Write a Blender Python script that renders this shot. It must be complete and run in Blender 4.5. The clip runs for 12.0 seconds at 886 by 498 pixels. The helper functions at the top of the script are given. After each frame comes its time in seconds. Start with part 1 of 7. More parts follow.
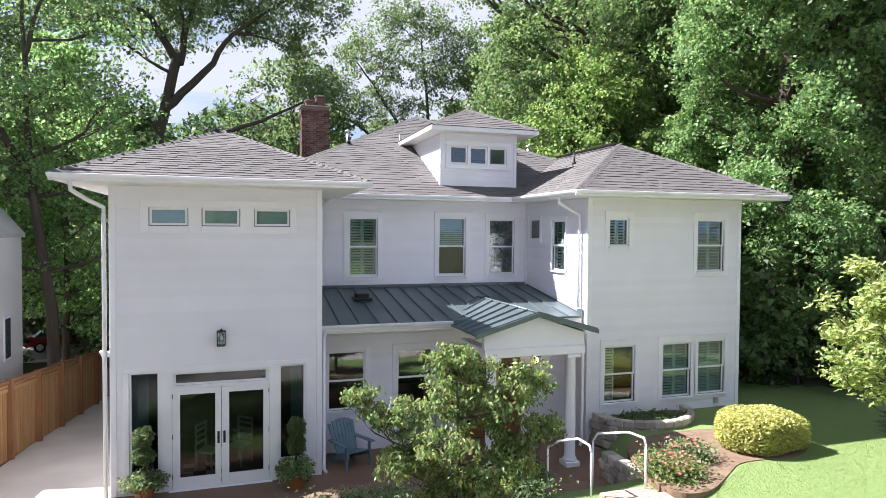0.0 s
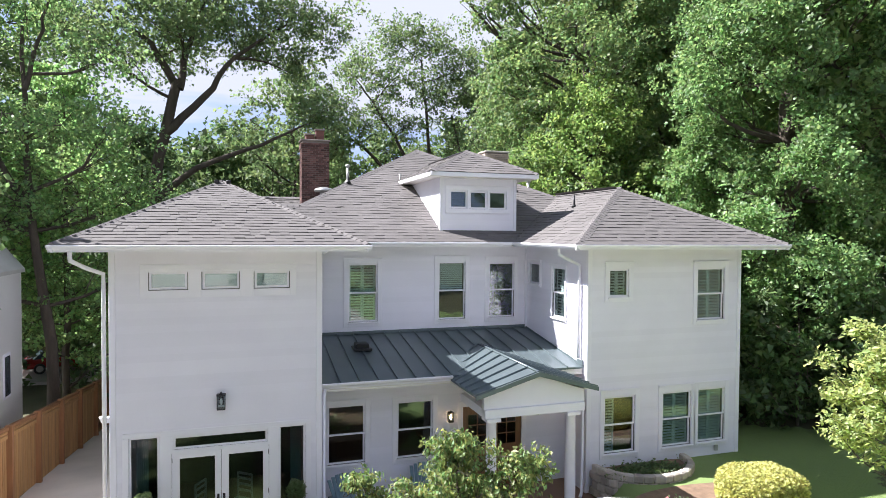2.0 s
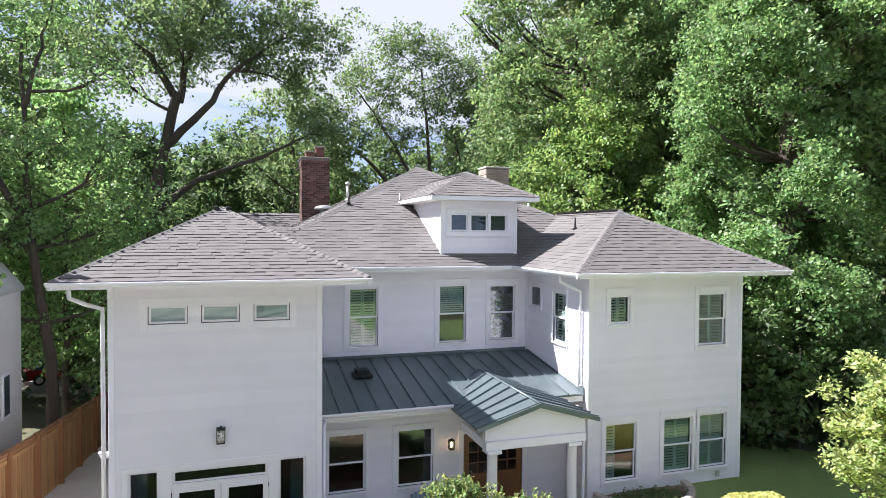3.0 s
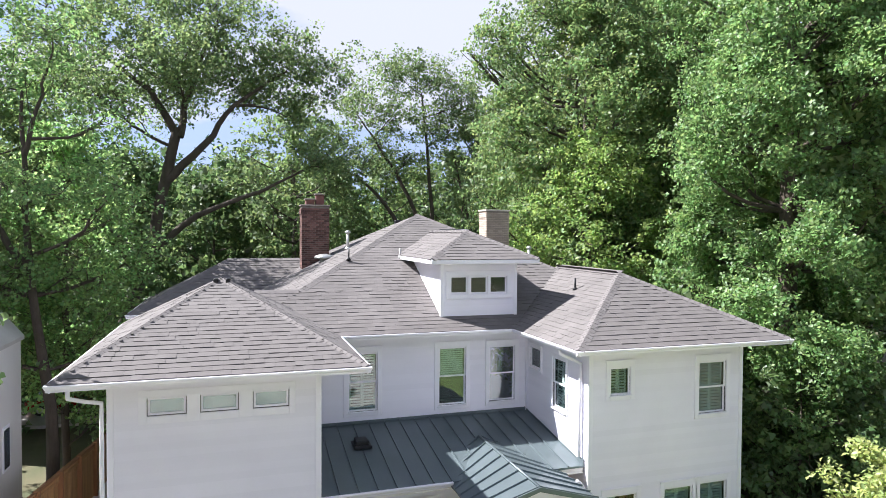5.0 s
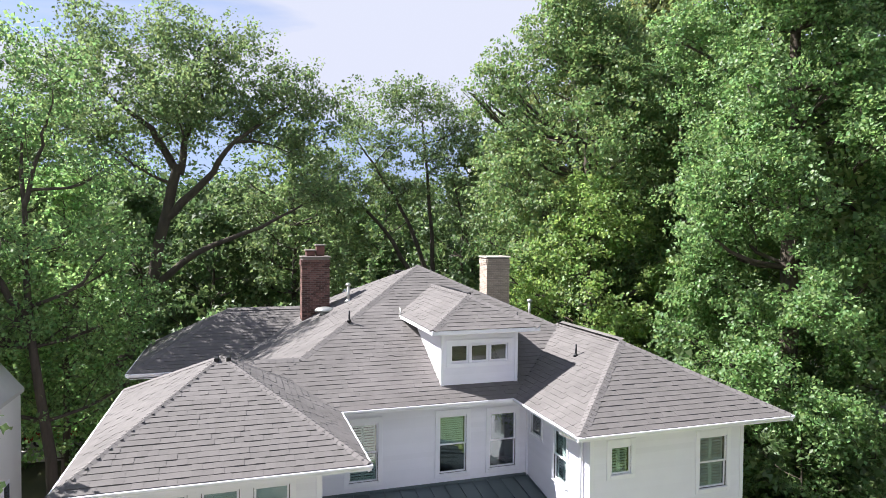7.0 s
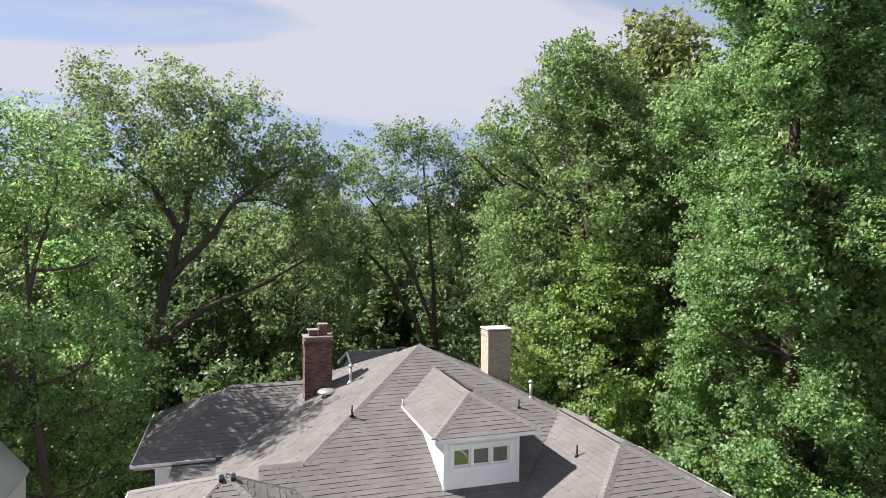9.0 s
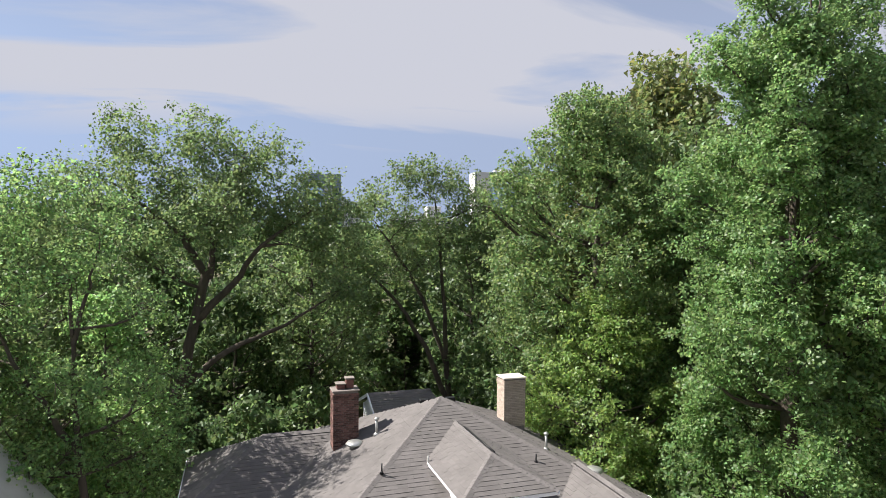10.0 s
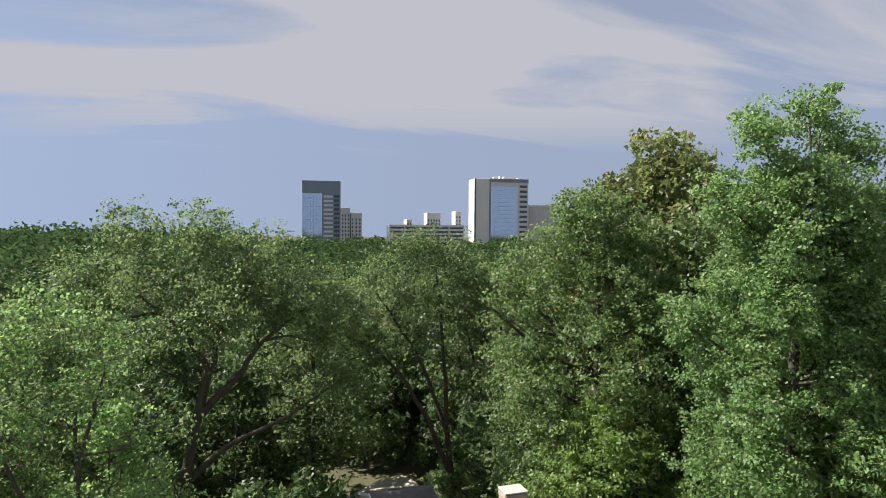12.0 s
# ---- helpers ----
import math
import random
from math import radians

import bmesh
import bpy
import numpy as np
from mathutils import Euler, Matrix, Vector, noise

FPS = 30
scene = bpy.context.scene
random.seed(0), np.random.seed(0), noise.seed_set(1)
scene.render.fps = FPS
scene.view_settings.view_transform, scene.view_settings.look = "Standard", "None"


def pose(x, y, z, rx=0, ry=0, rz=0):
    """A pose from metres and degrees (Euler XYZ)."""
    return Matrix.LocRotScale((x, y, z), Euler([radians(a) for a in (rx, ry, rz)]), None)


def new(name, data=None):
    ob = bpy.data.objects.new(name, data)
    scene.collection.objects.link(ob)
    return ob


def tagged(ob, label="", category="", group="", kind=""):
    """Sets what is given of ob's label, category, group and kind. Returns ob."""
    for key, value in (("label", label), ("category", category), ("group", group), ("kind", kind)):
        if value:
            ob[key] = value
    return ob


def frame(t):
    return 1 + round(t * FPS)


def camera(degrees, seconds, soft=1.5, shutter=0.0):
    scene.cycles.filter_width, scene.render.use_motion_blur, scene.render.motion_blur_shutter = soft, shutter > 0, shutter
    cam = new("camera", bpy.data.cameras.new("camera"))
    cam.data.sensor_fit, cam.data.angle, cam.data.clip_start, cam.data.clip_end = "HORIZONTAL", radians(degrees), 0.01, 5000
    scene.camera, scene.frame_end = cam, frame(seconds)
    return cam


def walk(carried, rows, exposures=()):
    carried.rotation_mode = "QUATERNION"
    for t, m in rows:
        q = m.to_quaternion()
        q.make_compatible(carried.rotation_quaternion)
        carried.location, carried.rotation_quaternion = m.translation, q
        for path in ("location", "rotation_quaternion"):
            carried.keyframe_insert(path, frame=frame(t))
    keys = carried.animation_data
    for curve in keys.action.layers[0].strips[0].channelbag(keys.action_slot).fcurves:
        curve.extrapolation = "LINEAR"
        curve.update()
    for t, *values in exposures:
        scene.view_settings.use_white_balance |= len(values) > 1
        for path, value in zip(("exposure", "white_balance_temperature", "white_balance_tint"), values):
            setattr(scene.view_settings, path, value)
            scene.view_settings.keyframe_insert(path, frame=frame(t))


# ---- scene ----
cam = camera(69.95, 12.0, soft=0.7)
# seconds, x, y, z, pitch, roll, yaw
PATH = [
    (0, -0.000, 0.000, 5.262, -1.51, 0.35, -18.04),
    (0.5, 0.006, 0.011, 5.582, -1.50, 0.37, -18.04),
    (1, 0.025, -0.000, 5.928, -1.49, 0.36, -18.01),
    (1.5, 0.014, 0.008, 6.267, -1.50, 0.38, -18.03),
    (2, 0.004, 0.039, 6.587, -1.48, 0.35, -18.05),
    (2.5, 0.005, 0.076, 6.908, -1.47, 0.35, -18.06),
    (4.5, 0.039, 0.191, 8.634, -1.48, 0.33, -17.98),
    (5, 0.049, 0.173, 9.134, -1.43, 0.35, -17.97),
    (5.5, 0.025, 0.166, 9.664, -1.42, 0.38, -18.00),
    (6, -0.012, 0.191, 10.177, -1.44, 0.46, -18.02),
    (6.5, -0.014, 0.248, 10.699, -1.47, 0.45, -18.03),
    (7, 0.024, 0.264, 11.222, -1.56, 0.46, -18.01),
    (9, -0.066, 0.213, 14.384, -1.54, 0.39, -17.96),
    (9.5, -0.700, -0.374, 15.546, -1.47, 0.37, -17.93),
    (10, -1.331, -0.932, 16.884, -1.54, 0.37, -17.94),
    (10.5, -1.637, -1.103, 18.221, -1.54, 0.35, -17.98),
    (11, -1.661, -1.090, 19.520, -1.48, 0.42, -18.00),
    (11.5, -1.595, -1.003, 20.854, -1.45, 0.42, -18.00),
    (12, -1.511, -0.932, 22.183, -1.39, 0.40, -18.01),
]


def drone(x, y, z, pitch, roll, yaw):
    return pose(x, y, z, 0, 0, yaw) @ pose(0, 0, 0, 90 + pitch) @ pose(0, 0, 0, 0, 0, roll)


# the drone's camera closes down as the bright sky fills its picture
EXPOSURES = [(0.0, 1.66, 5950, 15), (4.5, 1.68, 5950, 15), (7.0, 1.55, 6050, 14), (9.0, 1.32, 6350, 13), (10.5, 1.08, 6400, 12), (12.0, 0.92, 6500, 12)]
walk(cam, [(row[0], drone(*row[1:])) for row in PATH], EXPOSURES)

# ---- light ----
SUN_DIR = Vector((-1.0, 0.5, 1.17)).normalized()      # towards the sun
world = bpy.data.worlds.new("sky")
scene.world = world
world.use_nodes = True
wn, wl = world.node_tree.nodes, world.node_tree.links
wn.clear()
w_out = wn.new("ShaderNodeOutputWorld")
w_bg = wn.new("ShaderNodeBackground")
w_sky = wn.new("ShaderNodeTexSky")
w_sky.sky_type = "NISHITA"
w_sky.sun_disc = False
w_sky.sun_elevation = math.asin(SUN_DIR.z)
w_sky.sun_rotation = math.atan2(SUN_DIR.x, SUN_DIR.y)
w_sky.air_density, w_sky.dust_density, w_sky.ozone_density = 0.8, 0.05, 3.0
w_geo = wn.new("ShaderNodeTexCoord")
# cirrus: direction flattened on a high layer, then noise
w_sep = wn.new("ShaderNodeSeparateXYZ")
wl.new(w_geo.outputs["Generated"], w_sep.inputs[0])
w_up = wn.new("ShaderNodeMath")
w_up.operation = "ADD"
w_up.inputs[1].default_value = 0.12
w_abs = wn.new("ShaderNodeMath")
w_abs.operation = "ABSOLUTE"
wl.new(w_sep.outputs[2], w_abs.inputs[0])
wl.new(w_abs.outputs[0], w_up.inputs[0])
w_div = wn.new("ShaderNodeVectorMath")
w_div.operation = "DIVIDE"
w_com = wn.new("ShaderNodeCombineXYZ")
for k in range(3):
    wl.new(w_up.outputs[0], w_com.inputs[k])
wl.new(w_geo.outputs["Generated"], w_div.inputs[0])
wl.new(w_com.outputs[0], w_div.inputs[1])
w_map = wn.new("ShaderNodeMapping")
w_map.inputs["Rotation"].default_value = (0, 0, radians(24))
w_map.inputs["Location"].default_value = (4.3, 2.2, 0)
w_map.inputs["Scale"].default_value = (0.34, 0.95, 0.0)
wl.new(w_div.outputs[0], w_map.inputs[0])
w_noise = wn.new("ShaderNodeTexNoise")
w_noise.inputs["Scale"].default_value = 1.0
w_noise.inputs["Detail"].default_value = 9.0
w_noise.inputs["Roughness"].default_value = 0.52
w_noise.inputs["Distortion"].default_value = 0.9
wl.new(w_map.outputs[0], w_noise.inputs["Vector"])
w_ramp = wn.new("ShaderNodeValToRGB")
w_ramp.color_ramp.elements[0].position, w_ramp.color_ramp.elements[0].color = 0.42, (0.22, 0.22, 0.22, 1)
w_ramp.color_ramp.elements[1].position, w_ramp.color_ramp.elements[1].color = 0.54, (1.0, 1.0, 1.0, 1)
wl.new(w_noise.outputs["Fac"], w_ramp.inputs[0])
w_mix = wn.new("ShaderNodeMix")
w_mix.data_type = "RGBA"
CLOUD = (4.45, 4.55, 5.0, 1)
w_mix.inputs["B"].default_value = CLOUD
w_low = wn.new("ShaderNodeMapRange")
w_low.interpolation_type = "SMOOTHSTEP"
w_low.inputs["From Min"].default_value, w_low.inputs["From Max"].default_value = 0.08, 0.20
w_low.inputs["To Min"].default_value = 0.25
wl.new(w_sep.outputs[2], w_low.inputs["Value"])
w_fade = wn.new("ShaderNodeMath")
w_fade.operation = "MULTIPLY"
wl.new(w_ramp.outputs[0], w_fade.inputs[0])
wl.new(w_low.outputs[0], w_fade.inputs[1])
w_haze = wn.new("ShaderNodeMath")
w_haze.operation = "MAXIMUM"
w_haze.inputs[1].default_value = 0.46
wl.new(w_fade.outputs[0], w_haze.inputs[0])
wl.new(w_haze.outputs[0], w_mix.inputs["Factor"])
w_rise = wn.new("ShaderNodeMath")
w_rise.operation = "MAXIMUM"
w_rise.inputs[1].default_value = 0.24
wl.new(w_sep.outputs[2], w_rise.inputs[0])
w_dir = wn.new("ShaderNodeCombineXYZ")
wl.new(w_sep.outputs[0], w_dir.inputs[0])
wl.new(w_sep.outputs[1], w_dir.inputs[1])
wl.new(w_rise.outputs[0], w_dir.inputs[2])
wl.new(w_dir.outputs[0], w_sky.inputs[0])
wl.new(w_sky.outputs[0], w_mix.inputs["A"])
wl.new(w_mix.outputs["Result"], w_bg.inputs[0])
w_bg.inputs[1].default_value = 0.062
wl.new(w_bg.outputs[0], w_out.inputs[0])

sun = new("sun", bpy.data.lights.new("sun", "SUN"))
sun.data.energy, sun.data.angle, sun.data.color = 5.0, radians(0.6), (1.0, 0.95, 0.86)
sun.matrix_world = Matrix.Translation((0, 0, 60)) @ SUN_DIR.to_track_quat("Z", "Y").to_matrix().to_4x4()


# ---- materials ----
def material(name, base, rough=0.7, vary=0.15, scale=4.0, fine=60.0, bump=0.15, bump_size=0.01, metal=0.0,
             island=0.0, per_object=0.0, second=None, stretch=(1, 1, 1), spec=0.5):
    """Noise at two scales over a base colour, with relief; island / per_object: spread of lightness piece by piece."""
    m = bpy.data.materials.new(name)
    m.use_nodes = True
    n, l = m.node_tree.nodes, m.node_tree.links
    p = n["Principled BSDF"]
    p.inputs["Roughness"].default_value, p.inputs["Metallic"].default_value = rough, metal
    p.inputs["Specular IOR Level"].default_value = spec
    co = n.new("ShaderNodeTexCoord")
    mp = n.new("ShaderNodeMapping")
    mp.inputs["Scale"].default_value = stretch
    l.new(co.outputs["Object"], mp.inputs[0])
    a, b = n.new("ShaderNodeTexNoise"), n.new("ShaderNodeTexNoise")
    a.inputs["Scale"].default_value, a.inputs["Detail"].default_value = scale, 5
    b.inputs["Scale"].default_value, b.inputs["Detail"].default_value = fine, 3
    for t in (a, b):
        l.new(mp.outputs[0], t.inputs["Vector"])
    mix = n.new("ShaderNodeMix")
    mix.data_type = "RGBA"
    dark = tuple(c * (1 - vary) for c in base)
    mix.inputs["A"].default_value = (*(second or dark), 1)
    mix.inputs["B"].default_value = (*[min(1, c * (1 + vary * 0.6)) for c in base], 1)
    add = n.new("ShaderNodeMath")
    add.operation = "MULTIPLY_ADD"
    add.inputs[1].default_value, add.inputs[2].default_value = 0.45, 0.0
    l.new(b.outputs["Fac"], add.inputs[0])
    total = n.new("ShaderNodeMath")
    total.operation = "MULTIPLY_ADD"
    total.inputs[1].default_value = 1.5
    sub = n.new("ShaderNodeMath")
    sub.operation = "SUBTRACT"
    sub.inputs[1].default_value = 0.48
    l.new(add.outputs[0], sub.inputs[0])
    l.new(a.outputs["Fac"], total.inputs[0])
    l.new(sub.outputs[0], total.inputs[2])
    total.use_clamp = True
    l.new(total.outputs[0], mix.inputs["Factor"])
    out = mix.outputs["Result"]
    for amount, kind in ((island, "g"), (per_object, "o")):
        if amount:
            src = n.new("ShaderNodeNewGeometry").outputs["Random Per Island"] if kind == "g" else n.new("ShaderNodeObjectInfo").outputs["Random"]
            hsv = n.new("ShaderNodeHueSaturation")
            rng = n.new("ShaderNodeMapRange")
            rng.inputs["To Min"].default_value, rng.inputs["To Max"].default_value = 1 - amount, 1 + amount
            l.new(src, rng.inputs["Value"])
            l.new(rng.outputs[0], hsv.inputs["Value"])
            l.new(out, hsv.inputs["Color"])
            out = hsv.outputs[0]
    l.new(out, p.inputs["Base Color"])
    if bump:
        bp = n.new("ShaderNodeBump")
        bp.inputs["Strength"].default_value, bp.inputs["Distance"].default_value = bump, bump_size
        l.new(b.outputs["Fac"], bp.inputs["Height"])
        l.new(bp.outputs[0], p.inputs["Normal"])
    return m


def leaf_material(name, base, spread=0.35, through_light=0.35, hue=0.03, gloss=0.032):
    m = bpy.data.materials.new(name)
    m.use_nodes = True
    n, l = m.node_tree.nodes, m.node_tree.links
    n.clear()
    out = n.new("ShaderNodeOutputMaterial")
    rnd = n.new("ShaderNodeNewGeometry").outputs["Random Per Island"]
    obj = n.new("ShaderNodeObjectInfo").outputs["Random"]
    hsv = n.new("ShaderNodeHueSaturation")
    hsv.inputs["Color"].default_value = (*base, 1)
    val, hu, ob = n.new("ShaderNodeMapRange"), n.new("ShaderNodeMapRange"), n.new("ShaderNodeMapRange")
    val.inputs["To Min"].default_value, val.inputs["To Max"].default_value = 1 - spread, 1 + spread
    hu.inputs["To Min"].default_value, hu.inputs["To Max"].default_value = 0.5 + hue, 0.5 - hue
    ob.inputs["To Min"].default_value, ob.inputs["To Max"].default_value = 0.85, 1.12
    l.new(rnd, val.inputs["Value"])
    l.new(obj, ob.inputs["Value"])
    wh = n.new("ShaderNodeTexWhiteNoise")
    wh.noise_dimensions = "1D"
    l.new(rnd, wh.inputs["W"])
    l.new(wh.outputs["Value"], hu.inputs["Value"])
    mul = n.new("ShaderNodeMath")
    mul.operation = "MULTIPLY"
    l.new(val.outputs[0], mul.inputs[0])
    l.new(ob.outputs[0], mul.inputs[1])
    l.new(mul.outputs[0], hsv.inputs["Value"])
    l.new(hu.outputs[0], hsv.inputs["Hue"])
    d, t, g = n.new("ShaderNodeBsdfDiffuse"), n.new("ShaderNodeBsdfTranslucent"), n.new("ShaderNodeBsdfGlossy")
    g.inputs["Roughness"].default_value = 0.5
    g.inputs["Color"].default_value = (0.9, 0.95, 0.9, 1)
    bright = n.new("ShaderNodeHueSaturation")
    bright.inputs["Value"].default_value, bright.inputs["Hue"].default_value, bright.inputs["Saturation"].default_value = 1.8, 0.489, 1.0
    l.new(hsv.outputs[0], bright.inputs["Color"])
    l.new(hsv.outputs[0], d.inputs["Color"])
    l.new(bright.outputs[0], t.inputs["Color"])
    m1, m2 = n.new("ShaderNodeMixShader"), n.new("ShaderNodeMixShader")
    m1.inputs[0].default_value, m2.inputs[0].default_value = through_light, gloss
    l.new(d.outputs[0], m1.inputs[1])
    l.new(t.outputs[0], m1.inputs[2])
    l.new(m1.outputs[0], m2.inputs[1])
    l.new(g.outputs[0], m2.inputs[2])
    l.new(m2.outputs[0], out.inputs[0])
    return m


def glass_material(name, tint=(0.72, 0.81, 0.795), shine=0.11):
    m = bpy.data.materials.new(name)
    m.use_nodes = True
    n, l = m.node_tree.nodes, m.node_tree.links
    n.clear()
    out = n.new("ShaderNodeOutputMaterial")
    t, g, x = n.new("ShaderNodeBsdfTransparent"), n.new("ShaderNodeBsdfGlossy"), n.new("ShaderNodeMixShader")
    t.inputs[0].default_value = (*tint, 1)
    g.inputs["Roughness"].default_value = 0.0
    lw, power, f = n.new("ShaderNodeLayerWeight"), n.new("ShaderNodeMath"), n.new("ShaderNodeMath")
    lw.inputs["Blend"].default_value = 0.5
    power.operation, f.operation = "POWER", "MULTIPLY_ADD"
    power.inputs[1].default_value = 4.0
    f.inputs[1].default_value, f.inputs[2].default_value = 0.85, shine
    l.new(lw.outputs["Facing"], power.inputs[0])
    l.new(power.outputs[0], f.inputs[0])
    noise_t, bp = n.new("ShaderNodeTexNoise"), n.new("ShaderNodeBump")
    noise_t.inputs["Scale"].default_value = 1.3
    bp.inputs["Strength"].default_value, bp.inputs["Distance"].default_value = 0.06, 0.05
    l.new(noise_t.outputs["Fac"], bp.inputs["Height"])
    l.new(bp.outputs[0], g.inputs["Normal"])
    l.new(f.outputs[0], x.inputs[0])
    l.new(t.outputs[0], x.inputs[1])
    l.new(g.outputs[0], x.inputs[2])
    l.new(x.outputs[0], out.inputs[0])
    return m


WHITE = material("white_siding_paint", (0.775, 0.760, 0.825), 0.5, 0.05, 1.2, 30, 0.08, 0.004, per_object=0.025)
TRIM = material("white_trim_paint", (0.80, 0.79, 0.84), 0.42, 0.04, 2.0, 40, 0.05, 0.003)
SOFFIT = material("white_soffit_paint", (0.82, 0.80, 0.76), 0.6, 0.05, 1.5, 20, 0.05, 0.003)
SHINGLE = material("asphalt_shingle", (0.138, 0.127, 0.123), 0.92, 0.22, 0.9, 90, 0.4, 0.01, island=0.07, second=(0.100, 0.092, 0.089), spec=0.45)
SHINGLE_PART = material("asphalt_shingle_piece", (0.138, 0.127, 0.123), 0.92, 0.22, 0.9, 90, 0.4, 0.01, per_object=0.07, second=(0.100, 0.092, 0.089), spec=0.45)
CAP = material("ridge_cap_shingle", (0.152, 0.140, 0.136), 0.92, 0.2, 3, 80, 0.4, 0.008, island=0.06)
METAL = material("standing_seam_metal", (0.122, 0.153, 0.163), 0.40, 0.18, 0.9, 25, 0.04, 0.004, metal=0.35)
DARK_METAL = material("black_metal", (0.025, 0.025, 0.027), 0.45, 0.2, 8, 60, 0.1, 0.003, metal=0.6)
GALV = material("galvanised_metal", (0.52, 0.52, 0.50), 0.4, 0.2, 6, 50, 0.1, 0.003, metal=0.7)
BRICK = material("chimney_brick", (0.150, 0.072, 0.058), 0.88, 0.35, 5, 70, 0.5, 0.008, per_object=0.55, second=(0.075, 0.048, 0.043))
CLAY = material("sooty_clay", (0.17, 0.070, 0.055), 0.85, 0.3, 5, 50, 0.3, 0.006, second=(0.09, 0.05, 0.045))
MORTAR = material("mortar", (0.22, 0.19, 0.17), 0.9, 0.25, 6, 60, 0.4, 0.006)
TAN_BRICK = material("buff_brick", (0.44, 0.36, 0.30), 0.85, 0.2, 5, 70, 0.4, 0.006, per_object=0.14)
TERRACOTTA = material("terracotta", (0.42, 0.17, 0.09), 0.75, 0.2, 6, 50, 0.2, 0.004)
CONCRETE = material("concrete", (0.50, 0.46, 0.41), 0.85, 0.2, 0.7, 40, 0.3, 0.006)
COPING = material("pale_stone_coping", (0.52, 0.48, 0.42), 0.8, 0.2, 2, 40, 0.3, 0.006)
PATIO = material("brown_patio_concrete", (0.205, 0.125, 0.085), 0.7, 0.25, 0.8, 30, 0.25, 0.005)
PAVER = material("pink_brick_paver", (0.50, 0.33, 0.26), 0.85, 0.2, 4, 50, 0.3, 0.005, per_object=0.18)
STONE = material("pale_fieldstone", (0.45, 0.40, 0.35), 0.85, 0.35, 3, 40, 0.6, 0.012, per_object=0.25)
FENCE = material("cedar_fence_board", (0.31, 0.170, 0.062), 0.75, 0.3, 2.5, 30, 0.3, 0.006, per_object=0.16, stretch=(6, 6, 0.6))
POST = material("dark_cedar_post", (0.23, 0.105, 0.04), 0.75, 0.3, 2.5, 30, 0.3, 0.006, stretch=(6, 6, 0.6))
WOOD_DOOR = material("varnished_wood", (0.20, 0.095, 0.04), 0.35, 0.35, 3, 40, 0.15, 0.004, stretch=(8, 8, 0.7))
BLUE_PAINT = material("blue_grey_painted_wood", (0.14, 0.215, 0.26), 0.55, 0.2, 4, 40, 0.15, 0.003)
CURTAIN = material("teal_curtain_cloth", (0.20, 0.33, 0.33), 0.9, 0.2, 3, 60, 0.2, 0.004, stretch=(5, 5, 0.5))
# plaster far darker than real: the dimness of the rooms is in its colour
ROOM = material("shade_darkened_plaster", (0.09, 0.088, 0.085), 0.9, 0.1, 1, 20, 0.05)
ROOM_FLOOR = material("interior_oak_floor", (0.22, 0.14, 0.08), 0.5, 0.3, 3, 30, 0.1, stretch=(1, 8, 1))
SHUTTER = material("shutter_paint", (0.72, 0.74, 0.73), 0.5, 0.05, 4, 40, 0.05)
GLASS = glass_material("window_glass")
# door panes carry the dimness of the room behind in a deeper tint
DOOR_GLASS = glass_material("room_shade_door_glass", (0.52, 0.58, 0.58), 0.04)
BARK = material("grey_brown_bark", (0.085, 0.068, 0.052), 0.95, 0.4, 2.0, 16, 0.9, 0.03, stretch=(3, 3, 0.6))
MULCH = material("brown_mulch", (0.22, 0.145, 0.095), 0.95, 0.4, 5, 60, 0.8, 0.02)
LEAF_OAK = leaf_material("oak_leaf", (0.114, 0.168, 0.063), 0.4, 0.52)
LEAF_MID = leaf_material("woodland_leaf", (0.112, 0.170, 0.056), 0.4, 0.52)
LEAF_TALL = leaf_material("ash_leaf", (0.140, 0.214, 0.074), 0.4, 0.52, 0.04)
LEAF_DARK = leaf_material("dark_woodland_leaf", (0.086, 0.138, 0.050), 0.4, 0.52)
LEAF_FAR = leaf_material("distant_leaf", (0.046, 0.082, 0.032), 0.5, 0.3, gloss=0.0)
LEAF_BRIGHT = leaf_material("bright_maple_leaf", (0.182, 0.272, 0.076), 0.35, 0.52)
LEAF_POPLAR = leaf_material("tulip_tree_leaf", (0.168, 0.276, 0.096), 0.5, 0.52)
LEAF_TURN = leaf_material("turning_leaf", (0.142, 0.172, 0.056), 0.4, 0.52, 0.05)
LEAF_DOGWOOD = leaf_material("dogwood_leaf", (0.168, 0.222, 0.070), 0.5, 0.48, 0.06)
LEAF_PALE = leaf_material("pale_dogwood_leaf", (0.31, 0.37, 0.13), 0.4, 0.48, 0.03)
LEAF_BOX = leaf_material("golden_privet_leaf", (0.46, 0.46, 0.15), 0.3, 0.35, 0.02)
LEAF_VAR = leaf_material("variegated_leaf", (0.17, 0.23, 0.10), 0.6, 0.48, 0.03)
PETAL = leaf_material("pink_petal", (0.55, 0.20, 0.17), 0.3, 0.3, 0.03)
GRASS = leaf_material("grass_blade", (0.195, 0.275, 0.09), 0.3, 0.48, 0.02)


def ground_material():
    m = material("lawn_soil", (0.185, 0.25, 0.082), 0.95, 0.22, 0.35, 45, 0.6, 0.03, second=(0.15, 0.21, 0.07))
    return m


LAWN = ground_material()
FOREST_FLOOR = material("leaf_litter", (0.10, 0.085, 0.045), 0.95, 0.4, 0.5, 20, 0.6, 0.04, second=(0.045, 0.06, 0.022))


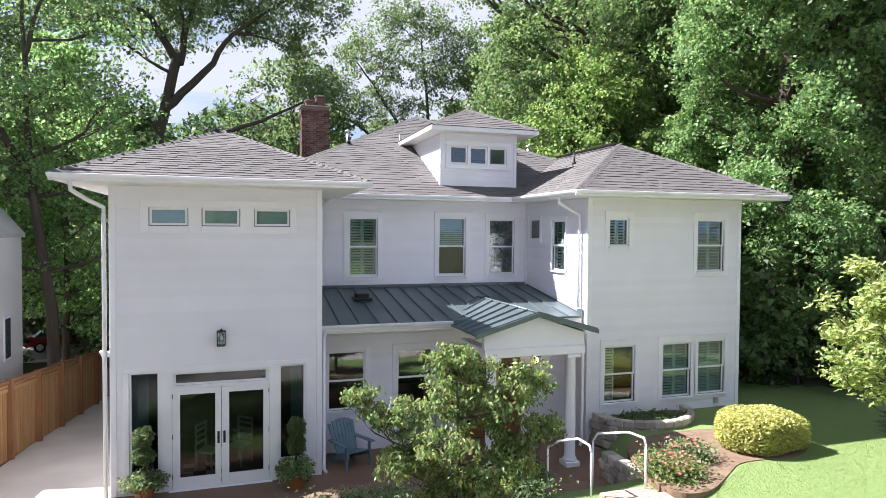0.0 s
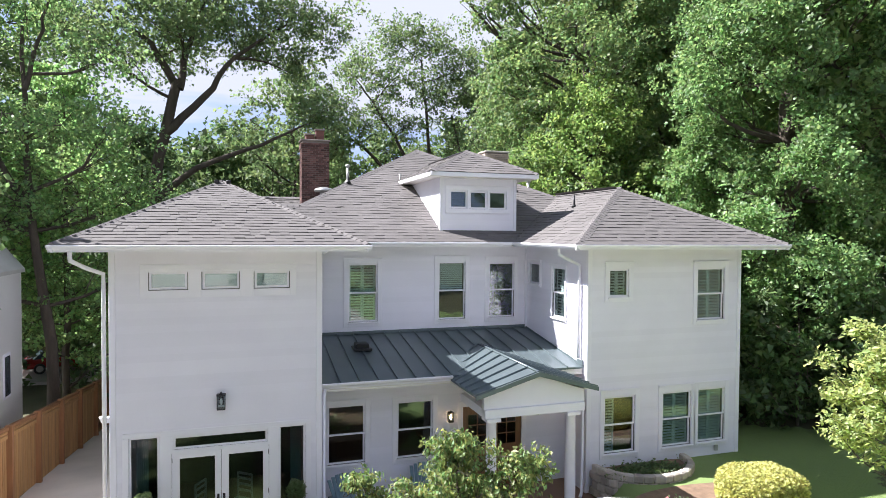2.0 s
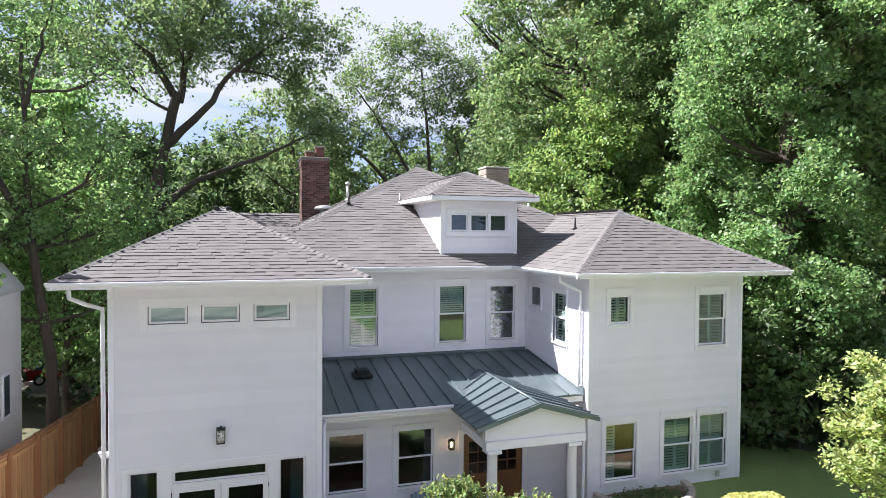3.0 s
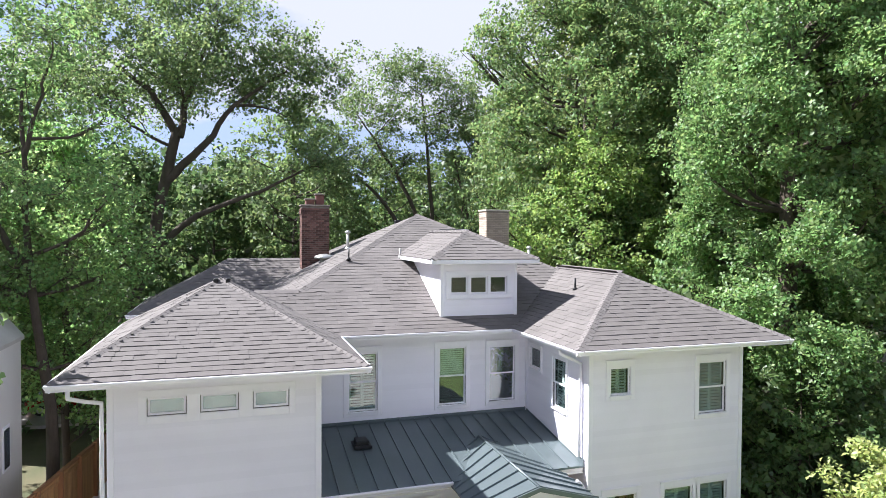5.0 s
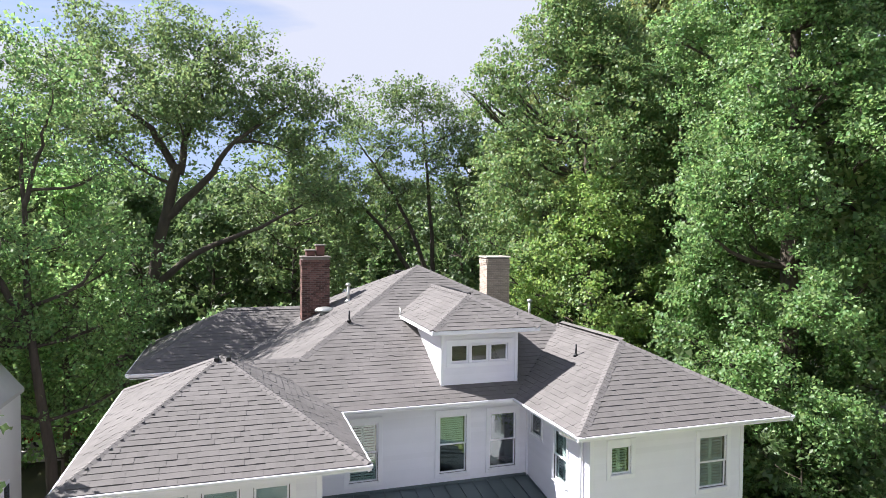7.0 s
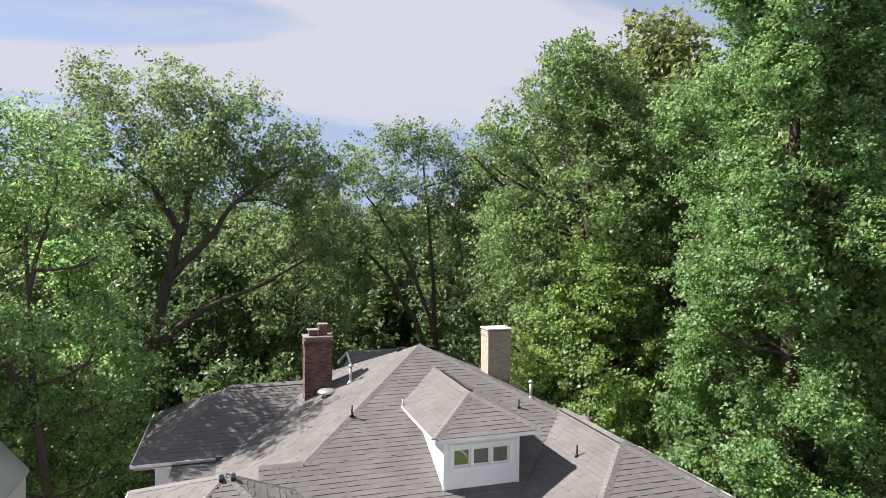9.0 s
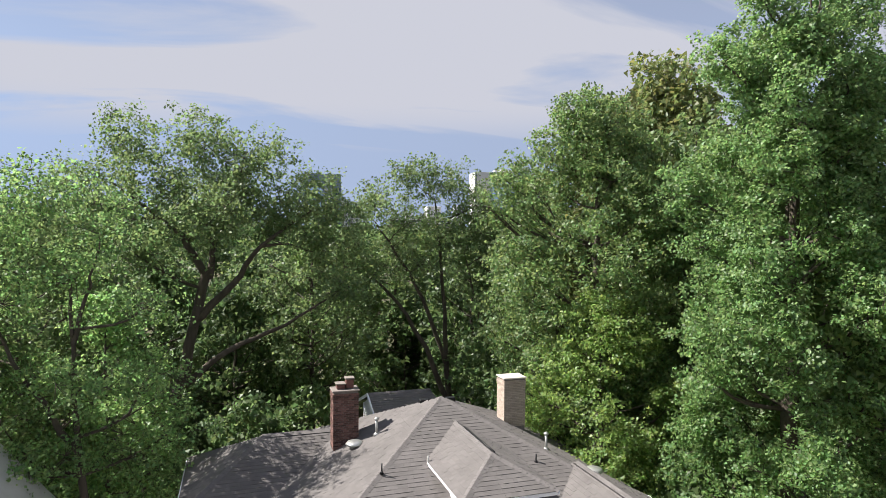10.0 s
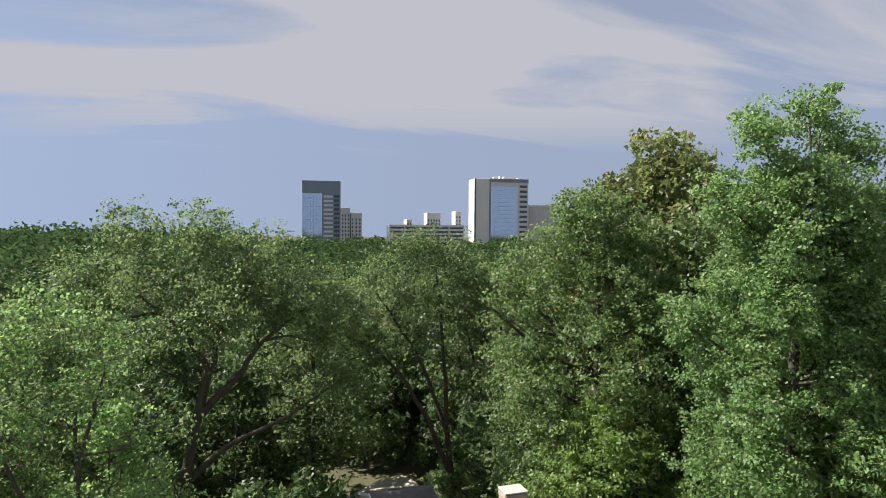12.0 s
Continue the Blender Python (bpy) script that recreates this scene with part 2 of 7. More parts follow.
# ---- mesh helpers ----
def mesh_object(name, verts, faces, mat, parent=None, smooth=False):
    me = bpy.data.meshes.new(name)
    me.from_pydata([tuple(v) for v in verts], [], faces)
    me.materials.append(mat)
    if smooth:
        me.polygons.foreach_set("use_smooth", [True] * len(me.polygons))
    ob = new(name, me)
    if parent:
        ob.parent = parent
    return ob


def part(name, bm, mat, parent, label="", smooth=False):
    me = bpy.data.meshes.new(name)
    bm.to_mesh(me)
    bm.free()
    me.materials.append(mat)
    if smooth:
        me.polygons.foreach_set("use_smooth", [True] * len(me.polygons))
    ob = new(name, me)
    ob.parent = parent
    if label:
        tagged(ob, label)
    return ob


def thing(name, label, category, at=(0, 0, 0), group="", kind="", rz=0.0):
    ob = new(name)
    ob.empty_display_size = 0.2
    ob.matrix_world = pose(*at, 0, 0, rz)
    return tagged(ob, label, category, group, kind)


def box(bm, lo, hi, bevel=0.0):
    """A box from corner to corner, its edges softened."""
    c = [(a + b) / 2 for a, b in zip(lo, hi)]
    s = [abs(b - a) for a, b in zip(lo, hi)]
    r = bmesh.ops.create_cube(bm, size=1, matrix=Matrix.Translation(c) @ Matrix.Diagonal((*s, 1)))
    if bevel:
        es = list({e for v in r["verts"] for e in v.link_edges})
        bmesh.ops.bevel(bm, geom=es, offset=min(bevel, min(s) * 0.45), segments=1, affect="EDGES")
    return bm


def boxed(name, lo, hi, mat, parent, bevel=0.006, label=""):
    return part(name, box(bmesh.new(), lo, hi, bevel), mat, parent, label)


def tube_data(points, radii, sides=7, caps=True):
    """Vertices and faces of a tapered tube along a polyline."""
    pts = [Vector(p) for p in points]
    verts, faces = [], []
    side = None
    for i, p in enumerate(pts):
        d = (pts[min(i + 1, len(pts) - 1)] - pts[max(i - 1, 0)]).normalized()
        if side is None:
            side = d.orthogonal().normalized()
        side = (side - d * side.dot(d)).normalized()
        up = d.cross(side)
        for k in range(sides):
            a = 2 * math.pi * k / sides
            verts.append(p + (side * math.cos(a) + up * math.sin(a)) * radii[i])
    for i in range(len(pts) - 1):
        for k in range(sides):
            a, b = i * sides + k, i * sides + (k + 1) % sides
            faces.append((a, b, b + sides, a + sides))
    if caps:
        faces.append(tuple(reversed(range(sides))))
        faces.append(tuple(range((len(pts) - 1) * sides, len(pts) * sides)))
    return verts, faces


def tube(name, points, radii, mat, parent, sides=8, smooth=True, label=""):
    if not hasattr(radii, "__len__"):
        radii = [radii] * len(points)
    v, f = tube_data(points, radii, sides)
    ob = mesh_object(name, v, f, mat, parent, smooth)
    return tagged(ob, label) if label else ob


def lathe(name, profile, at, mat, parent, sides=24, label=""):
    """A turned body: profile of (radius, height)."""
    v, f = [], []
    for r, z in profile:
        for k in range(sides):
            a = 2 * math.pi * k / sides
            v.append((at[0] + r * math.cos(a), at[1] + r * math.sin(a), at[2] + z))
    for i in range(len(profile) - 1):
        for k in range(sides):
            a, b = i * sides + k, i * sides + (k + 1) % sides
            f.append((a, b, b + sides, a + sides))
    f.append(tuple(reversed(range(sides))))
    f.append(tuple(range((len(profile) - 1) * sides, len(profile) * sides)))
    ob = mesh_object(name, v, f, mat, parent, True)
    return tagged(ob, label) if label else ob


def leaves_mesh(name, centres, sizes, mat, rng, droop=0.25, narrow=0.55, up=0.6, facing=None, simple=False):
    """One folded, pointed leaf at each centre; facing: the way that each leaf roughly turns its upper side;
    simple: three-cornered leaves, for trees farther off."""
    n = len(centres)
    nor = rng.normal(size=(n, 3))
    if facing is None:
        nor[:, 2] = np.abs(nor[:, 2]) + up
    else:
        nor = nor * 0.55 + facing
    nor /= np.linalg.norm(nor, axis=1)[:, None]
    along = rng.normal(size=(n, 3))
    along[:, 2] -= droop * 2
    along -= nor * np.sum(along * nor, axis=1)[:, None]
    along /= np.linalg.norm(along, axis=1)[:, None]
    across = np.cross(nor, along)
    s = sizes[:, None]
    base = centres - along * s * 0.5
    tip = centres + along * s * 0.5 - nor * s * 0.10
    back = 0.38 if simple else 0.06
    left = centres + across * s * narrow * 0.5 + nor * s * 0.10 - along * s * back
    right = centres - across * s * narrow * 0.5 + nor * s * 0.10 - along * s * back
    corners = 3 if simple else 4
    co = np.stack([left, tip, right] if simple else [base, left, tip, right], axis=1).reshape(-1, 3)
    me = bpy.data.meshes.new(name)
    me.vertices.add(corners * n)
    me.vertices.foreach_set("co", co.ravel())
    idx = np.arange(n)[:, None] * corners + np.array([[0, 2, 1] if simple else [0, 2, 1, 0, 3, 2]])
    me.loops.add(idx.size)
    me.loops.foreach_set("vertex_index", idx.ravel())
    me.polygons.add(idx.size // 3)
    me.polygons.foreach_set("loop_start", np.arange(idx.size // 3) * 3)
    me.polygons.foreach_set("loop_total", np.full(idx.size // 3, 3))
    me.update(calc_edges=True)
    me.materials.append(mat)
    return me


# ---- ground ----
def step(a, b, v):
    t = min(1, max(0, (v - a) / (b - a)))
    return t * t * (3 - 2 * t)


def ground_height(x, y):
    left = -0.55 - 0.095 * min(max(y - 12, -4), 22)
    front = 0.20 - 0.35 * step(3.0, -6.0, x)
    right = 0.42 - 0.9 * step(18, 30, x)
    back = -2.6 + 1.8 * step(8, 24, x)
    z = front + (right - front) * step(6.5, 9.5, x) * step(6, 10, y)
    z = z + (left - z) * step(-2.2, -2.6, x) * step(3, 9, y)
    z = z + (back - z) * step(24, 40, y) * step(-6, 2, x) if x > -6 else z + (back - z) * step(33, 44, y)
    # the sunken patio
    inside = step(-2.5, -2.2, x) * (1 - step(6.2, 6.6, x)) * step(11.9, 12.3, y) * (1 - step(24, 30, y))
    house = step(5.4, 5.7, x) * (1 - step(8.75, 9.05, x)) * step(10.9, 11.2, y) * (1 - step(24, 30, y))
    z = z + (-0.32 - z) * max(inside, house)
    far = math.hypot(x - 5, y - 20)
    z += 0.25 * noise.noise(Vector((x * 0.05, y * 0.05, 0))) * step(30, 60, far)
    return z


def axis_steps(fine_lo, fine_hi, fine, far):
    vals = list(np.arange(fine_lo, fine_hi + 1e-6, fine))
    s, v = fine, fine_hi
    while v < far:
        s *= 1.35
        v += s
        vals.append(v)
    s, v = fine, fine_lo
    while v > -far:
        s *= 1.35
        v -= s
        vals.insert(0, v)
    return vals


gx, gy = axis_steps(-8, 18, 0.3, 3500), axis_steps(4, 26, 0.3, 3500)
gv = [(x, y, ground_height(x, y)) for y in gy for x in gx]
gf = [(j * len(gx) + i, j * len(gx) + i + 1, (j + 1) * len(gx) + i + 1, (j + 1) * len(gx) + i) for j in range(len(gy) - 1) for i in range(len(gx) - 1)]
ground = mesh_object("ground", gv, gf, LAWN, smooth=True)
ground.data.materials.append(FOREST_FLOOR)
ground.data.materials.append(CONCRETE)
for poly in ground.data.polygons:
    c = poly.center
    if c.y < 6.5 and c.x < 9:
        poly.material_index = 2
    elif c.y > 16.5 or c.x < -6.3 or c.x > 17 + 2 * math.sin(c.y):
        poly.material_index = 1
tagged(ground, "mown green lawn rising beside the house, leaf litter under the trees", "ground", kind="structure")

driveway_v, driveway_f = [], []
ys = [6 + 1.5 * i for i in range(26)]
for y in ys:
    z = -0.55 - 0.095 * min(max(y - 12, -4), 22)
    z = z + (-2.62 - z) * step(33, 44, y)
    for x, dz in ((-6.2, 0.03), (-6.2, 0.05), (-2.45, 0.05), (-2.45, 0.03)):
        driveway_v.append((x, y, z + dz))
for j in range(len(ys) - 1):
    for k in range(3):
        a = j * 4 + k
        driveway_f.append((a, a + 1, a + 5, a + 4))
tagged(mesh_object("driveway", driveway_v, driveway_f, CONCRETE), "pale concrete driveway running down beside the fence", "driveway", kind="structure")
FLOOR = -0.18
bm = bmesh.new()
box(bm, (-2.44, 12.15, FLOOR - 0.9), (8.75, 15.6, FLOOR), 0.02)
box(bm, (5.6, 11.22, FLOOR - 0.9), (8.75, 12.15, FLOOR - 0.003), 0.0)
patio = part("patio", bm, PATIO, None)
tagged(patio, "brown stained concrete patio and porch floor", "patio", kind="structure")


# ---- the house ----
house = thing("house", "two-storey white lap-sided house with grey hip roofs", "house", (0, 0, 0))
FRONT_L, FRONT_R, UPPER, PORCH, SIDE = 14.21, 14.42, 18.12, 15.52, 8.65
BASE, TOP = -0.22, 6.19


def facing_front(y):
    return Matrix.Translation((0, y, 0))


def facing_side(x):
    return Matrix.Translation((x, 0, 0)) @ Matrix.Rotation(radians(-90), 4, "Z")


def pbox(bm, m, u0, u1, e0, e1, w0, w1, bevel=0.0):
    """A box in a wall's own frame: u along it, e inward, w up."""
    tmp = bmesh.new()
    box(tmp, (u0, e0, w0), (u1, e1, w1), bevel)
    tmp.transform(m)
    me = bpy.data.meshes.new("tmp")
    tmp.to_mesh(me)
    tmp.free()
    bm.from_mesh(me)
    bpy.data.meshes.remove(me)


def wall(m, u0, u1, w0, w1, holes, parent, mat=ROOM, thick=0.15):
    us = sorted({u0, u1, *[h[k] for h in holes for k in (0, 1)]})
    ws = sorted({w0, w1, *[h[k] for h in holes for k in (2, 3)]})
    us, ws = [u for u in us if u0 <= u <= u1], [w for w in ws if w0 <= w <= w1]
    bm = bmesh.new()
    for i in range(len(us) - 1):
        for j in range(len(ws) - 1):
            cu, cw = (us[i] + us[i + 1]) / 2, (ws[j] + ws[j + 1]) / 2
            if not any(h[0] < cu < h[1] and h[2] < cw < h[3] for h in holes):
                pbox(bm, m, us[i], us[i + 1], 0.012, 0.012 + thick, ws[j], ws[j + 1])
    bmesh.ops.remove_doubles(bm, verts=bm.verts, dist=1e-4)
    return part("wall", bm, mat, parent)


def ppart(name, m, u0, u1, e0, e1, w0, w1, mat, parent, bevel=0.004, label=""):
    bm = bmesh.new()
    pbox(bm, m, u0, u1, e0, e1, w0, w1, bevel)
    return part(name, bm, mat, parent, label)


LAP = 0.152


def siding(m, u0, u1, w0, w1, covers, parent, rng):
    """Lap boards, row by row, broken at the casings; each board is a wedge, thick at its foot."""
    w = w0
    while w < w1 - 0.02:
        top = min(w + LAP + 0.012, w1)
        spans = [(u0, u1)]
        rips = []
        for a, b, lo, hi in covers:
            if lo < (w + min(w + LAP, w1)) / 2 < hi:
                spans = [s for p, q in spans for s in ((p, min(q, a)), (max(p, b), q)) if s[1] - s[0] > 0.02]
                if lo - w > 0.008:
                    rips.append((max(a, u0), min(b, u1), w, lo + 0.01))
                if top - hi > 0.02:
                    rips.append((max(a, u0), min(b, u1), hi - 0.01, top))
        for p, q, lo, hi in rips:
            v = [(p, -0.009, lo), (q, -0.009, lo), (q, 0.012, lo), (p, 0.012, lo), (p, 0.005, hi), (q, 0.005, hi), (q, 0.012, hi), (p, 0.012, hi)]
            mesh_object("siding_board", [m @ Vector(c) for c in v], [(0, 1, 5, 4), (3, 2, 1, 0), (4, 5, 6, 7), (1, 2, 6, 5), (3, 0, 4, 7)], WHITE, parent)
        for p, q in spans:
            sag = rng.uniform(-0.0025, 0.0025)
            foot = -0.010 + rng.uniform(-0.002, 0.002)
            v = [(p, foot, w + sag), (q, foot, w - sag), (q, 0.012, w), (p, 0.012, w), (p, 0.006, top), (q, 0.006, top), (q, 0.012, top), (p, 0.012, top)]
            f = [(0, 1, 5, 4), (3, 2, 1, 0), (4, 5, 6, 7), (1, 2, 6, 5), (3, 0, 4, 7)]
            mesh_object("siding_board", [m @ Vector(c) for c in v], f, WHITE, parent)
        w += LAP


def window(m, u0, u1, w0, w1, sashes=2, casing=0.13, shutters="", sill=True, parent=None, name="window", label="", head=0.0):
    """Glazed opening: casing, sash frames, panes, and louvred shutters behind the glass where there are some."""
    ob = new(name)
    ob.empty_display_size = 0.1
    ob.parent = parent or house
    if label:
        tagged(ob, label)
    o = 0.045
    a0, a1, b0, b1 = u0 - o, u1 + o, w0 - o, w1 + o
    if casing:
        c = casing
        ppart("casing", m, a0 - c, a0, -0.032, 0.03, b0 - c, b1 + c + head, TRIM, ob)
        ppart("casing", m, a1, a1 + c, -0.032, 0.03, b0 - c, b1 + c + head, TRIM, ob)
        ppart("casing", m, a0, a1, -0.030, 0.03, b1, b1 + c + head, TRIM, ob)
        ppart("drip_cap", m, a0 - c * 1.05, a1 + c * 1.05, -0.055, -0.033, b1 + c + head - 0.03, b1 + c + head + 0.012, TRIM, ob)
        ppart("casing", m, a0, a1, -0.030, 0.03, b0 - c, b0, TRIM, ob)
        if sill:
            ppart("sill", m, a0 - 0.05, a1 + 0.05, -0.07, -0.0325, b0 - 0.045, b0, TRIM, ob, 0.006)
    else:
        ppart("stop", m, a0 - 0.02, a1 + 0.02, -0.02, 0.02, b1, b1 + 0.02, TRIM, ob, 0.003)
    mid = (w0 + w1) / 2
    for k in range(sashes):
        lo, hi = (b0, b1) if sashes == 1 else ((b0, mid + 0.02) if k == 0 else (mid - 0.02, b1))
        e = 0.05 if k == 0 and sashes == 2 else 0.018
        bm = bmesh.new()
        pbox(bm, m, a0, u0, e, e + 0.035, lo, hi, 0.003)
        pbox(bm, m, u1, a1, e, e + 0.035, lo, hi, 0.003)
        pbox(bm, m, u0, u1, e, e + 0.035, lo, lo + 0.045, 0.003)
        pbox(bm, m, u0, u1, e, e + 0.035, hi - 0.045, hi, 0.003)
        part("sash", bm, TRIM, ob)
        bm = bmesh.new()
        pbox(bm, m, u0, u1, e + 0.015, e + 0.021, lo + 0.045, hi - 0.045)
        pane = part("pane", bm, DOOR_GLASS if name in ("transom_window", "sidelight_window") else GLASS, ob)
        pane.visible_shadow = False
    if shutters == "blind":
        bm = bmesh.new()
        foot = mid - 0.02
        n = int((b1 - foot) / 0.06)
        for i in range(n):
            z = foot + (i + 0.5) * (b1 - foot) / n
            pbox(bm, m, u0 + 0.01, u1 - 0.01, 0.118, 0.124 + 0.004 * (i % 3), z - 0.025, z + 0.025)
        tagged(part("blind", bm, SHUTTER, ob, "white slatted blind drawn half down"), kind="stuff")
    elif shutters:
        spans = [(u0, (u0 + u1) / 2), ((u0 + u1) / 2, u1)]
        if shutters == "left":
            spans = [(u0, u0 + (u1 - u0) * 0.38)]
        for p, q in spans:
            bm = bmesh.new()
            for lo, hi in ((b0, mid - 0.005), (mid + 0.005, b1)) if sashes == 2 else ((b0, b1),):
                pbox(bm, m, p + 0.004, p + 0.05, 0.115, 0.14, lo, hi, 0.003)
                pbox(bm, m, q - 0.05, q - 0.004, 0.115, 0.14, lo, hi, 0.003)
                pbox(bm, m, p + 0.05, q - 0.05, 0.115, 0.14, lo, lo + 0.06, 0.003)
                pbox(bm, m, p + 0.05, q - 0.05, 0.115, 0.14, hi - 0.06, hi, 0.003)
            shutter = part("shutter", bm, SHUTTER, ob, "white plantation shutter with open louvres")
            v, f = [], []
            for lo, hi in ((b0 + 0.06, mid - 0.065), (mid + 0.065, b1 - 0.06)) if sashes == 2 else ((b0 + 0.06, b1 - 0.06),):
                n = max(2, int((hi - lo) / 0.075))
                for i in range(n):
                    z = lo + (i + 0.5) * (hi - lo) / n
                    k = len(v)
                    v += [m @ Vector(c) for c in ((p + 0.05, 0.110, z - 0.018), (q - 0.05, 0.110, z - 0.018), (q - 0.05, 0.148, z + 0.018), (p + 0.05, 0.148, z + 0.018),
                                                  (p + 0.05, 0.113, z - 0.022), (q - 0.05, 0.113, z - 0.022), (q - 0.05, 0.151, z + 0.014), (p + 0.05, 0.151, z + 0.014))]
                    f += [(k, k + 1, k + 2, k + 3), (k + 7, k + 6, k + 5, k + 4), (k, k + 4, k + 5, k + 1), (k + 3, k + 2, k + 6, k + 7)]
            tagged(mesh_object("louvre_field", v, f, SHUTTER, ob), kind="stuff")
    return ob


def opening(u0, u1, w0, w1, o=0.045):
    return (u0 - o, u1 + o, w0 - o, w1 + o)


def cover(u0, u1, w0, w1, c=0.13, head=0.0):
    return (u0 - 0.045 - c, u1 + 0.045 + c, w0 - 0.045 - c, w1 + 0.045 + c + head)


rng0 = random.Random(4)

# left wing front
ML = facing_front(FRONT_L)
small = [(-1.66, -1.02, 5.42, 5.69), (-0.64, 0.01, 5.42, 5.69), (0.41, 1.05, 5.42, 5.69)]
lights = [(-2.06, -1.57, 0.29, 2.30), (0.91, 1.40, 0.29, 2.30)]
transom = (-1.22, 0.59, 2.07, 2.255)
door_hole = (-1.30, 0.67, BASE, 1.965)
wl_ob = wall(ML, -2.43, 1.78, BASE, TOP, [opening(*w) for w in small + lights] + [opening(*transom), door_hole], house)
siding(ML, -2.33, 1.68, BASE, TOP, [(-1.88, 1.24, 5.20, 5.90), (-2.22, 1.56, BASE - 1, 2.44)], wl_ob, rng0)
bm = bmesh.new()
pbox(bm, ML, -1.88, 1.24, -0.022, 0.012, 5.78, 5.90, 0.004)
for a, b in ((-1.88, -1.72), (-0.96, -0.70), (0.07, 0.35), (1.11, 1.24)):
    pbox(bm, ML, a, b, -0.020, 0.012, 5.20, 5.78, 0.004)
for a, b in ((-1.72, -0.96), (-0.70, 0.07), (0.35, 1.11)):
    pbox(bm, ML, a, b, -0.018, 0.012, 5.20, 5.36, 0.004)
    pbox(bm, ML, a, b, -0.018, 0.012, 5.75, 5.78, 0.002)
part("trim_panel", bm, TRIM, house)
for w in small:
    win = window(ML, *w, sashes=1, casing=0.0, name="clerestory_window")
    ppart("blind", ML, w[0] - 0.03, w[1] + 0.03, 0.09, 0.10, w[2] - 0.03, w[3] + 0.03, SHUTTER, win, 0.0, "pale drawn blind")
for w in lights:
    window(ML, *w, sashes=1, casing=0.0, name="sidelight_window")
window(ML, *transom, sashes=1, casing=0.0, name="transom_window")
ppart("door_casing", ML, -2.22, 1.56, -0.024, 0.012, 2.345, 2.44, TRIM, house)
for a, b in ((-2.22, -2.105), (-1.525, -1.295), (0.665, 0.865), (1.445, 1.56)):
    ppart("door_casing", ML, a, b, -0.022, 0.012, BASE, 2.345, TRIM, house)
for a, b, lo, hi in ((-2.105, -1.525, BASE, 0.245), (0.865, 1.445, BASE, 0.245), (-1.295, 0.665, 1.955, 2.025), (-1.295, 0.665, 2.30, 2.345), (-1.295, -1.265, 2.025, 2.30), (0.635, 0.665, 2.025, 2.30)):
    ppart("door_casing", ML, a, b, -0.019, 0.012, lo, hi, TRIM, house, 0.003)


def door_leaf(u0, u1, w0, w1, g, parent, hinge_left):
    """A full-glass french door leaf."""
    bm = bmesh.new()
    for a, b, lo, hi in ((u0, g[0], w0, w1), (g[1], u1, w0, w1), (g[0], g[1], w0, g[2]), (g[0], g[1], g[3], w1)):
        pbox(bm, ML, a, b, 0.0, 0.045, lo, hi, 0.004)
    leaf = part("french_door", bm, TRIM, parent, "white full-glass french door, closed")
    bm = bmesh.new()
    pbox(bm, ML, g[0], g[1], 0.018, 0.026, g[2], g[3])
    part("pane", bm, DOOR_GLASS, leaf).visible_shadow = False
    u = u1 - 0.055 if hinge_left else u0 + 0.055
    bm = bmesh.new()
    pbox(bm, ML, u - 0.024, u + 0.024, -0.012, 0.0, 0.74, 1.0, 0.004)
    pbox(bm, ML, u - 0.008, u + 0.008, -0.05, -0.012, 0.80, 0.94, 0.004)
    part("door_handle", bm, DARK_METAL, leaf, "dark metal door handle")
    h = u0 if hinge_left else u1
    for z in (0.05, 0.9, 1.75):
        bm = bmesh.new()
        pbox(bm, ML, h - 0.012, h + 0.012, -0.014, 0.0, z, z + 0.1, 0.003)
        part("hinge", bm, DARK_METAL, leaf)


door_leaf(-1.29, -0.325, BASE + 0.05, 1.95, (-1.14, -0.445, 0.075, 1.825), house, True)
door_leaf(-0.315, 0.66, BASE + 0.05, 1.95, (-0.165, 0.54, 0.075, 1.825), house, False)
boxed("door_sill", (-1.36, FRONT_L - 0.10, BASE), (0.73, FRONT_L + 0.16, BASE + 0.045), TRIM, house)

# right wing front and its side
MR = facing_front(FRONT_R)
r_wins = [(9.31, 9.82, 4.97, 5.61, 1), (12.10, 12.92, 4.27, 5.61, 2), (9.21, 10.06, 0.83, 2.24, 2), (11.02, 11.86, 0.84, 2.24, 2), (12.18, 13.0, 0.86, 2.26, 2)]
wr_ob = wall(MR, SIDE + 0.014, 13.52, BASE, TOP, [opening(*w[:4]) for w in r_wins], house)
siding(MR, SIDE + 0.1, 13.42, BASE, TOP, [cover(*w[:4], head=0.06) for w in r_wins] + [(11.7, 12.3, 0.70, 2.49)], wr_ob, rng0)
for i, w in enumerate(r_wins):
    window(MR, *w[:4], sashes=w[4], shutters="left" if i == 2 else "both", head=0.06)
bm = bmesh.new()
pbox(bm, MR, 11.86 + 0.176, 12.18 - 0.176, -0.02, 0.012, 0.70, 2.46)
part("mullion_trim", bm, TRIM, house)
MS = facing_side(SIDE)
s_wins = [(-16.34, -15.66, 4.24, 5.58, 2), (-17.82, -17.20, 5.10, 5.64, 1)]
ws_ob = wall(MS, -UPPER, -FRONT_R - 0.163, BASE, TOP, [opening(*w[:4]) for w in s_wins], house)
siding(MS, -UPPER + 0.05, -FRONT_R - 0.1, BASE, TOP, [cover(*w[:4], c=0.09) for w in s_wins], ws_ob, rng0)
window(MS, *s_wins[0][:4], shutters="both", casing=0.09)
window(MS, *s_wins[1][:4], sashes=1, casing=0.09)
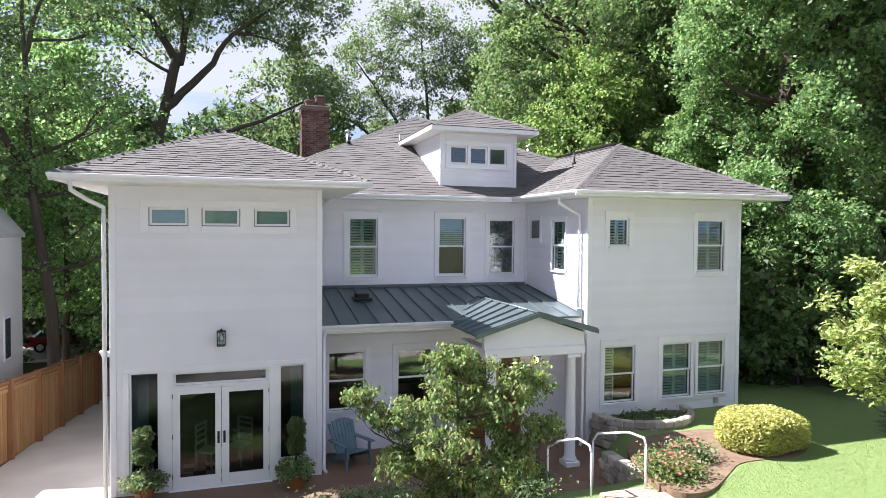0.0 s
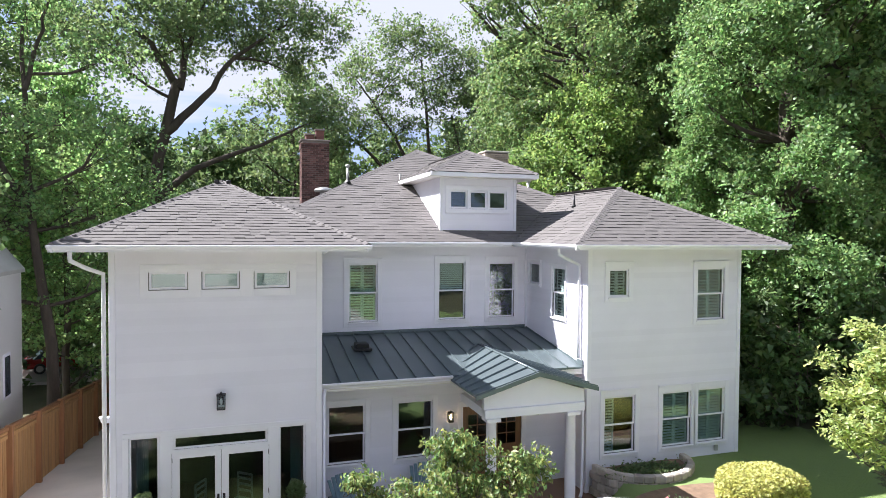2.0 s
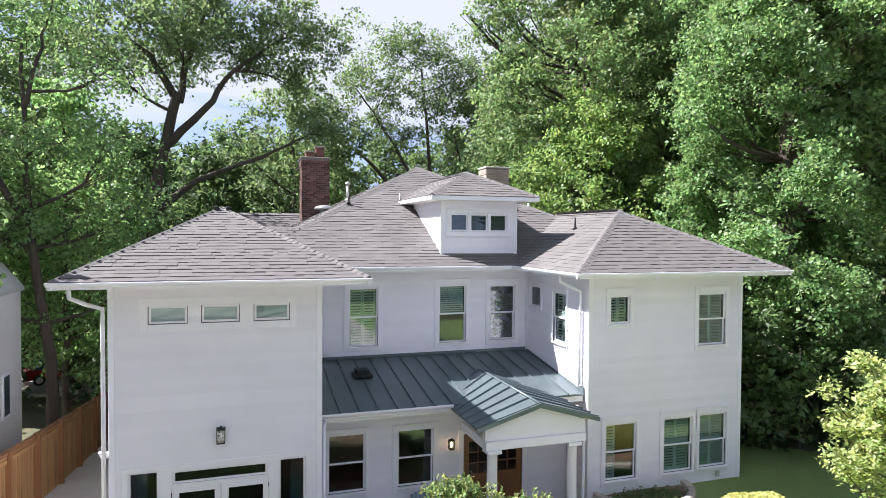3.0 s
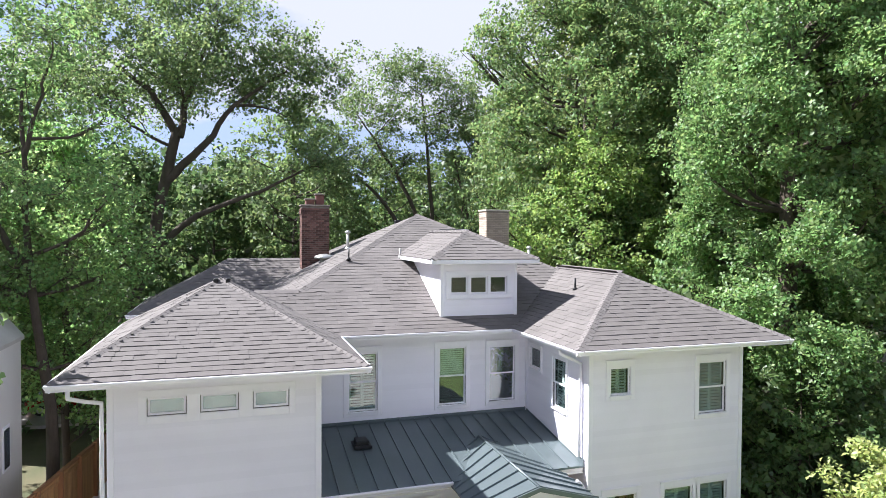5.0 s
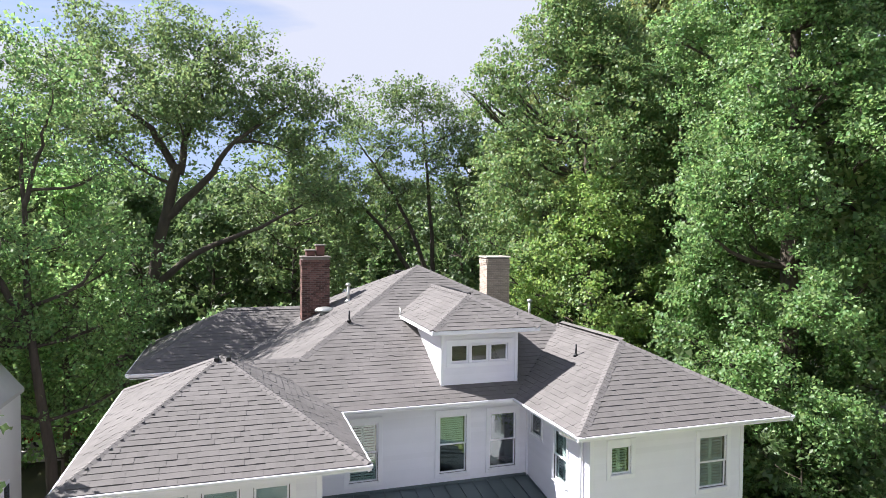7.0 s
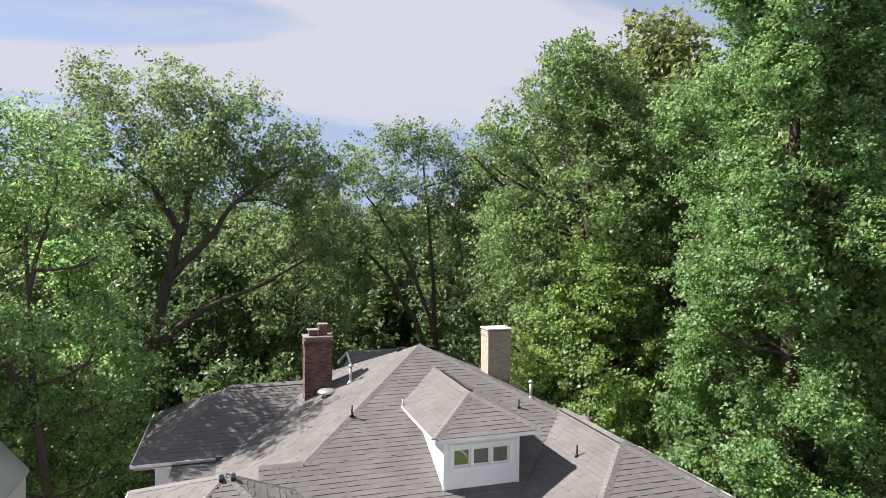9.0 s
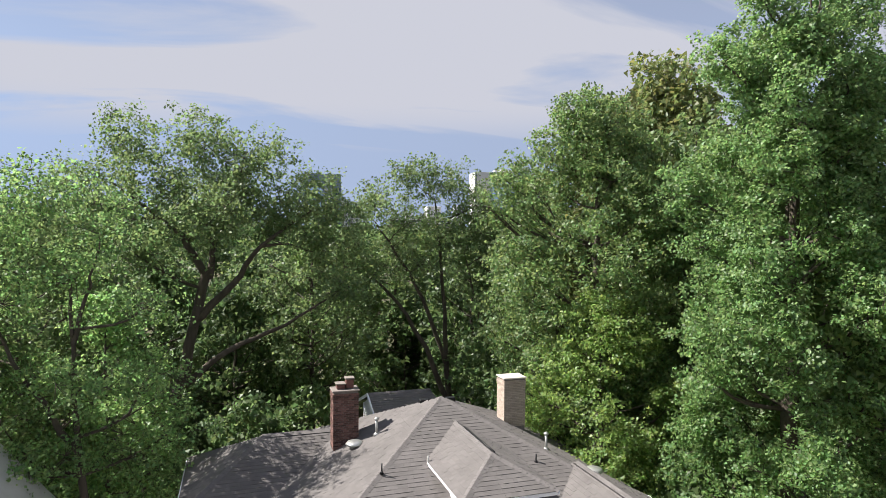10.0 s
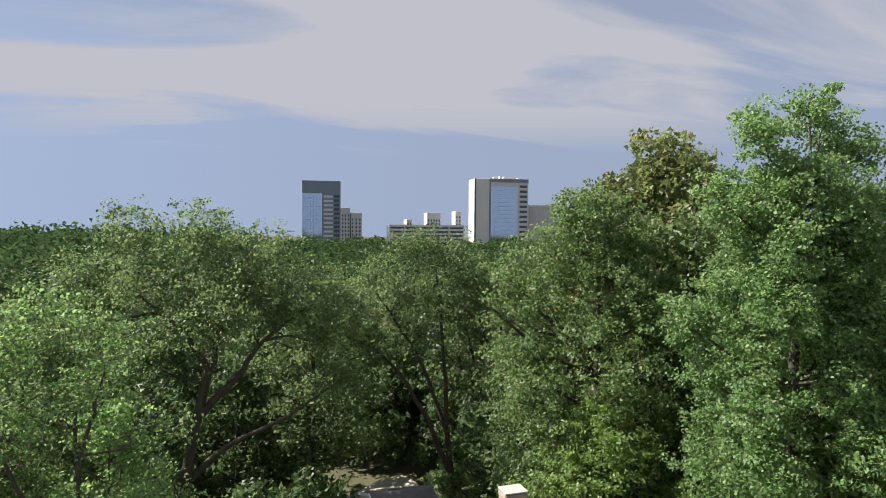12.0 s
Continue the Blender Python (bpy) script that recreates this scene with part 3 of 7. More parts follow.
for y in (FRONT_R,):
    bm = bmesh.new()
    box(bm, (SIDE - 0.022, y - 0.022, BASE), (SIDE + 0.1, y + 0.1, TOP), 0.006)
    part("corner_board", bm, TRIM, house)
for x0, x1, y in ((-2.452, -2.33, FRONT_L), (1.68, 1.802, FRONT_L), (13.42, 13.542, FRONT_R)):
    boxed("corner_board", (x0, y - 0.022, BASE), (x1, y + 0.1, TOP), TRIM, house)

boxed("corner_board", (SIDE - 0.055, UPPER - 0.055, 3.3), (SIDE + 0.03, UPPER + 0.03, TOP), TRIM, house)

# upper middle wall and porch wall
MU = facing_front(UPPER)
u_wins = [(3.09, 3.85, 4.03, 5.63), (5.80, 6.57, 4.02, 5.66), (7.43, 8.19, 4.03, 5.63)]
wu_ob = wall(MU, 1.78, SIDE, 3.3, TOP, [opening(*w) for w in u_wins], house)
siding(MU, 1.80, SIDE - 0.02, 3.62, TOP, [cover(*w, head=0.05) for w in u_wins], wu_ob, rng0)
window(MU, *u_wins[0], shutters="both", head=0.05)
window(MU, *u_wins[1], shutters="blind", head=0.05)
window(MU, *u_wins[2], head=0.05)
MP = facing_front(PORCH)
p_wins = [(2.15, 2.99, 0.90, 2.27), (3.90, 4.75, 0.89, 2.25)]
front_door = (5.62, 7.30, FLOOR, 2.03)
wp_ob = wall(MP, 1.78, SIDE - 0.02, FLOOR - 0.05, 3.02, [opening(*w) for w in p_wins] + [front_door], house)
siding(MP, 1.80, SIDE - 0.02, FLOOR, 2.75, [cover(*w) for w in p_wins] + [(5.48, 7.44, -1, 2.17)], wp_ob, rng0)
for w in p_wins:
    window(MP, *w)
ppart("door_casing", MP, 5.48, 5.62, -0.03, 0.012, FLOOR, 2.17, TRIM, house)
ppart("door_casing", MP, 7.30, 7.44, -0.03, 0.012, FLOOR, 2.17, TRIM, house)
ppart("door_casing", MP, 5.62, 7.30, -0.03, 0.012, 2.03, 2.17, TRIM, house)
for u0, u1 in ((5.63, 6.455), (6.465, 7.29)):
    bm = bmesh.new()
    g = (u0 + 0.15, u1 - 0.15, 0.95, 1.80)
    for a, b, lo, hi in ((u0, g[0], FLOOR + 0.02, 2.02), (g[1], u1, FLOOR + 0.02, 2.02), (g[0], g[1], FLOOR + 0.02, g[2]), (g[0], g[1], g[3], 2.02)):
        pbox(bm, MP, a, b, 0.01, 0.055, lo, hi, 0.004)
    pbox(bm, MP, g[0] + 0.06, g[1] - 0.06, -0.002, 0.012, FLOOR + 0.22, 0.78, 0.01)
    leaf = part("front_door", bm, WOOD_DOOR, house, "varnished wooden door leaf with small leaded panes, closed")
    for i in range(2):
        for j in range(3):
            a, b = g[0] + i * (g[1] - g[0]) / 2, g[0] + (i + 1) * (g[1] - g[0]) / 2
            lo, hi = g[2] + j * (g[3] - g[2]) / 3, g[2] + (j + 1) * (g[3] - g[2]) / 3
            bm = bmesh.new()
            pbox(bm, MP, a + 0.012, b - 0.012, 0.03, 0.036, lo + 0.012, hi - 0.012)
            part("pane", bm, GLASS, leaf).visible_shadow = False
    bm = bmesh.new()
    pbox(bm, MP, (g[0] + g[1]) / 2 - 0.012, (g[0] + g[1]) / 2 + 0.012, 0.015, 0.05, g[2], g[3])
    for j in (1, 2):
        z = g[2] + j * (g[3] - g[2]) / 3
        pbox(bm, MP, g[0], g[1], 0.017, 0.048, z - 0.012, z + 0.012)
    part("glazing_bar", bm, WOOD_DOOR, leaf)
    bm = bmesh.new()
    uh = u1 - 0.07 if u0 < 6 else u0 + 0.07
    pbox(bm, MP, uh - 0.02, uh + 0.02, -0.04, 0.01, 0.72, 1.02, 0.006)
    part("door_handle", bm, DARK_METAL, leaf)

# plain walls, floors and ceilings that close the house
for lo, hi in (((-2.43, FRONT_L + 0.165, -2.6), (-2.28, 21.0, TOP)), ((13.37, FRONT_R + 0.165, -0.6), (13.52, 30.6, TOP)), ((0.3, 21.0, -2.6), (0.45, 31, TOP)), ((0.3, 30.6, -2.6), (13.52, 30.75, TOP)),
               ((-2.43, 21.0, -2.6), (0.45, 21.15, TOP)), ((1.63, FRONT_L + 0.165, BASE), (1.78, 18.1, TOP)), ((-2.9, 24.7, -2.6), (0.3, 24.85, 6.1)), ((-2.9, 24.85, -2.6), (-2.75, 30.0, 6.1)), ((-2.9, 30.0, -2.6), (0.3, 30.15, 6.1))):
    boxed("wall", lo, hi, WHITE, house, 0.0)
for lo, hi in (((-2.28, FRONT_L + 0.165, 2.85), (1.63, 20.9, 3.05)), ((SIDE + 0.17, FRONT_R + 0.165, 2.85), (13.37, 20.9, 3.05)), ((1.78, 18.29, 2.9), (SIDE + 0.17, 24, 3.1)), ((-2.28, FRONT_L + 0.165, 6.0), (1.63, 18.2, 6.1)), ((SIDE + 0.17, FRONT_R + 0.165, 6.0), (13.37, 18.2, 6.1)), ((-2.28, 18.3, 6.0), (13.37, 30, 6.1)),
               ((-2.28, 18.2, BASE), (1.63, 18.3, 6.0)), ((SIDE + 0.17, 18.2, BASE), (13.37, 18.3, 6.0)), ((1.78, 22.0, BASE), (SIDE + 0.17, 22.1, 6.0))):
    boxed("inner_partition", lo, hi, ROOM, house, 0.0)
bm = bmesh.new()
box(bm, (-2.28, FRONT_L + 0.165, BASE - 0.1), (1.63, 20.9, BASE + 0.03))
box(bm, (1.78, PORCH + 0.17, BASE - 0.1), (13.37, 22.0, BASE + 0.03))
part("inner_floor", bm, ROOM_FLOOR, house)

# ---- roofs ----
SH = 0.19


def slope(name, poly, parent, as_parts=0, seed=1, thick=0.10, mat=None):
    """A roof slope over a convex outline (first edge is the eave): a deck and courses of tabbed shingles on it."""
    p = [Vector(c) for c in poly]
    u = (p[1] - p[0])
    u.z = 0
    u.normalize()
    nrm = None
    for k in range(2, len(p)):
        c = (p[1] - p[0]).cross(p[k] - p[0])
        if c.length > 1e-3:
            nrm = c.normalized()
            break
    if nrm.z < 0:
        nrm.negate()
    v = nrm.cross(u).normalized()
    if v.z < 0:
        v.negate()
    n = len(p)
    deck = [q - nrm * 0.012 for q in p] + [q - Vector((0, 0, thick)) for q in p]
    faces = [tuple(range(n)), tuple(range(2 * n - 1, n - 1, -1))] + [(k, k + n, (k + 1) % n + n, (k + 1) % n) for k in range(n)]
    roof = mesh_object(name, deck, faces, SHINGLE, parent)
    loc = [((q - p[0]).dot(u), (q - p[0]).dot(v)) for q in p]
    rng = random.Random(seed)
    vmax = max(b for a, b in loc)
    verts, quads, course = [], [], 0
    full = None
    y = -0.03
    made = 0
    while y < vmax - 0.02:
        mid = min(max(y + SH * 0.5, 0.001), vmax - 0.001)
        xs = []
        for k in range(n):
            (a0, b0), (a1, b1) = loc[k], loc[(k + 1) % n]
            if (b0 - mid) * (b1 - mid) <= 0 and abs(b1 - b0) > 1e-6:
                xs.append(a0 + (mid - b0) / (b1 - b0) * (a1 - a0))
        if len(xs) >= 2:
            lo, hi = min(xs), max(xs)
            x = lo - rng.uniform(0, 0.30)
            while x < hi:
                w = rng.choice((0.13, 0.17, 0.22, 0.28, 0.34)) if not as_parts else 0.20
                a, b = max(x, lo), min(x + w - 0.001, hi)
                if b - a > 0.03:
                    t = rng.choice((0.008, 0.010, 0.015, 0.020, 0.020))
                    q = [(a, y, t), (b, y, t), (b, y + SH + 0.02, 0.004), (a, y + SH + 0.02, 0.004), (a, y, -0.012), (b, y, -0.012)]
                    q = [p[0] + u * c[0] + v * c[1] + nrm * c[2] for c in q]
                    if made < as_parts and b - a > 0.19:
                        if full is None:
                            full = bpy.data.meshes.new("shingle")
                            full.from_pydata([(0, 0, 0.016), (0.199, 0, 0.016), (0.199, SH + 0.02, 0.002), (0, SH + 0.02, 0.002), (0, 0, -0.014), (0.199, 0, -0.014)], [], [(0, 1, 2, 3), (4, 5, 1, 0), (0, 3, 4), (1, 5, 2)])
                            full.materials.append(SHINGLE_PART)
                        ob = new("shingle", full)
                        ob.parent = roof
                        rot = Matrix((u, v, nrm)).transposed().to_4x4()
                        ob.matrix_world = Matrix.Translation(p[0] + u * a + v * y + nrm * rng.choice((-0.004, -0.003, 0.0, 0.004, 0.004))) @ rot
                        made += 1
                    else:
                        k = len(verts)
                        verts += q
                        quads += [(k, k + 1, k + 2, k + 3), (k + 4, k + 5, k + 1, k), (k, k + 3, k + 4), (k + 1, k + 5, k + 2)]
                x += w
        y += SH
        course += 1
    if verts:
        tagged(mesh_object("shingle_field", verts, quads, SHINGLE, roof), kind="stuff")
    return roof


def caps(a, b, parent, name="hip_cap", width=0.15):
    """Overlapping cap shingles along a hip or ridge."""
    a, b = Vector(a), Vector(b)
    d = (b - a)
    length = d.length
    d.normalize()
    side = d.cross(Vector((0, 0, 1))).normalized()
    up = side.cross(d)
    v, f = [], []
    n = int(length / 0.16)
    for i in range(n):
        s = a + d * (i * length / n)
        e = s + d * (length / n + 0.05)
        k = len(v)
        v += [s - side * width + up * -0.032, s + up * 0.042, s + side * width + up * -0.032, e - side * width + up * -0.042, e + up * 0.032, e + side * width + up * -0.042]
        f += [(k, k + 1, k + 4, k + 3), (k + 1, k + 2, k + 5, k + 4), (k, k + 2, k + 1)]
    return tagged(mesh_object(name, v, f, CAP, parent), kind="stuff")


EAVE = 6.33
L0, L1, LY0, LPK = -3.23, 2.66, 13.28, (-0.36, 17.8, 7.90)
left_roof = slope("roof_slope", [(L0, LY0, EAVE), (L1, LY0, EAVE), LPK], house, as_parts=300, seed=2)
slope("roof_slope", [(L0, 21.5, EAVE), (L0, LY0, EAVE), LPK], house, seed=3)
slope("roof_slope", [(L1, LY0, EAVE), (L1, 19.12, EAVE), LPK], house, seed=4)
mesh_object("roof_slope", [(L0, 21.5, EAVE), (L1, 19.12, EAVE), LPK], [(0, 1, 2)], SHINGLE, house)
for c in ((L0, LY0, EAVE), (L1, LY0, EAVE), (L0, 21.5, EAVE), (L1, 19.12, EAVE)):
    caps(c, LPK, house)
R0, R1, RY0, RPK, RBK = 7.84, 14.33, 13.57, (11.085, 16.8, 7.95), (11.085, 20.65, 7.95)
slope("roof_slope", [(R0, RY0, EAVE), (R1, RY0, EAVE), RPK], house, as_parts=300, seed=5)
slope("roof_slope", [(R0, 17.35, EAVE), (R0, RY0, EAVE), RPK, RBK], house, seed=6)
slope("roof_slope", [(R1, RY0, EAVE), (R1, 20.65, EAVE), RBK, RPK], house, seed=7)
for a, b in (((R0, RY0, EAVE), RPK), ((R1, RY0, EAVE), RPK), (RPK, RBK)):
    caps(a, b, house)
APEX = (6.86, 24.53, 9.86)
K = (9.86 - EAVE) / (24.53 - 17.35)


def main_z(y):
    return EAVE + K * (y - 17.35)


slope("roof_slope", [(0.5, 17.35, EAVE), (12.2, 17.35, EAVE), (11.94, 19.45, main_z(19.45)), (0.5, 19.45, main_z(19.45))], house, seed=8)
slope("roof_slope", [(1.78, 19.45, main_z(19.45)), (11.94, 19.45, main_z(19.45)), APEX], house, seed=9)
ML_E = -0.9
zl = APEX[2] - K * (APEX[0] - ML_E)
slope("roof_slope", [(ML_E, 32.2, zl), (ML_E, 16.8, zl), APEX], house, seed=10)
slope("roof_slope", [(14.4, 17.0, APEX[2] - K * 7.54), (14.4, 32.1, APEX[2] - K * 7.54), APEX], house, seed=11)
mesh_object("roof_slope", [(ML_E, 32.2, zl), (14.4, 32.1, zl), APEX], [(0, 1, 2)], SHINGLE, house)
caps((1.78, 19.45, main_z(19.45)), APEX, house)
caps((11.3, 20.1, main_z(20.1)), APEX, house)
caps((1.78, 19.45, main_z(19.45)), (0.75, 19.45, main_z(19.45)), house, width=0.1)
# rear left wing and rear wing
RL = 6.27
slope("roof_slope", [(-3.55, 24.1, RL), (4.0, 24.1, RL), (4.0, 27.35, 8.0), (-0.35, 27.35, 8.0)], house, seed=12)
slope("roof_slope", [(-3.55, 30.6, RL), (-3.55, 24.1, RL), (-0.35, 27.35, 8.0)], house, seed=13)
mesh_object("roof_slope", [(4.0, 30.6, RL), (-3.55, 30.6, RL), (-0.35, 27.35, 8.0), (4.0, 27.35, 8.0)], [(0, 1, 2, 3)], SHINGLE, house)
caps((-3.55, 24.1, RL), (-0.35, 27.35, 8.0), house)
caps((-0.35, 27.35, 8.0), (2.5, 27.35, 8.0), house)
GR, GY0, GYR, GY1 = 8.3, 29.0, 32.0, 35.0
slope("roof_slope", [(5.2, GY0, 7.2), (9.2, GY0, 7.2), (8.6, GYR, GR), (5.2, GYR, GR)], house, seed=14)
slope("roof_slope", [(9.2, GY0, 7.2), (9.4, GY1, 7.2), (8.6, GYR, GR)], house, seed=16)
mesh_object("roof_slope", [(9.4, GY1, 7.2), (5.2, GY1, 7.2), (5.2, GYR, GR), (8.6, GYR, GR)], [(0, 1, 2, 3)], SHINGLE, house)
caps((5.2, GYR, GR), (8.6, GYR, GR), house)
boxed("wall", (5.45, 30.7, -2.6), (9.0, 34.6, 7.15), WHITE, house, 0.0)
mesh_object("gable", [(5.45, GY0 + 0.4, 7.1), (5.45, GY1 - 0.4, 7.1), (5.45, GYR, GR - 0.12), (5.6, GY0 + 0.4, 7.1), (5.6, GY1 - 0.4, 7.1), (5.6, GYR, GR - 0.12)], [(0, 2, 1), (3, 4, 5), (0, 3, 5, 2), (2, 5, 4, 1), (0, 1, 4, 3)], WHITE, house)
for y in (GY0, GY1):
    d = Vector((0, y - GYR, 7.2 - GR))
    v = [Vector((x, GYR, GR + dz)) + d * t for x in (5.13, 5.21) for t in (0, 1) for dz in (0.01, -0.14)]
    mesh_object("rake_board", v, [(0, 1, 3, 2), (4, 6, 7, 5), (0, 2, 6, 4), (1, 5, 7, 3), (2, 3, 7, 6), (0, 4, 5, 1)], TRIM, house)

# soffits, fascias and gutters


def eave_line(a, b, parent, out):
    """Fascia and a moulded gutter along an eave; out: the way it faces."""
    a, b, o = Vector(a), Vector(b), Vector(out)
    d = (b - a).normalized()
    v, f = [], []
    prof = [(0.0, -0.02), (0.075, -0.012), (0.085, -0.025), (0.075, -0.06), (0.045, -0.10), (0.0, -0.105), (0.0, -0.15), (-0.03, -0.15), (-0.03, -0.02)]
    for end in (a - d * 0.06, b + d * 0.06):
        for e, z in prof:
            v.append(end + o * e + Vector((0, 0, z)))
    n = len(prof)
    for k in range(n):
        f.append((k, (k + 1) % n, n + (k + 1) % n, n + k))
    f += [tuple(reversed(range(n))), tuple(range(n, 2 * n))]
    return mesh_object("gutter", v, f, TRIM, parent)


for a, b, o in (((L0, LY0, EAVE), (L1, LY0, EAVE), (0, -1, 0)), ((L1, LY0, EAVE), (L1, 17.3, EAVE), (1, 0, 0)), ((L0, 21.5, EAVE), (L0, LY0, EAVE), (-1, 0, 0)),
                ((R0, RY0, EAVE), (R1, RY0, EAVE), (0, -1, 0)), ((R0, 17.3, EAVE), (R0, RY0, EAVE), (-1, 0, 0)), ((R1, RY0, EAVE), (R1, 20.5, EAVE), (1, 0, 0)),
                ((L1 + 0.1, 17.35, EAVE), (R0 - 0.1, 17.35, EAVE), (0, -1, 0)), ((-3.55, 24.1, RL), (-0.9, 24.1, RL), (0, -1, 0)), ((-3.55, 30.6, RL), (-3.55, 24.1, RL), (-1, 0, 0))):
    eave_line(a, b, house, o)
for lo, hi in (((L0 + 0.03, LY0 + 0.03, 6.185), (L1 - 0.03, FRONT_L + 0.3, 6.205)), ((L0 + 0.03, FRONT_L + 0.3, 6.185), (-2.3, 21.3, 6.205)), ((1.7, FRONT_L + 0.3, 6.185), (L1 - 0.03, 17.38, 6.205)),
               ((R0 + 0.03, RY0 + 0.03, 6.185), (R1 - 0.03, FRONT_R + 0.3, 6.205)), ((13.4, FRONT_R + 0.3, 6.185), (R1 - 0.03, 20.5, 6.205)), ((R0 + 0.03, FRONT_R + 0.3, 6.185), (SIDE + 0.1, 17.38, 6.205)),
               ((1.7, 17.38, 6.182), (SIDE + 0.1, UPPER + 0.2, 6.202)), ((-3.5, 24.13, 6.05), (0.3, 30.5, 6.07))):
    boxed("soffit", lo, hi, SOFFIT, house, 0.0)


def downspout(points, parent):
    return tube("downspout", points, 0.042, TRIM, parent, 8)


downspout([(-2.95, 13.35, 6.2), (-2.95, 13.4, 6.02), (-2.75, 13.8, 5.85), (-2.53, 14.14, 5.72), (-2.53, 14.14, 5.5), (-2.53, 14.14, -0.3)], house)
downspout([(7.95, 14.75, 6.18), (7.98, 14.75, 6.03), (8.3, 14.75, 5.88), (8.58, 14.75, 5.75), (8.58, 14.75, 5.5), (8.58, 14.75, 3.3)], house)
downspout([(2.55, 17.5, 6.18), (2.3, 17.7, 6.02), (1.95, 18.0, 5.9), (1.87, 18.04, 5.8)], house)
downspout([(1.92, 14.60, 2.95), (1.88, 14.45, 2.85), (1.86, 14.3, 2.6), (1.86, 14.3, -0.1), (1.9, 14.2, -0.16)], house)
downspout([(8.2, 14.2, 2.9), (8.42, 14.3, 2.7), (8.45, 14.3, 2.5), (8.45, 14.3, -0.1), (8.35, 14.2, -0.16)], house)

# dormer
D0, D1, DY = 5.77, 8.21, 18.0
DE = 8.38
MD = facing_front(DY)
d_wins = [(6.09, 6.59, 7.35, 7.83), (6.72, 7.23, 7.34, 7.82), (7.35, 7.86, 7.34, 7.82)]
wd_ob = wall(MD, D0, D1, 6.6, 8.25, [opening(*w, 0.03) for w in d_wins], house, WHITE, 0.12)
siding(MD, D0 + 0.08, D1 - 0.08, 6.66, 8.25, [(5.93, 8.02, 7.18, 8.0)], wd_ob, rng0)
for w in d_wins:
    window(MD, *[c + k for c, k in zip(w, (0.02, -0.02, 0.02, -0.02))], sashes=1, casing=0.0, name="dormer_window")
bm = bmesh.new()
pbox(bm, MD, 5.93, 8.02, -0.028, 0.012, 7.87, 8.0, 0.004)
pbox(bm, MD, 5.93, 8.02, -0.040, 0.012, 7.18, 7.30, 0.004)
for a, b in ((5.93, 6.055), (6.625, 6.685), (7.265, 7.315), (7.895, 8.02)):
    pbox(bm, MD, a, b, -0.026, 0.012, 7.30, 7.87, 0.004)
part("trim_panel", bm, TRIM, house)
MDS = facing_side(D0)
wds = wall(MDS, -21.6, -DY - 0.14, 6.3, 8.25, [], house, WHITE, 0.12)
siding(MDS, -21.6, -DY - 0.06, 6.66, 8.25, [], wds, rng0)
boxed("wall", (D1 - 0.14, DY + 0.14, 6.3), (D1, 21.6, 8.25), WHITE, house)
for x0, x1 in ((D0 - 0.02, D0 + 0.08), (D1 - 0.08, D1 + 0.02)):
    boxed("corner_board", (x0, DY - 0.022, 6.62), (x1, DY + 0.08, 8.25), TRIM, house)
E0, E1, EY = 5.35, 8.75, 17.55
DPK, DBK = (7.05, 19.25, 9.2), (7.05, 23.25, 9.2)
slope("roof_slope", [(E0, EY, DE), (E1, EY, DE), DPK], house, seed=21)
slope("roof_slope", [(E0, 21.55, DE), (E0, EY, DE), DPK, DBK], house, seed=22)
slope("roof_slope", [(E1, EY, DE), (E1, 21.55, DE), DBK, DPK], house, seed=23)
for a, b in (((E0, EY, DE), DPK), ((E1, EY, DE), DPK), (DPK, DBK)):
    caps(a, b, house)
bm = bmesh.new()
box(bm, (E0 - 0.015, EY - 0.02, DE - 0.14), (E1 + 0.015, EY, DE - 0.01), 0.004)
box(bm, (E0 - 0.02, EY, DE - 0.14), (E0, 21.5, DE - 0.01), 0.004)
box(bm, (E1, EY, DE - 0.14), (E1 + 0.02, 21.5, DE - 0.01), 0.004)
part("fascia", bm, TRIM, house)
bm = bmesh.new()
box(bm, (E0, EY, DE - 0.15), (E1, DY + 0.1, DE - 0.13))
box(bm, (E0, DY + 0.1, DE - 0.15), (D0 + 0.1, 21.3, DE - 0.13))
box(bm, (D1 - 0.1, DY + 0.1, DE - 0.15), (E1, 21.3, DE - 0.13))
part("soffit", bm, SOFFIT, house)
tube("ridge_vent", [(7.15, 19.3, 9.24), (7.12, 20.5, 9.25), (7.12, 22.3, 9.24)], 0.035, DARK_METAL, house, 6)

# standing seam porch roof
E_Z, T_Z, E_Y = 3.10, 3.64, 14.60
SL = (T_Z - E_Z) / (UPPER - E_Y)


def metal_roof(quad, n, parent):
    """Four corners (eave left, eave right, top right, top left) with n raised seams from eave to top."""
    a, b, c, d = [Vector(p) for p in quad]
    nrm = (b - a).cross(d - a).normalized()
    if nrm.z < 0:
        nrm.negate()
    vs = [a, b, c, d] + [p - Vector((0, 0, 0.05)) for p in (a, b, c, d)]
    sheet = mesh_object("metal_roof", vs, [(0, 1, 2, 3), (7, 6, 5, 4), (0, 4, 5, 1), (1, 5, 6, 2), (2, 6, 7, 3), (3, 7, 4, 0)], METAL, parent)
    for i in range(n + 1):
        t = i / n
        p, q = a.lerp(b, t), d.lerp(c, t)
        s = (b - a).normalized() * 0.016
        up = nrm * 0.042
        v = [p - s, p + s, q + s, q - s, p - s * 0.7 + up, p + s * 0.7 + up, q + s * 0.7 + up, q - s * 0.7 + up]
        mesh_object("seam", v, [(4, 5, 6, 7), (0, 1, 5, 4), (1, 2, 6, 5), (2, 3, 7, 6), (3, 0, 4, 7)], METAL, sheet)
    return sheet


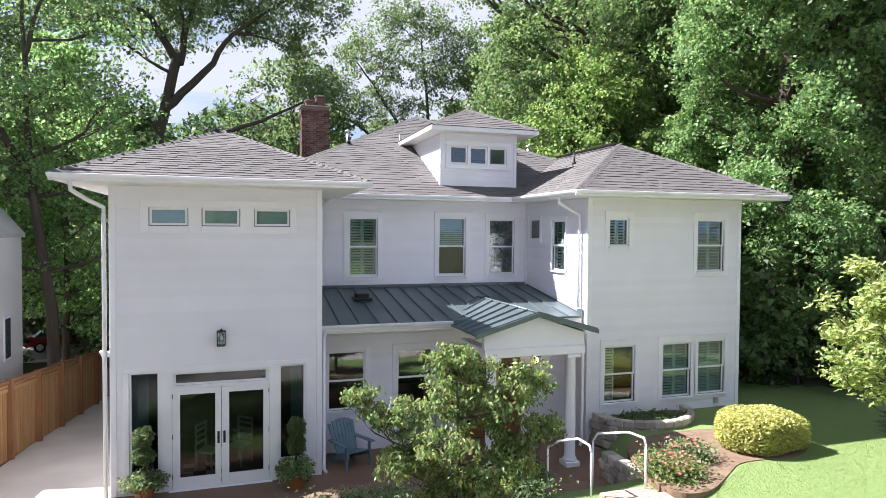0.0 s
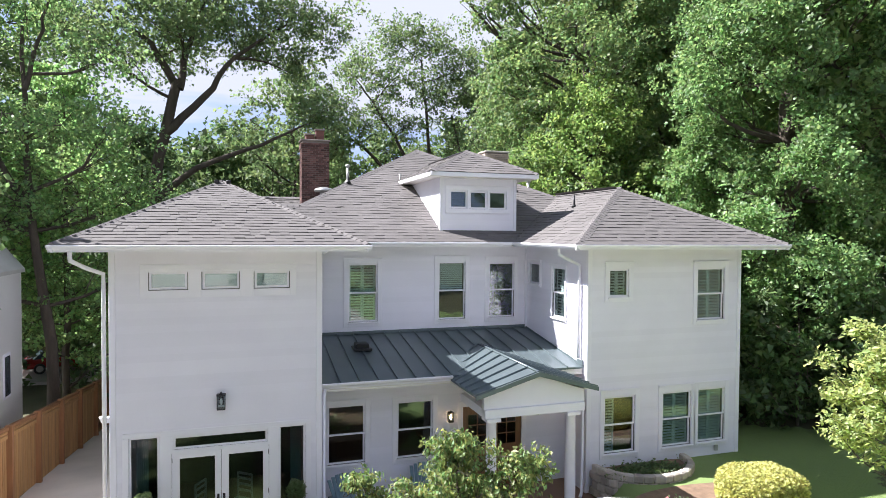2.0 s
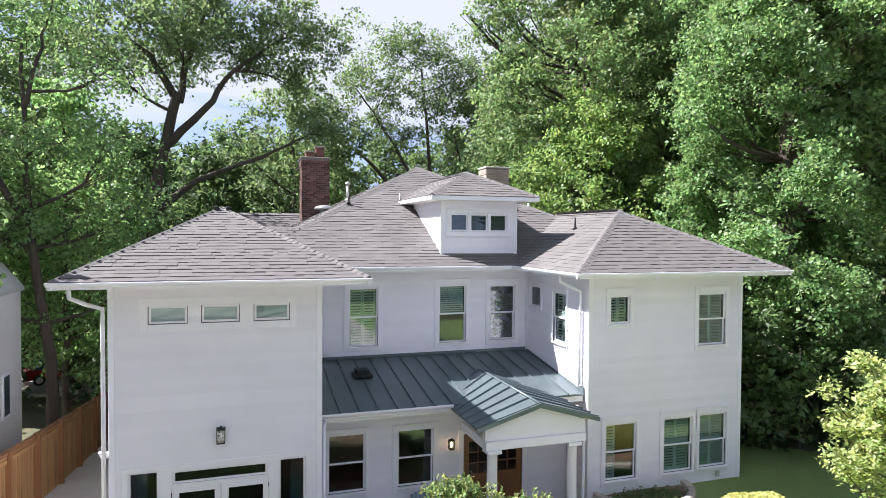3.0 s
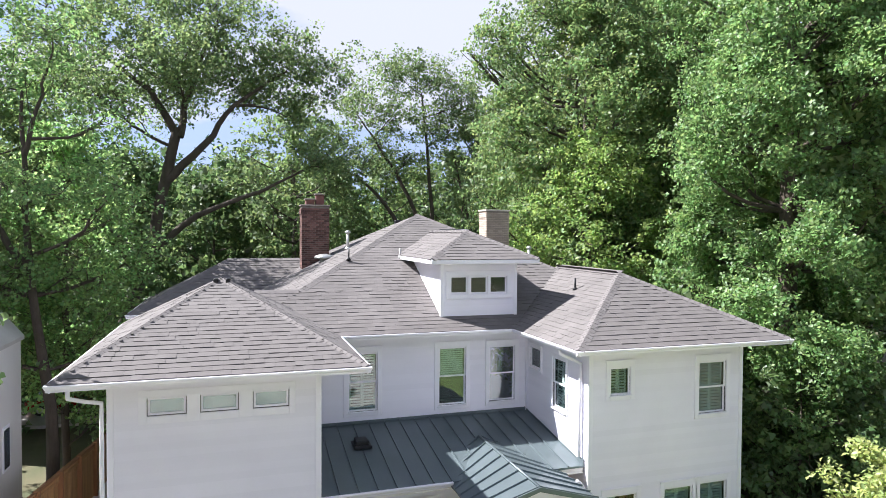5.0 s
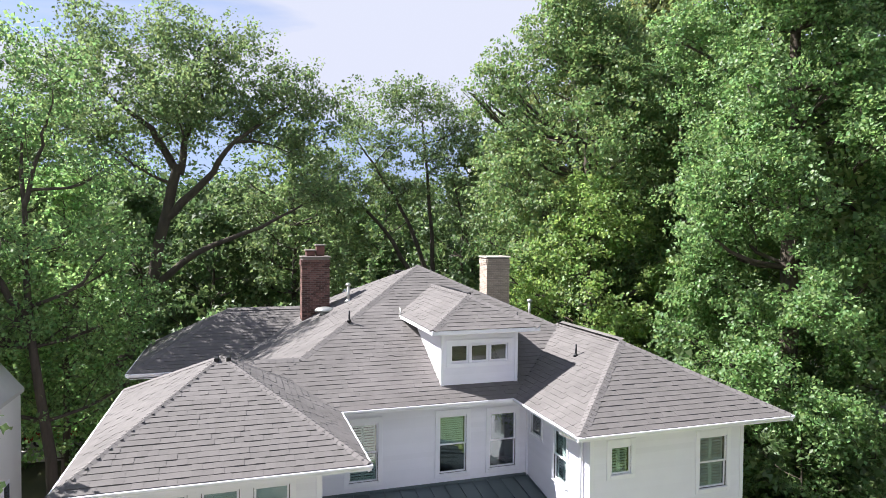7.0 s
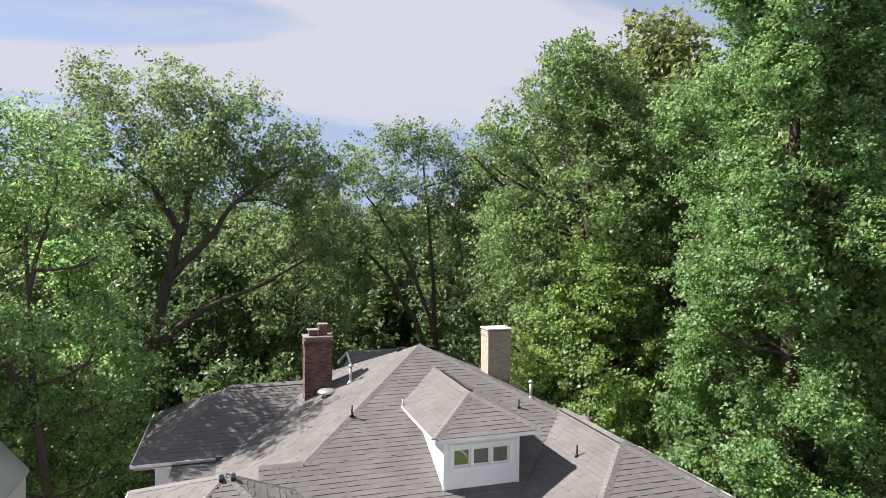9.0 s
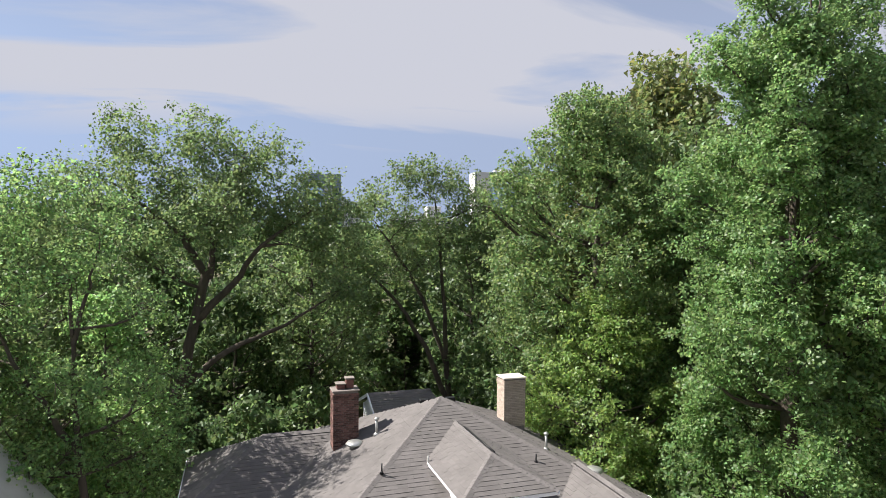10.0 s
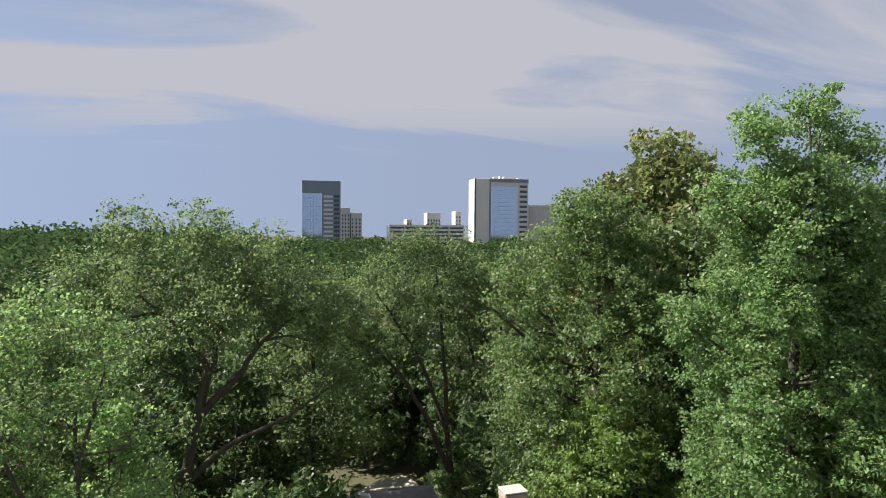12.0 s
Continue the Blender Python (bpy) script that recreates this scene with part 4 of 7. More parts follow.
metal_roof([(1.82, E_Y, E_Z), (SIDE - 0.02, E_Y, E_Z), (SIDE - 0.02, UPPER - 0.02, T_Z), (1.82, UPPER - 0.02, T_Z)], 15, house)
boxed("flashing", (1.82, UPPER - 0.045, T_Z), (SIDE - 0.02, UPPER - 0.016, T_Z + 0.09), METAL, house)
boxed("flashing", (SIDE - 0.045, E_Y, E_Z + 0.02), (SIDE - 0.016, E_Y + 0.3, E_Z + 0.16), METAL, house)
eave_line((1.85, E_Y, E_Z + 0.02), (4.95, E_Y, E_Z + 0.02), house, (0, -1, 0))
bm = bmesh.new()
box(bm, (1.80, E_Y + 0.02, E_Z - 0.20), (SIDE - 0.02, PORCH + 0.1, E_Z - 0.17))
box(bm, (1.82, E_Y + 0.05, E_Z - 0.17), (SIDE - 0.03, E_Y + 0.09, E_Z - 0.05))
part("soffit", bm, SOFFIT, house)
GX0, GX1, GXM, GY = 4.97, 7.98, 6.47, 12.86
GZE, GZR = 3.02, 3.45
GB = 16.6
metal_roof([(GX0, GB - 1.2, GZE), (GX0, GY, GZE), (GXM, GY, GZR), (GXM, GB, GZR)], 7, house)
metal_roof([(GX1, GY, GZE), (GX1, GB - 1.2, GZE), (GXM, GB, GZR), (GXM, GY, GZR)], 7, house)
tube("ridge_cap", [(GXM, GY - 0.01, GZR + 0.012), (GXM, GB, GZR + 0.012)], 0.035, METAL, house, 6)
bm = bmesh.new()
gv = [(GX0 - 0.02, -0.05, GZE + 0.01), (GXM, -0.05, GZR + 0.02), (GX1 + 0.02, -0.05, GZE + 0.01), (GX1 + 0.02, -0.05, GZE - 0.09), (GXM, -0.05, GZR - 0.085), (GX0 - 0.02, -0.05, GZE - 0.09)]
a = [bm.verts.new((x, GY + y, z)) for x, y, z in gv]
b = [bm.verts.new((x, GY + 0.0, z)) for x, y, z in gv]
for q in ((0, 1, 4, 5), (1, 2, 3, 4)):
    bm.faces.new([a[i] for i in q])
    bm.faces.new([b[i] for i in reversed(q)])
for i in range(6):
    j = (i + 1) % 6
    bm.faces.new((a[j], a[i], b[i], b[j]))
bmesh.ops.recalc_face_normals(bm, faces=bm.faces)
part("rake_trim", bm, METAL, house, "dark metal rake edge")
bm = bmesh.new()
ped = [(GX0 + 0.25, 2.62), (GX1 - 0.25, 2.62), (GX1 - 0.25, 2.95), (GXM, GZR - 0.09), (GX0 + 0.25, 2.95)]
fr = [bm.verts.new((x, GY + 0.16, z)) for x, z in ped]
bk = [bm.verts.new((x, GY + 0.30, z)) for x, z in ped]
bm.faces.new(fr)
bm.faces.new(list(reversed(bk)))
for i in range(5):
    j = (i + 1) % 5
    bm.faces.new((fr[j], fr[i], bk[i], bk[j]))
bmesh.ops.recalc_face_normals(bm, faces=bm.faces)
part("pediment", bm, TRIM, house)
bm = bmesh.new()
box(bm, (GX0 + 0.25, GY + 0.10, 2.46), (GX1 - 0.25, GY + 0.36, 2.66), 0.01)
box(bm, (GX0 + 0.25, GY + 0.36, 2.46), (GX0 + 0.50, 14.6, 2.66), 0.01)
box(bm, (GX1 - 0.50, GY + 0.36, 2.46), (GX1 - 0.25, 14.6, 2.66), 0.01)
part("porch_beam", bm, TRIM, house)
bm = bmesh.new()
box(bm, (GX0 + 0.06, GY + 0.30, 2.90), (GX1 - 0.06, 14.7, 2.94))
part("porch_ceiling", bm, SOFFIT, house)
for x in (5.42, 7.42):
    lathe("porch_column", [(0.158, 0.0), (0.168, 0.03), (0.158, 0.06), (0.138, 0.075), (0.138, 0.10), (0.128, 0.12), (0.128, 1.0), (0.113, 2.38), (0.118, 2.39), (0.135, 2.43), (0.135, 2.47)], (x, GY + 0.23, FLOOR + 0.12), TRIM, house, 20, "round white tapered porch column")
    boxed("column_foot", (x - 0.18, GY + 0.05, FLOOR), (x + 0.18, GY + 0.41, FLOOR + 0.12), TRIM, house, 0.012)
    boxed("column_cap", (x - 0.17, GY + 0.06, 2.38), (x + 0.17, GY + 0.40, 2.46), TRIM, house, 0.008)
# square vent on the metal roof
bm = bmesh.new()
zc = E_Z + SL * (16.9 - E_Y)
box(bm, (3.02, 16.65, zc - 0.03), (3.36, 17.05, zc + 0.16), 0.02)
box(bm, (2.95, 16.55, zc - 0.02), (3.43, 17.12, zc + 0.045), 0.01)
part("roof_vent", bm, DARK_METAL, house, "black square vent on the metal roof")


# ---- chimneys, vents ----
def chimney(name, x0, x1, y0, y1, z0, z1, brick_mat, label, visible_from):
    c = thing(name, label, "chimney", (x0, y0, z0))
    core = boxed("core", (0.012, 0.012, 0), (x1 - x0 - 0.012, y1 - y0 - 0.012, z1 - z0), MORTAR, c)
    rng = random.Random(len(label))
    bw, bh, j = 0.205, 0.066, 0.011
    me = {}
    rows = int((z1 - z0 - visible_from) / (bh + j))
    for r in range(rows):
        z = visible_from + r * (bh + j)
        corb = 0.03 if r >= rows - 3 else 0.0
        for side, length in (("f", x1 - x0), ("l", y1 - y0)):
            pos = -(bw + j) / 2 if r % 2 else 0.0
            while pos < length - 0.02:
                a, b = max(pos, 0), min(pos + bw, length)
                if b - a > 0.03:
                    key = (side, round(b - a, 2))
                    if key not in me:
                        bm = bmesh.new()
                        if side == "f":
                            box(bm, (0, -0.004, 0), (b - a, 0.06, bh), 0.004)
                        else:
                            box(bm, (-0.004, 0, 0), (0.06, b - a, bh), 0.004)
                        me[key] = bpy.data.meshes.new("brick")
                        bm.to_mesh(me[key])
                        bm.free()
                        me[key].materials.append(brick_mat)
                    o = new("brick", me[key])
                    o.parent = core
                    jit = rng.uniform(-0.003, 0.003) - corb
                    o.matrix_basis = Matrix.Translation((a, jit, z) if side == "f" else (jit, a, z))
                pos += bw + j
    return c


brick_chimney = chimney("chimney", 2.43, 3.50, 25.4, 26.2, 6.6, 10.16, BRICK, "dark red brick chimney with clay flue pots", 1.1)
boxed("cap", (-0.045, -0.045, 3.56), (1.115, 0.845, 3.62), MORTAR, brick_chimney, 0.015)
boxed("flue_pot", (0.18, 0.2, 3.63), (0.52, 0.6, 3.82), CLAY, brick_chimney, 0.02)
boxed("flue_pot", (0.58, 0.25, 3.63), (0.90, 0.6, 4.02), CLAY, brick_chimney, 0.02)
boxed("flue_cap", (0.54, 0.21, 4.02), (0.94, 0.64, 4.08), MORTAR, brick_chimney, 0.01)
boxed("flue_cap", (0.14, 0.16, 3.82), (0.56, 0.64, 3.87), MORTAR, brick_chimney, 0.01)
tan_chimney = chimney("chimney", 10.32, 11.38, 25.75, 26.6, 6.9, 10.10, TAN_BRICK, "square buff brick chimney with a pale cap", 1.0)
boxed("cap", (-0.05, -0.05, 3.20), (1.11, 0.9, 3.27), COPING, tan_chimney, 0.015)


def roof_pipe(at, height, radius, mat, label, hood=False):
    t = thing("vent_pipe", label, "vent pipe", at, "roof vents")
    lathe("pipe", [(radius, -0.15), (radius, height)], (0, 0, 0), mat, t, 12)
    lathe("flashing", [(radius * 3, -0.02), (radius * 1.2, 0.08)], (0, 0, 0), mat, t, 12)
    if hood:
        lathe("hood", [(radius * 1.1, height - 0.02), (radius * 1.9, height), (radius * 1.9, height + 0.05), (radius * 0.6, height + 0.10)], (0, 0, 0), mat, t, 12)
    return t


roof_pipe((3.55, 21.1, APEX[2] - K * (APEX[0] - 3.55) + 0.0), 0.35, 0.028, DARK_METAL, "thin dark vent pipe on the roof")
roof_pipe((5.35, 21.3, main_z(21.3)), 0.33, 0.028, GALV, "thin grey vent pipe on the roof")
roof_pipe((10.0, 17.55, EAVE + 0.5 * (10.0 - R0)), 0.36, 0.03, DARK_METAL, "thin dark vent pipe on the roof")
roof_pipe((9.55, 20.9, main_z(20.9)), 0.30, 0.028, DARK_METAL, "thin dark vent pipe on the roof")
roof_pipe((4.1, 24.6, APEX[2] - K * (APEX[0] - 4.1)), 0.62, 0.055, GALV, "galvanised flue pipe with a hood", True)
roof_pipe((10.75, 22.4, APEX[2] - K * (10.75 - APEX[0])), 0.62, 0.055, GALV, "galvanised flue pipe with a hood", True)


def dish(at, label):
    t = thing("roof_ventilator", label, "roof vent", at, "roof ventilators")
    lathe("neck", [(0.16, -0.15), (0.16, 0.1)], (0, 0, 0), GALV, t, 16)
    lathe("dome", [(0.36, 0.08), (0.37, 0.13), (0.30, 0.2), (0.14, 0.24), (0.02, 0.25)], (0, 0, 0), GALV, t, 24)


dish((3.2, 24.7, APEX[2] - K * (APEX[0] - 3.2)), "round pale metal roof ventilator beside the chimney")
dish((12.4, 21.4, APEX[2] - K * (12.4 - APEX[0])), "round pale metal roof ventilator on the far slope")
for x, y, sx in ((6.3, 25.2, -1), (7.5, 25.2, 1)):
    v = thing("ridge_vent", "short black ridge vent near the roof's peak", "roof vent", (x, y, APEX[2] - K * max(abs(x - APEX[0]), abs(y - APEX[1]))))
    boxed("body", (-0.2, -0.12, -0.08), (0.2, 0.12, 0.12), DARK_METAL, v, 0.02)
for x in (-0.42, -0.12):
    v = thing("ridge_vent", "small dark vent cap at the peak of a hip roof", "roof vent", (x - 0.07, 17.66, LPK[2] - 0.075), "peak vents")
    boxed("body", (-0.06, -0.16, -0.06), (0.06, 0.16, 0.10), DARK_METAL, v, 0.02)
# ---- trees ----
def bend(p, d, length, rng, n=6, lift=0.15, wob=0.12):
    """A wandering polyline that starts at p along d."""
    pts = [Vector(p)]
    d = Vector(d).normalized()
    for i in range(n):
        d = (d + Vector((rng.gauss(0, wob), rng.gauss(0, wob), rng.gauss(0, wob * 0.6) + lift / n * 2))).normalized()
        pts.append(pts[-1] + d * length / n)
    return pts


def tree_meshes(seed, height, trunk_r, crown, leaves, leaf_mat, leaf_size, limbs=16, first=0.35, clump=0.9, spread_up=0.5, lean=(0, 0), trunk_top=0.9, sub=5, limb_specs=(), flat=0.6, droop=0.25):
    """Trunk and limbs as one tapered mesh, and a crown of single leaves gathered in clumps on the twigs.
    crown(h) gives the crown's radius at a share h of the height."""
    rng = random.Random(seed)
    nrg = np.random.default_rng(seed)
    V, F = [], []

    def add(points, radii, sides):
        v, f = tube_data(points, radii, sides, False)
        k = len(V)
        V.extend(v)
        F.extend([tuple(i + k for i in q) for q in f])

    n = 10
    top = height * trunk_top
    trunk = []
    for i in range(n + 1):
        t = i / n
        trunk.append(Vector((lean[0] * t + rng.gauss(0, 0.02 * height * 0.3 * t), lean[1] * t + rng.gauss(0, 0.02 * height * 0.3 * t), -0.5 + (top + 0.5) * t)))
    add(trunk, [trunk_r * (1.25 if i == 0 else 1) * (1 - 0.86 * (i / n) ** 0.9) for i in range(n + 1)], 9)
    clumps, weights = [], []

    def at_height(z):
        t = min(1, max(0, (z + 0.5) / (top + 0.5))) * n
        i = min(n - 1, int(t))
        return trunk[i].lerp(trunk[i + 1], t - i)

    def limb(start, direction, length, r, level=0):
        pts = bend(start, direction, length, rng, (6, 4, 2)[level], 0.25 if level == 0 else 0.1, 0.13)
        add(pts, [max(0.008, r * (1 - 0.85 * i / (len(pts) - 1))) for i in range(len(pts))], (6, 4, 3)[level])
        if level < 2:
            for k in range(sub if level == 0 else 3):
                t = rng.uniform(0.3, 1.0)
                i = min(len(pts) - 2, int(t * (len(pts) - 1)))
                s = pts[i].lerp(pts[i + 1], rng.random())
                d = (pts[i + 1] - pts[i]).normalized()
                side = Vector((rng.gauss(0, 1), rng.gauss(0, 1), rng.gauss(0.1, 0.5)))
                limb(s, d * 0.7 + side.normalized() * 0.9, length * rng.uniform(0.28, 0.5), r * 0.4, level + 1)
        else:
            clumps.append((pts[-1], 1.0))
            clumps.append((pts[-2], 0.7))
        if level >= 1:
            clumps.append((pts[-1], 1.0))

    for k in range(limbs):
        h = first + (trunk_top * 0.97 - first) * ((k + rng.random()) / limbs)
        z = h * height
        az = k * 2.4 + rng.uniform(-0.5, 0.5)
        rad = crown(min(1, h + 0.06)) * rng.uniform(0.6, 1.14)
        up = spread_up * (0.4 + h)
        limb(at_height(z), (math.cos(az), math.sin(az), up), rad * 0.82, trunk_r * 0.42 * (1 - 0.6 * h))
    for start, direction, length, r in limb_specs:
        limb(Vector(start), Vector(direction), length, r)
    pts = np.array([c[0] for c in clumps])
    w = np.array([c[1] for c in clumps])
    pick = nrg.choice(len(pts), size=leaves, p=w / w.sum())
    off = nrg.normal(size=(leaves, 3))
    off /= np.linalg.norm(off, axis=1)[:, None]
    off *= (nrg.random(leaves) ** 0.45)[:, None] * clump * nrg.uniform(0.6, 1.15, leaves)[:, None]
    off[:, 2] *= flat
    pos = pts[pick] + off
    size = leaf_size * nrg.uniform(0.6, 1.3, leaves)
    crown_me = leaves_mesh("crown", pos, size, leaf_mat, nrg, droop)
    trunk_me = bpy.data.meshes.new("trunk")
    trunk_me.from_pydata([tuple(v) for v in V], [], F)
    trunk_me.materials.append(BARK)
    trunk_me.polygons.foreach_set("use_smooth", [True] * len(trunk_me.polygons))
    return trunk_me, crown_me


def lobed_tree(seed, lobes, clumps, per, leaf_mat, leaf_size, clump=0.55, trunk_r=0.4, top=None, lean=(0.0, 0.0), stems=None, forks=6, inner=0.55, bark_sides=9, twigs=420, ragged=0.30, droop=0.3, slim=0.78, simple=False):
    """A tree grown into its crown. lobes: the billows of the crown, (x, y, z, radius, half height) from the foot of the trunk.
    A limb runs to each billow, forks inside it, and carries sprays of leaves that turn outwards and up.
    stems: the courses of the main stems, (points, radius, taper); limbs leave the nearest stem."""
    rng, nrg = random.Random(seed), np.random.default_rng(seed)
    V, F = [], []

    def add(points, radii, sides):
        v, f = tube_data(points, radii, sides, False)
        k = len(V)
        V.extend(v)
        F.extend([tuple(i + k for i in q) for q in f])

    def smooth_course(pts, n):
        pts = [Vector(p) for p in pts]
        out = []
        for i in range(n + 1):
            t = i / n * (len(pts) - 1)
            k = min(len(pts) - 2, int(t))
            a, b = pts[k], pts[k + 1]
            before, after = pts[max(k - 1, 0)], pts[min(k + 2, len(pts) - 1)]
            u = t - k
            h = (b - before) * 0.5
            g = (after - a) * 0.5
            p = a * (2 * u ** 3 - 3 * u ** 2 + 1) + h * (u ** 3 - 2 * u ** 2 + u) + b * (3 * u ** 2 - 2 * u ** 3) + g * (u ** 3 - u ** 2)
            wob = 0.0 if i == 0 else min(0.05, trunk_r * 0.2)
            out.append(p + Vector((rng.gauss(0, wob), rng.gauss(0, wob), 0)))
        return out

    high = max(l[2] + l[4] for l in lobes)
    if not stems:
        t = top or high * 0.86
        stems = [([(0, 0, -0.5), (lean[0] * 0.25, lean[1] * 0.25, t * 0.33), (lean[0] * 0.6, lean[1] * 0.6, t * 0.67), (lean[0], lean[1], t)], trunk_r, 0.82)]
    nodes = []
    for pts, r, taper in stems:
        c = smooth_course(pts, 12)
        radii = [r * (1.35 if i == 0 and pts[0][2] < 0 else 1.0) * (1 - taper * (i / 12) ** 0.95) for i in range(13)]
        add(c, radii, bark_sides)
        nodes += [(p, q) for p, q in zip(c[2:], radii[2:])]
    centres = np.array([l[:3] for l in lobes], float)
    size = np.array([(l[3], l[3], l[4]) for l in lobes], float)
    tips, tip_lobe = [], []
    for k, (x, y, z, r, h) in enumerate(lobes):
        goal = Vector((x, y, z - h * 0.25))
        start, sr = min(nodes, key=lambda n: (n[0] - goal).length + max(0.0, n[0].z - goal.z + (goal - n[0]).to_2d().length * 0.45) * 1.2)
        mid = start.lerp(goal, 0.5) + Vector((rng.gauss(0, 0.25), rng.gauss(0, 0.25), -0.08 * (goal - start).length))
        limb = smooth_course([start, mid, goal], 5)
        lr = min(sr * 0.75, trunk_r * 0.10 + 0.013 * (goal - start).length)
        add(limb, [max(0.006, lr * (1 - 0.6 * i / 5)) for i in range(6)], 6)
        for _ in range(forks):
            d = Vector((rng.gauss(0, 1), rng.gauss(0, 1), rng.gauss(0.25, 0.8))).normalized()
            e = Vector((x + d.x * r * 0.72, y + d.y * r * 0.72, z + d.z * h * 0.72))
            s = limb[rng.choice((2, 3, 4, 5, 5))]
            fork = smooth_course([s, s.lerp(e, 0.5) + Vector((rng.gauss(0, 0.15), rng.gauss(0, 0.15), rng.gauss(0, 0.15))), e], 3)
            add(fork, [max(0.005, lr * 0.36 * (1 - 0.7 * i / 3)) for i in range(4)], 4)
            tips += [fork[2], fork[3]]
    tip = np.array([tuple(t) for t in tips])
    # places of the sprays: near the skin of the billows, few deep inside
    area = size[:, 0] * (size[:, 0] + size[:, 2])
    want = clumps * 2
    pick = nrg.choice(len(lobes), size=want, p=area / area.sum())
    d = nrg.normal(size=(want, 3))
    d /= np.linalg.norm(d, axis=1)[:, None]
    dip = nrg.uniform(inner, 1.0, want) ** 0.7 * (1 + 0.10 * np.sin(d[:, 0] * 5 + pick * 1.9) + 0.10 * np.sin(d[:, 1] * 6 + d[:, 2] * 4 + pick))
    pos = centres[pick] + d * size[pick] * dip[:, None]
    depth = np.min(np.linalg.norm((pos[:, None, :] - centres[None]) / size[None], axis=2), axis=1)
    keep = np.nonzero((depth > inner) & (pos[:, 2] > 0.25))[0][:clumps]
    pos, out = pos[keep] + nrg.normal(0, ragged, (len(keep), 3)), d[keep]
    for p in pos[:: max(1, len(pos) // twigs)]:
        s = tip[np.argmin(np.linalg.norm(tip - p, axis=1))]
        add([s, (s + p) / 2 + nrg.normal(0, 0.08, 3), p], [min(0.016, trunk_r * 0.05), min(0.011, trunk_r * 0.04), 0.003], 3)
    n = len(pos) * per
    which = np.repeat(np.arange(len(pos)), per)
    off = nrg.normal(size=(n, 3))
    off /= np.linalg.norm(off, axis=1)[:, None]
    spread = clump * nrg.uniform(0.6, 1.35, len(pos))
    off *= (nrg.random(n) ** 0.5 * spread[which])[:, None]
    off[:, 2] *= 0.7
    lean_out = out * 0.45 + nrg.normal(0, 0.40, out.shape) + np.array([0, 0, 0.50])
    crown_me = leaves_mesh("crown", pos[which] + off, leaf_size * nrg.uniform(0.6, 1.35, n), leaf_mat, nrg, droop, slim, 0.0, lean_out[which], simple)
    trunk_me = bpy.data.meshes.new("trunk")
    trunk_me.from_pydata([tuple(v) for v in V], [], F)
    trunk_me.materials.append(BARK)
    trunk_me.polygons.foreach_set("use_smooth", [True] * len(trunk_me.polygons))
    return trunk_me, crown_me


def billows(seed, height, radius, low, count):
    """Billows of an ordinary crown: stacked and staggered round the stem, widest at two fifths of the crown."""
    rng = random.Random(seed)
    out = []
    for k in range(count):
        t = (k + 0.5) / count
        z = height * (low + (0.95 - low) * t)
        wide = radius * (0.55 + 0.45 * math.sin(math.pi * min(1, 0.18 + t * 0.82))) * (1.0 if t < 0.75 else 1.25 - t * 0.62)
        r = radius * rng.uniform(0.22, 0.40) * (1.12 - 0.35 * t)
        a = k * 2.4 + rng.uniform(-0.4, 0.4)
        reach = max(0.0, wide - r * 0.75) * rng.uniform(0.75, 1.1)
        out.append((reach * math.cos(a), reach * math.sin(a), min(z, height - r * 0.75), r, r * rng.uniform(0.68, 0.9)))
    return out


def plant(name, meshes, at, label, category="tree", rz=0, scale=1.0, group=""):
    t = thing(name, label, category, at, group, rz=rz)
    t.scale = (scale,) * 3
    for nm, me in zip(("trunk", "crown"), meshes):
        o = new(nm, me)
        o.parent = t
    return t


def dome(r, low=0.35):
    return lambda h: r * max(0.15, math.sin(math.pi * min(1, max(0, (h - low * 0.6) / (1.08 - low * 0.6))) ** 0.8) ** 0.7)


# the broad oak behind the house: a leaning forked trunk under a wide round crown
OAK_LOBES = [(-2.3, 1.6, 24.7, 1.7, 1.5), (1.6, 1.0, 24.7, 1.9, 1.6), (4.6, -0.6, 23.6, 2.0, 1.5), (-0.4, -0.4, 22.4, 2.6, 1.9), (3.4, 0.8, 21.6, 2.7, 1.9), (-4.6, 2.4, 21.6, 2.3, 1.8),
             (7.4, -1.0, 21.2, 2.2, 1.6), (9.6, -1.6, 20.6, 1.7, 1.2), (-3.2, 0.2, 19.4, 2.4, 1.6), (1.2, 3.0, 20.0, 2.7, 2.0), (5.8, 1.8, 20.0, 2.0, 1.3), (8.4, -0.4, 19.0, 1.6, 0.9),
             (2.2, -3.0, 20.2, 2.4, 1.6), (-1.4, -2.6, 18.6, 2.1, 1.3), (9.6, 0.6, 15.8, 1.7, 1.0), (-5.6, 1.2, 17.6, 1.8, 1.2), (-4.2, -1.0, 13.0, 1.8, 1.3)]
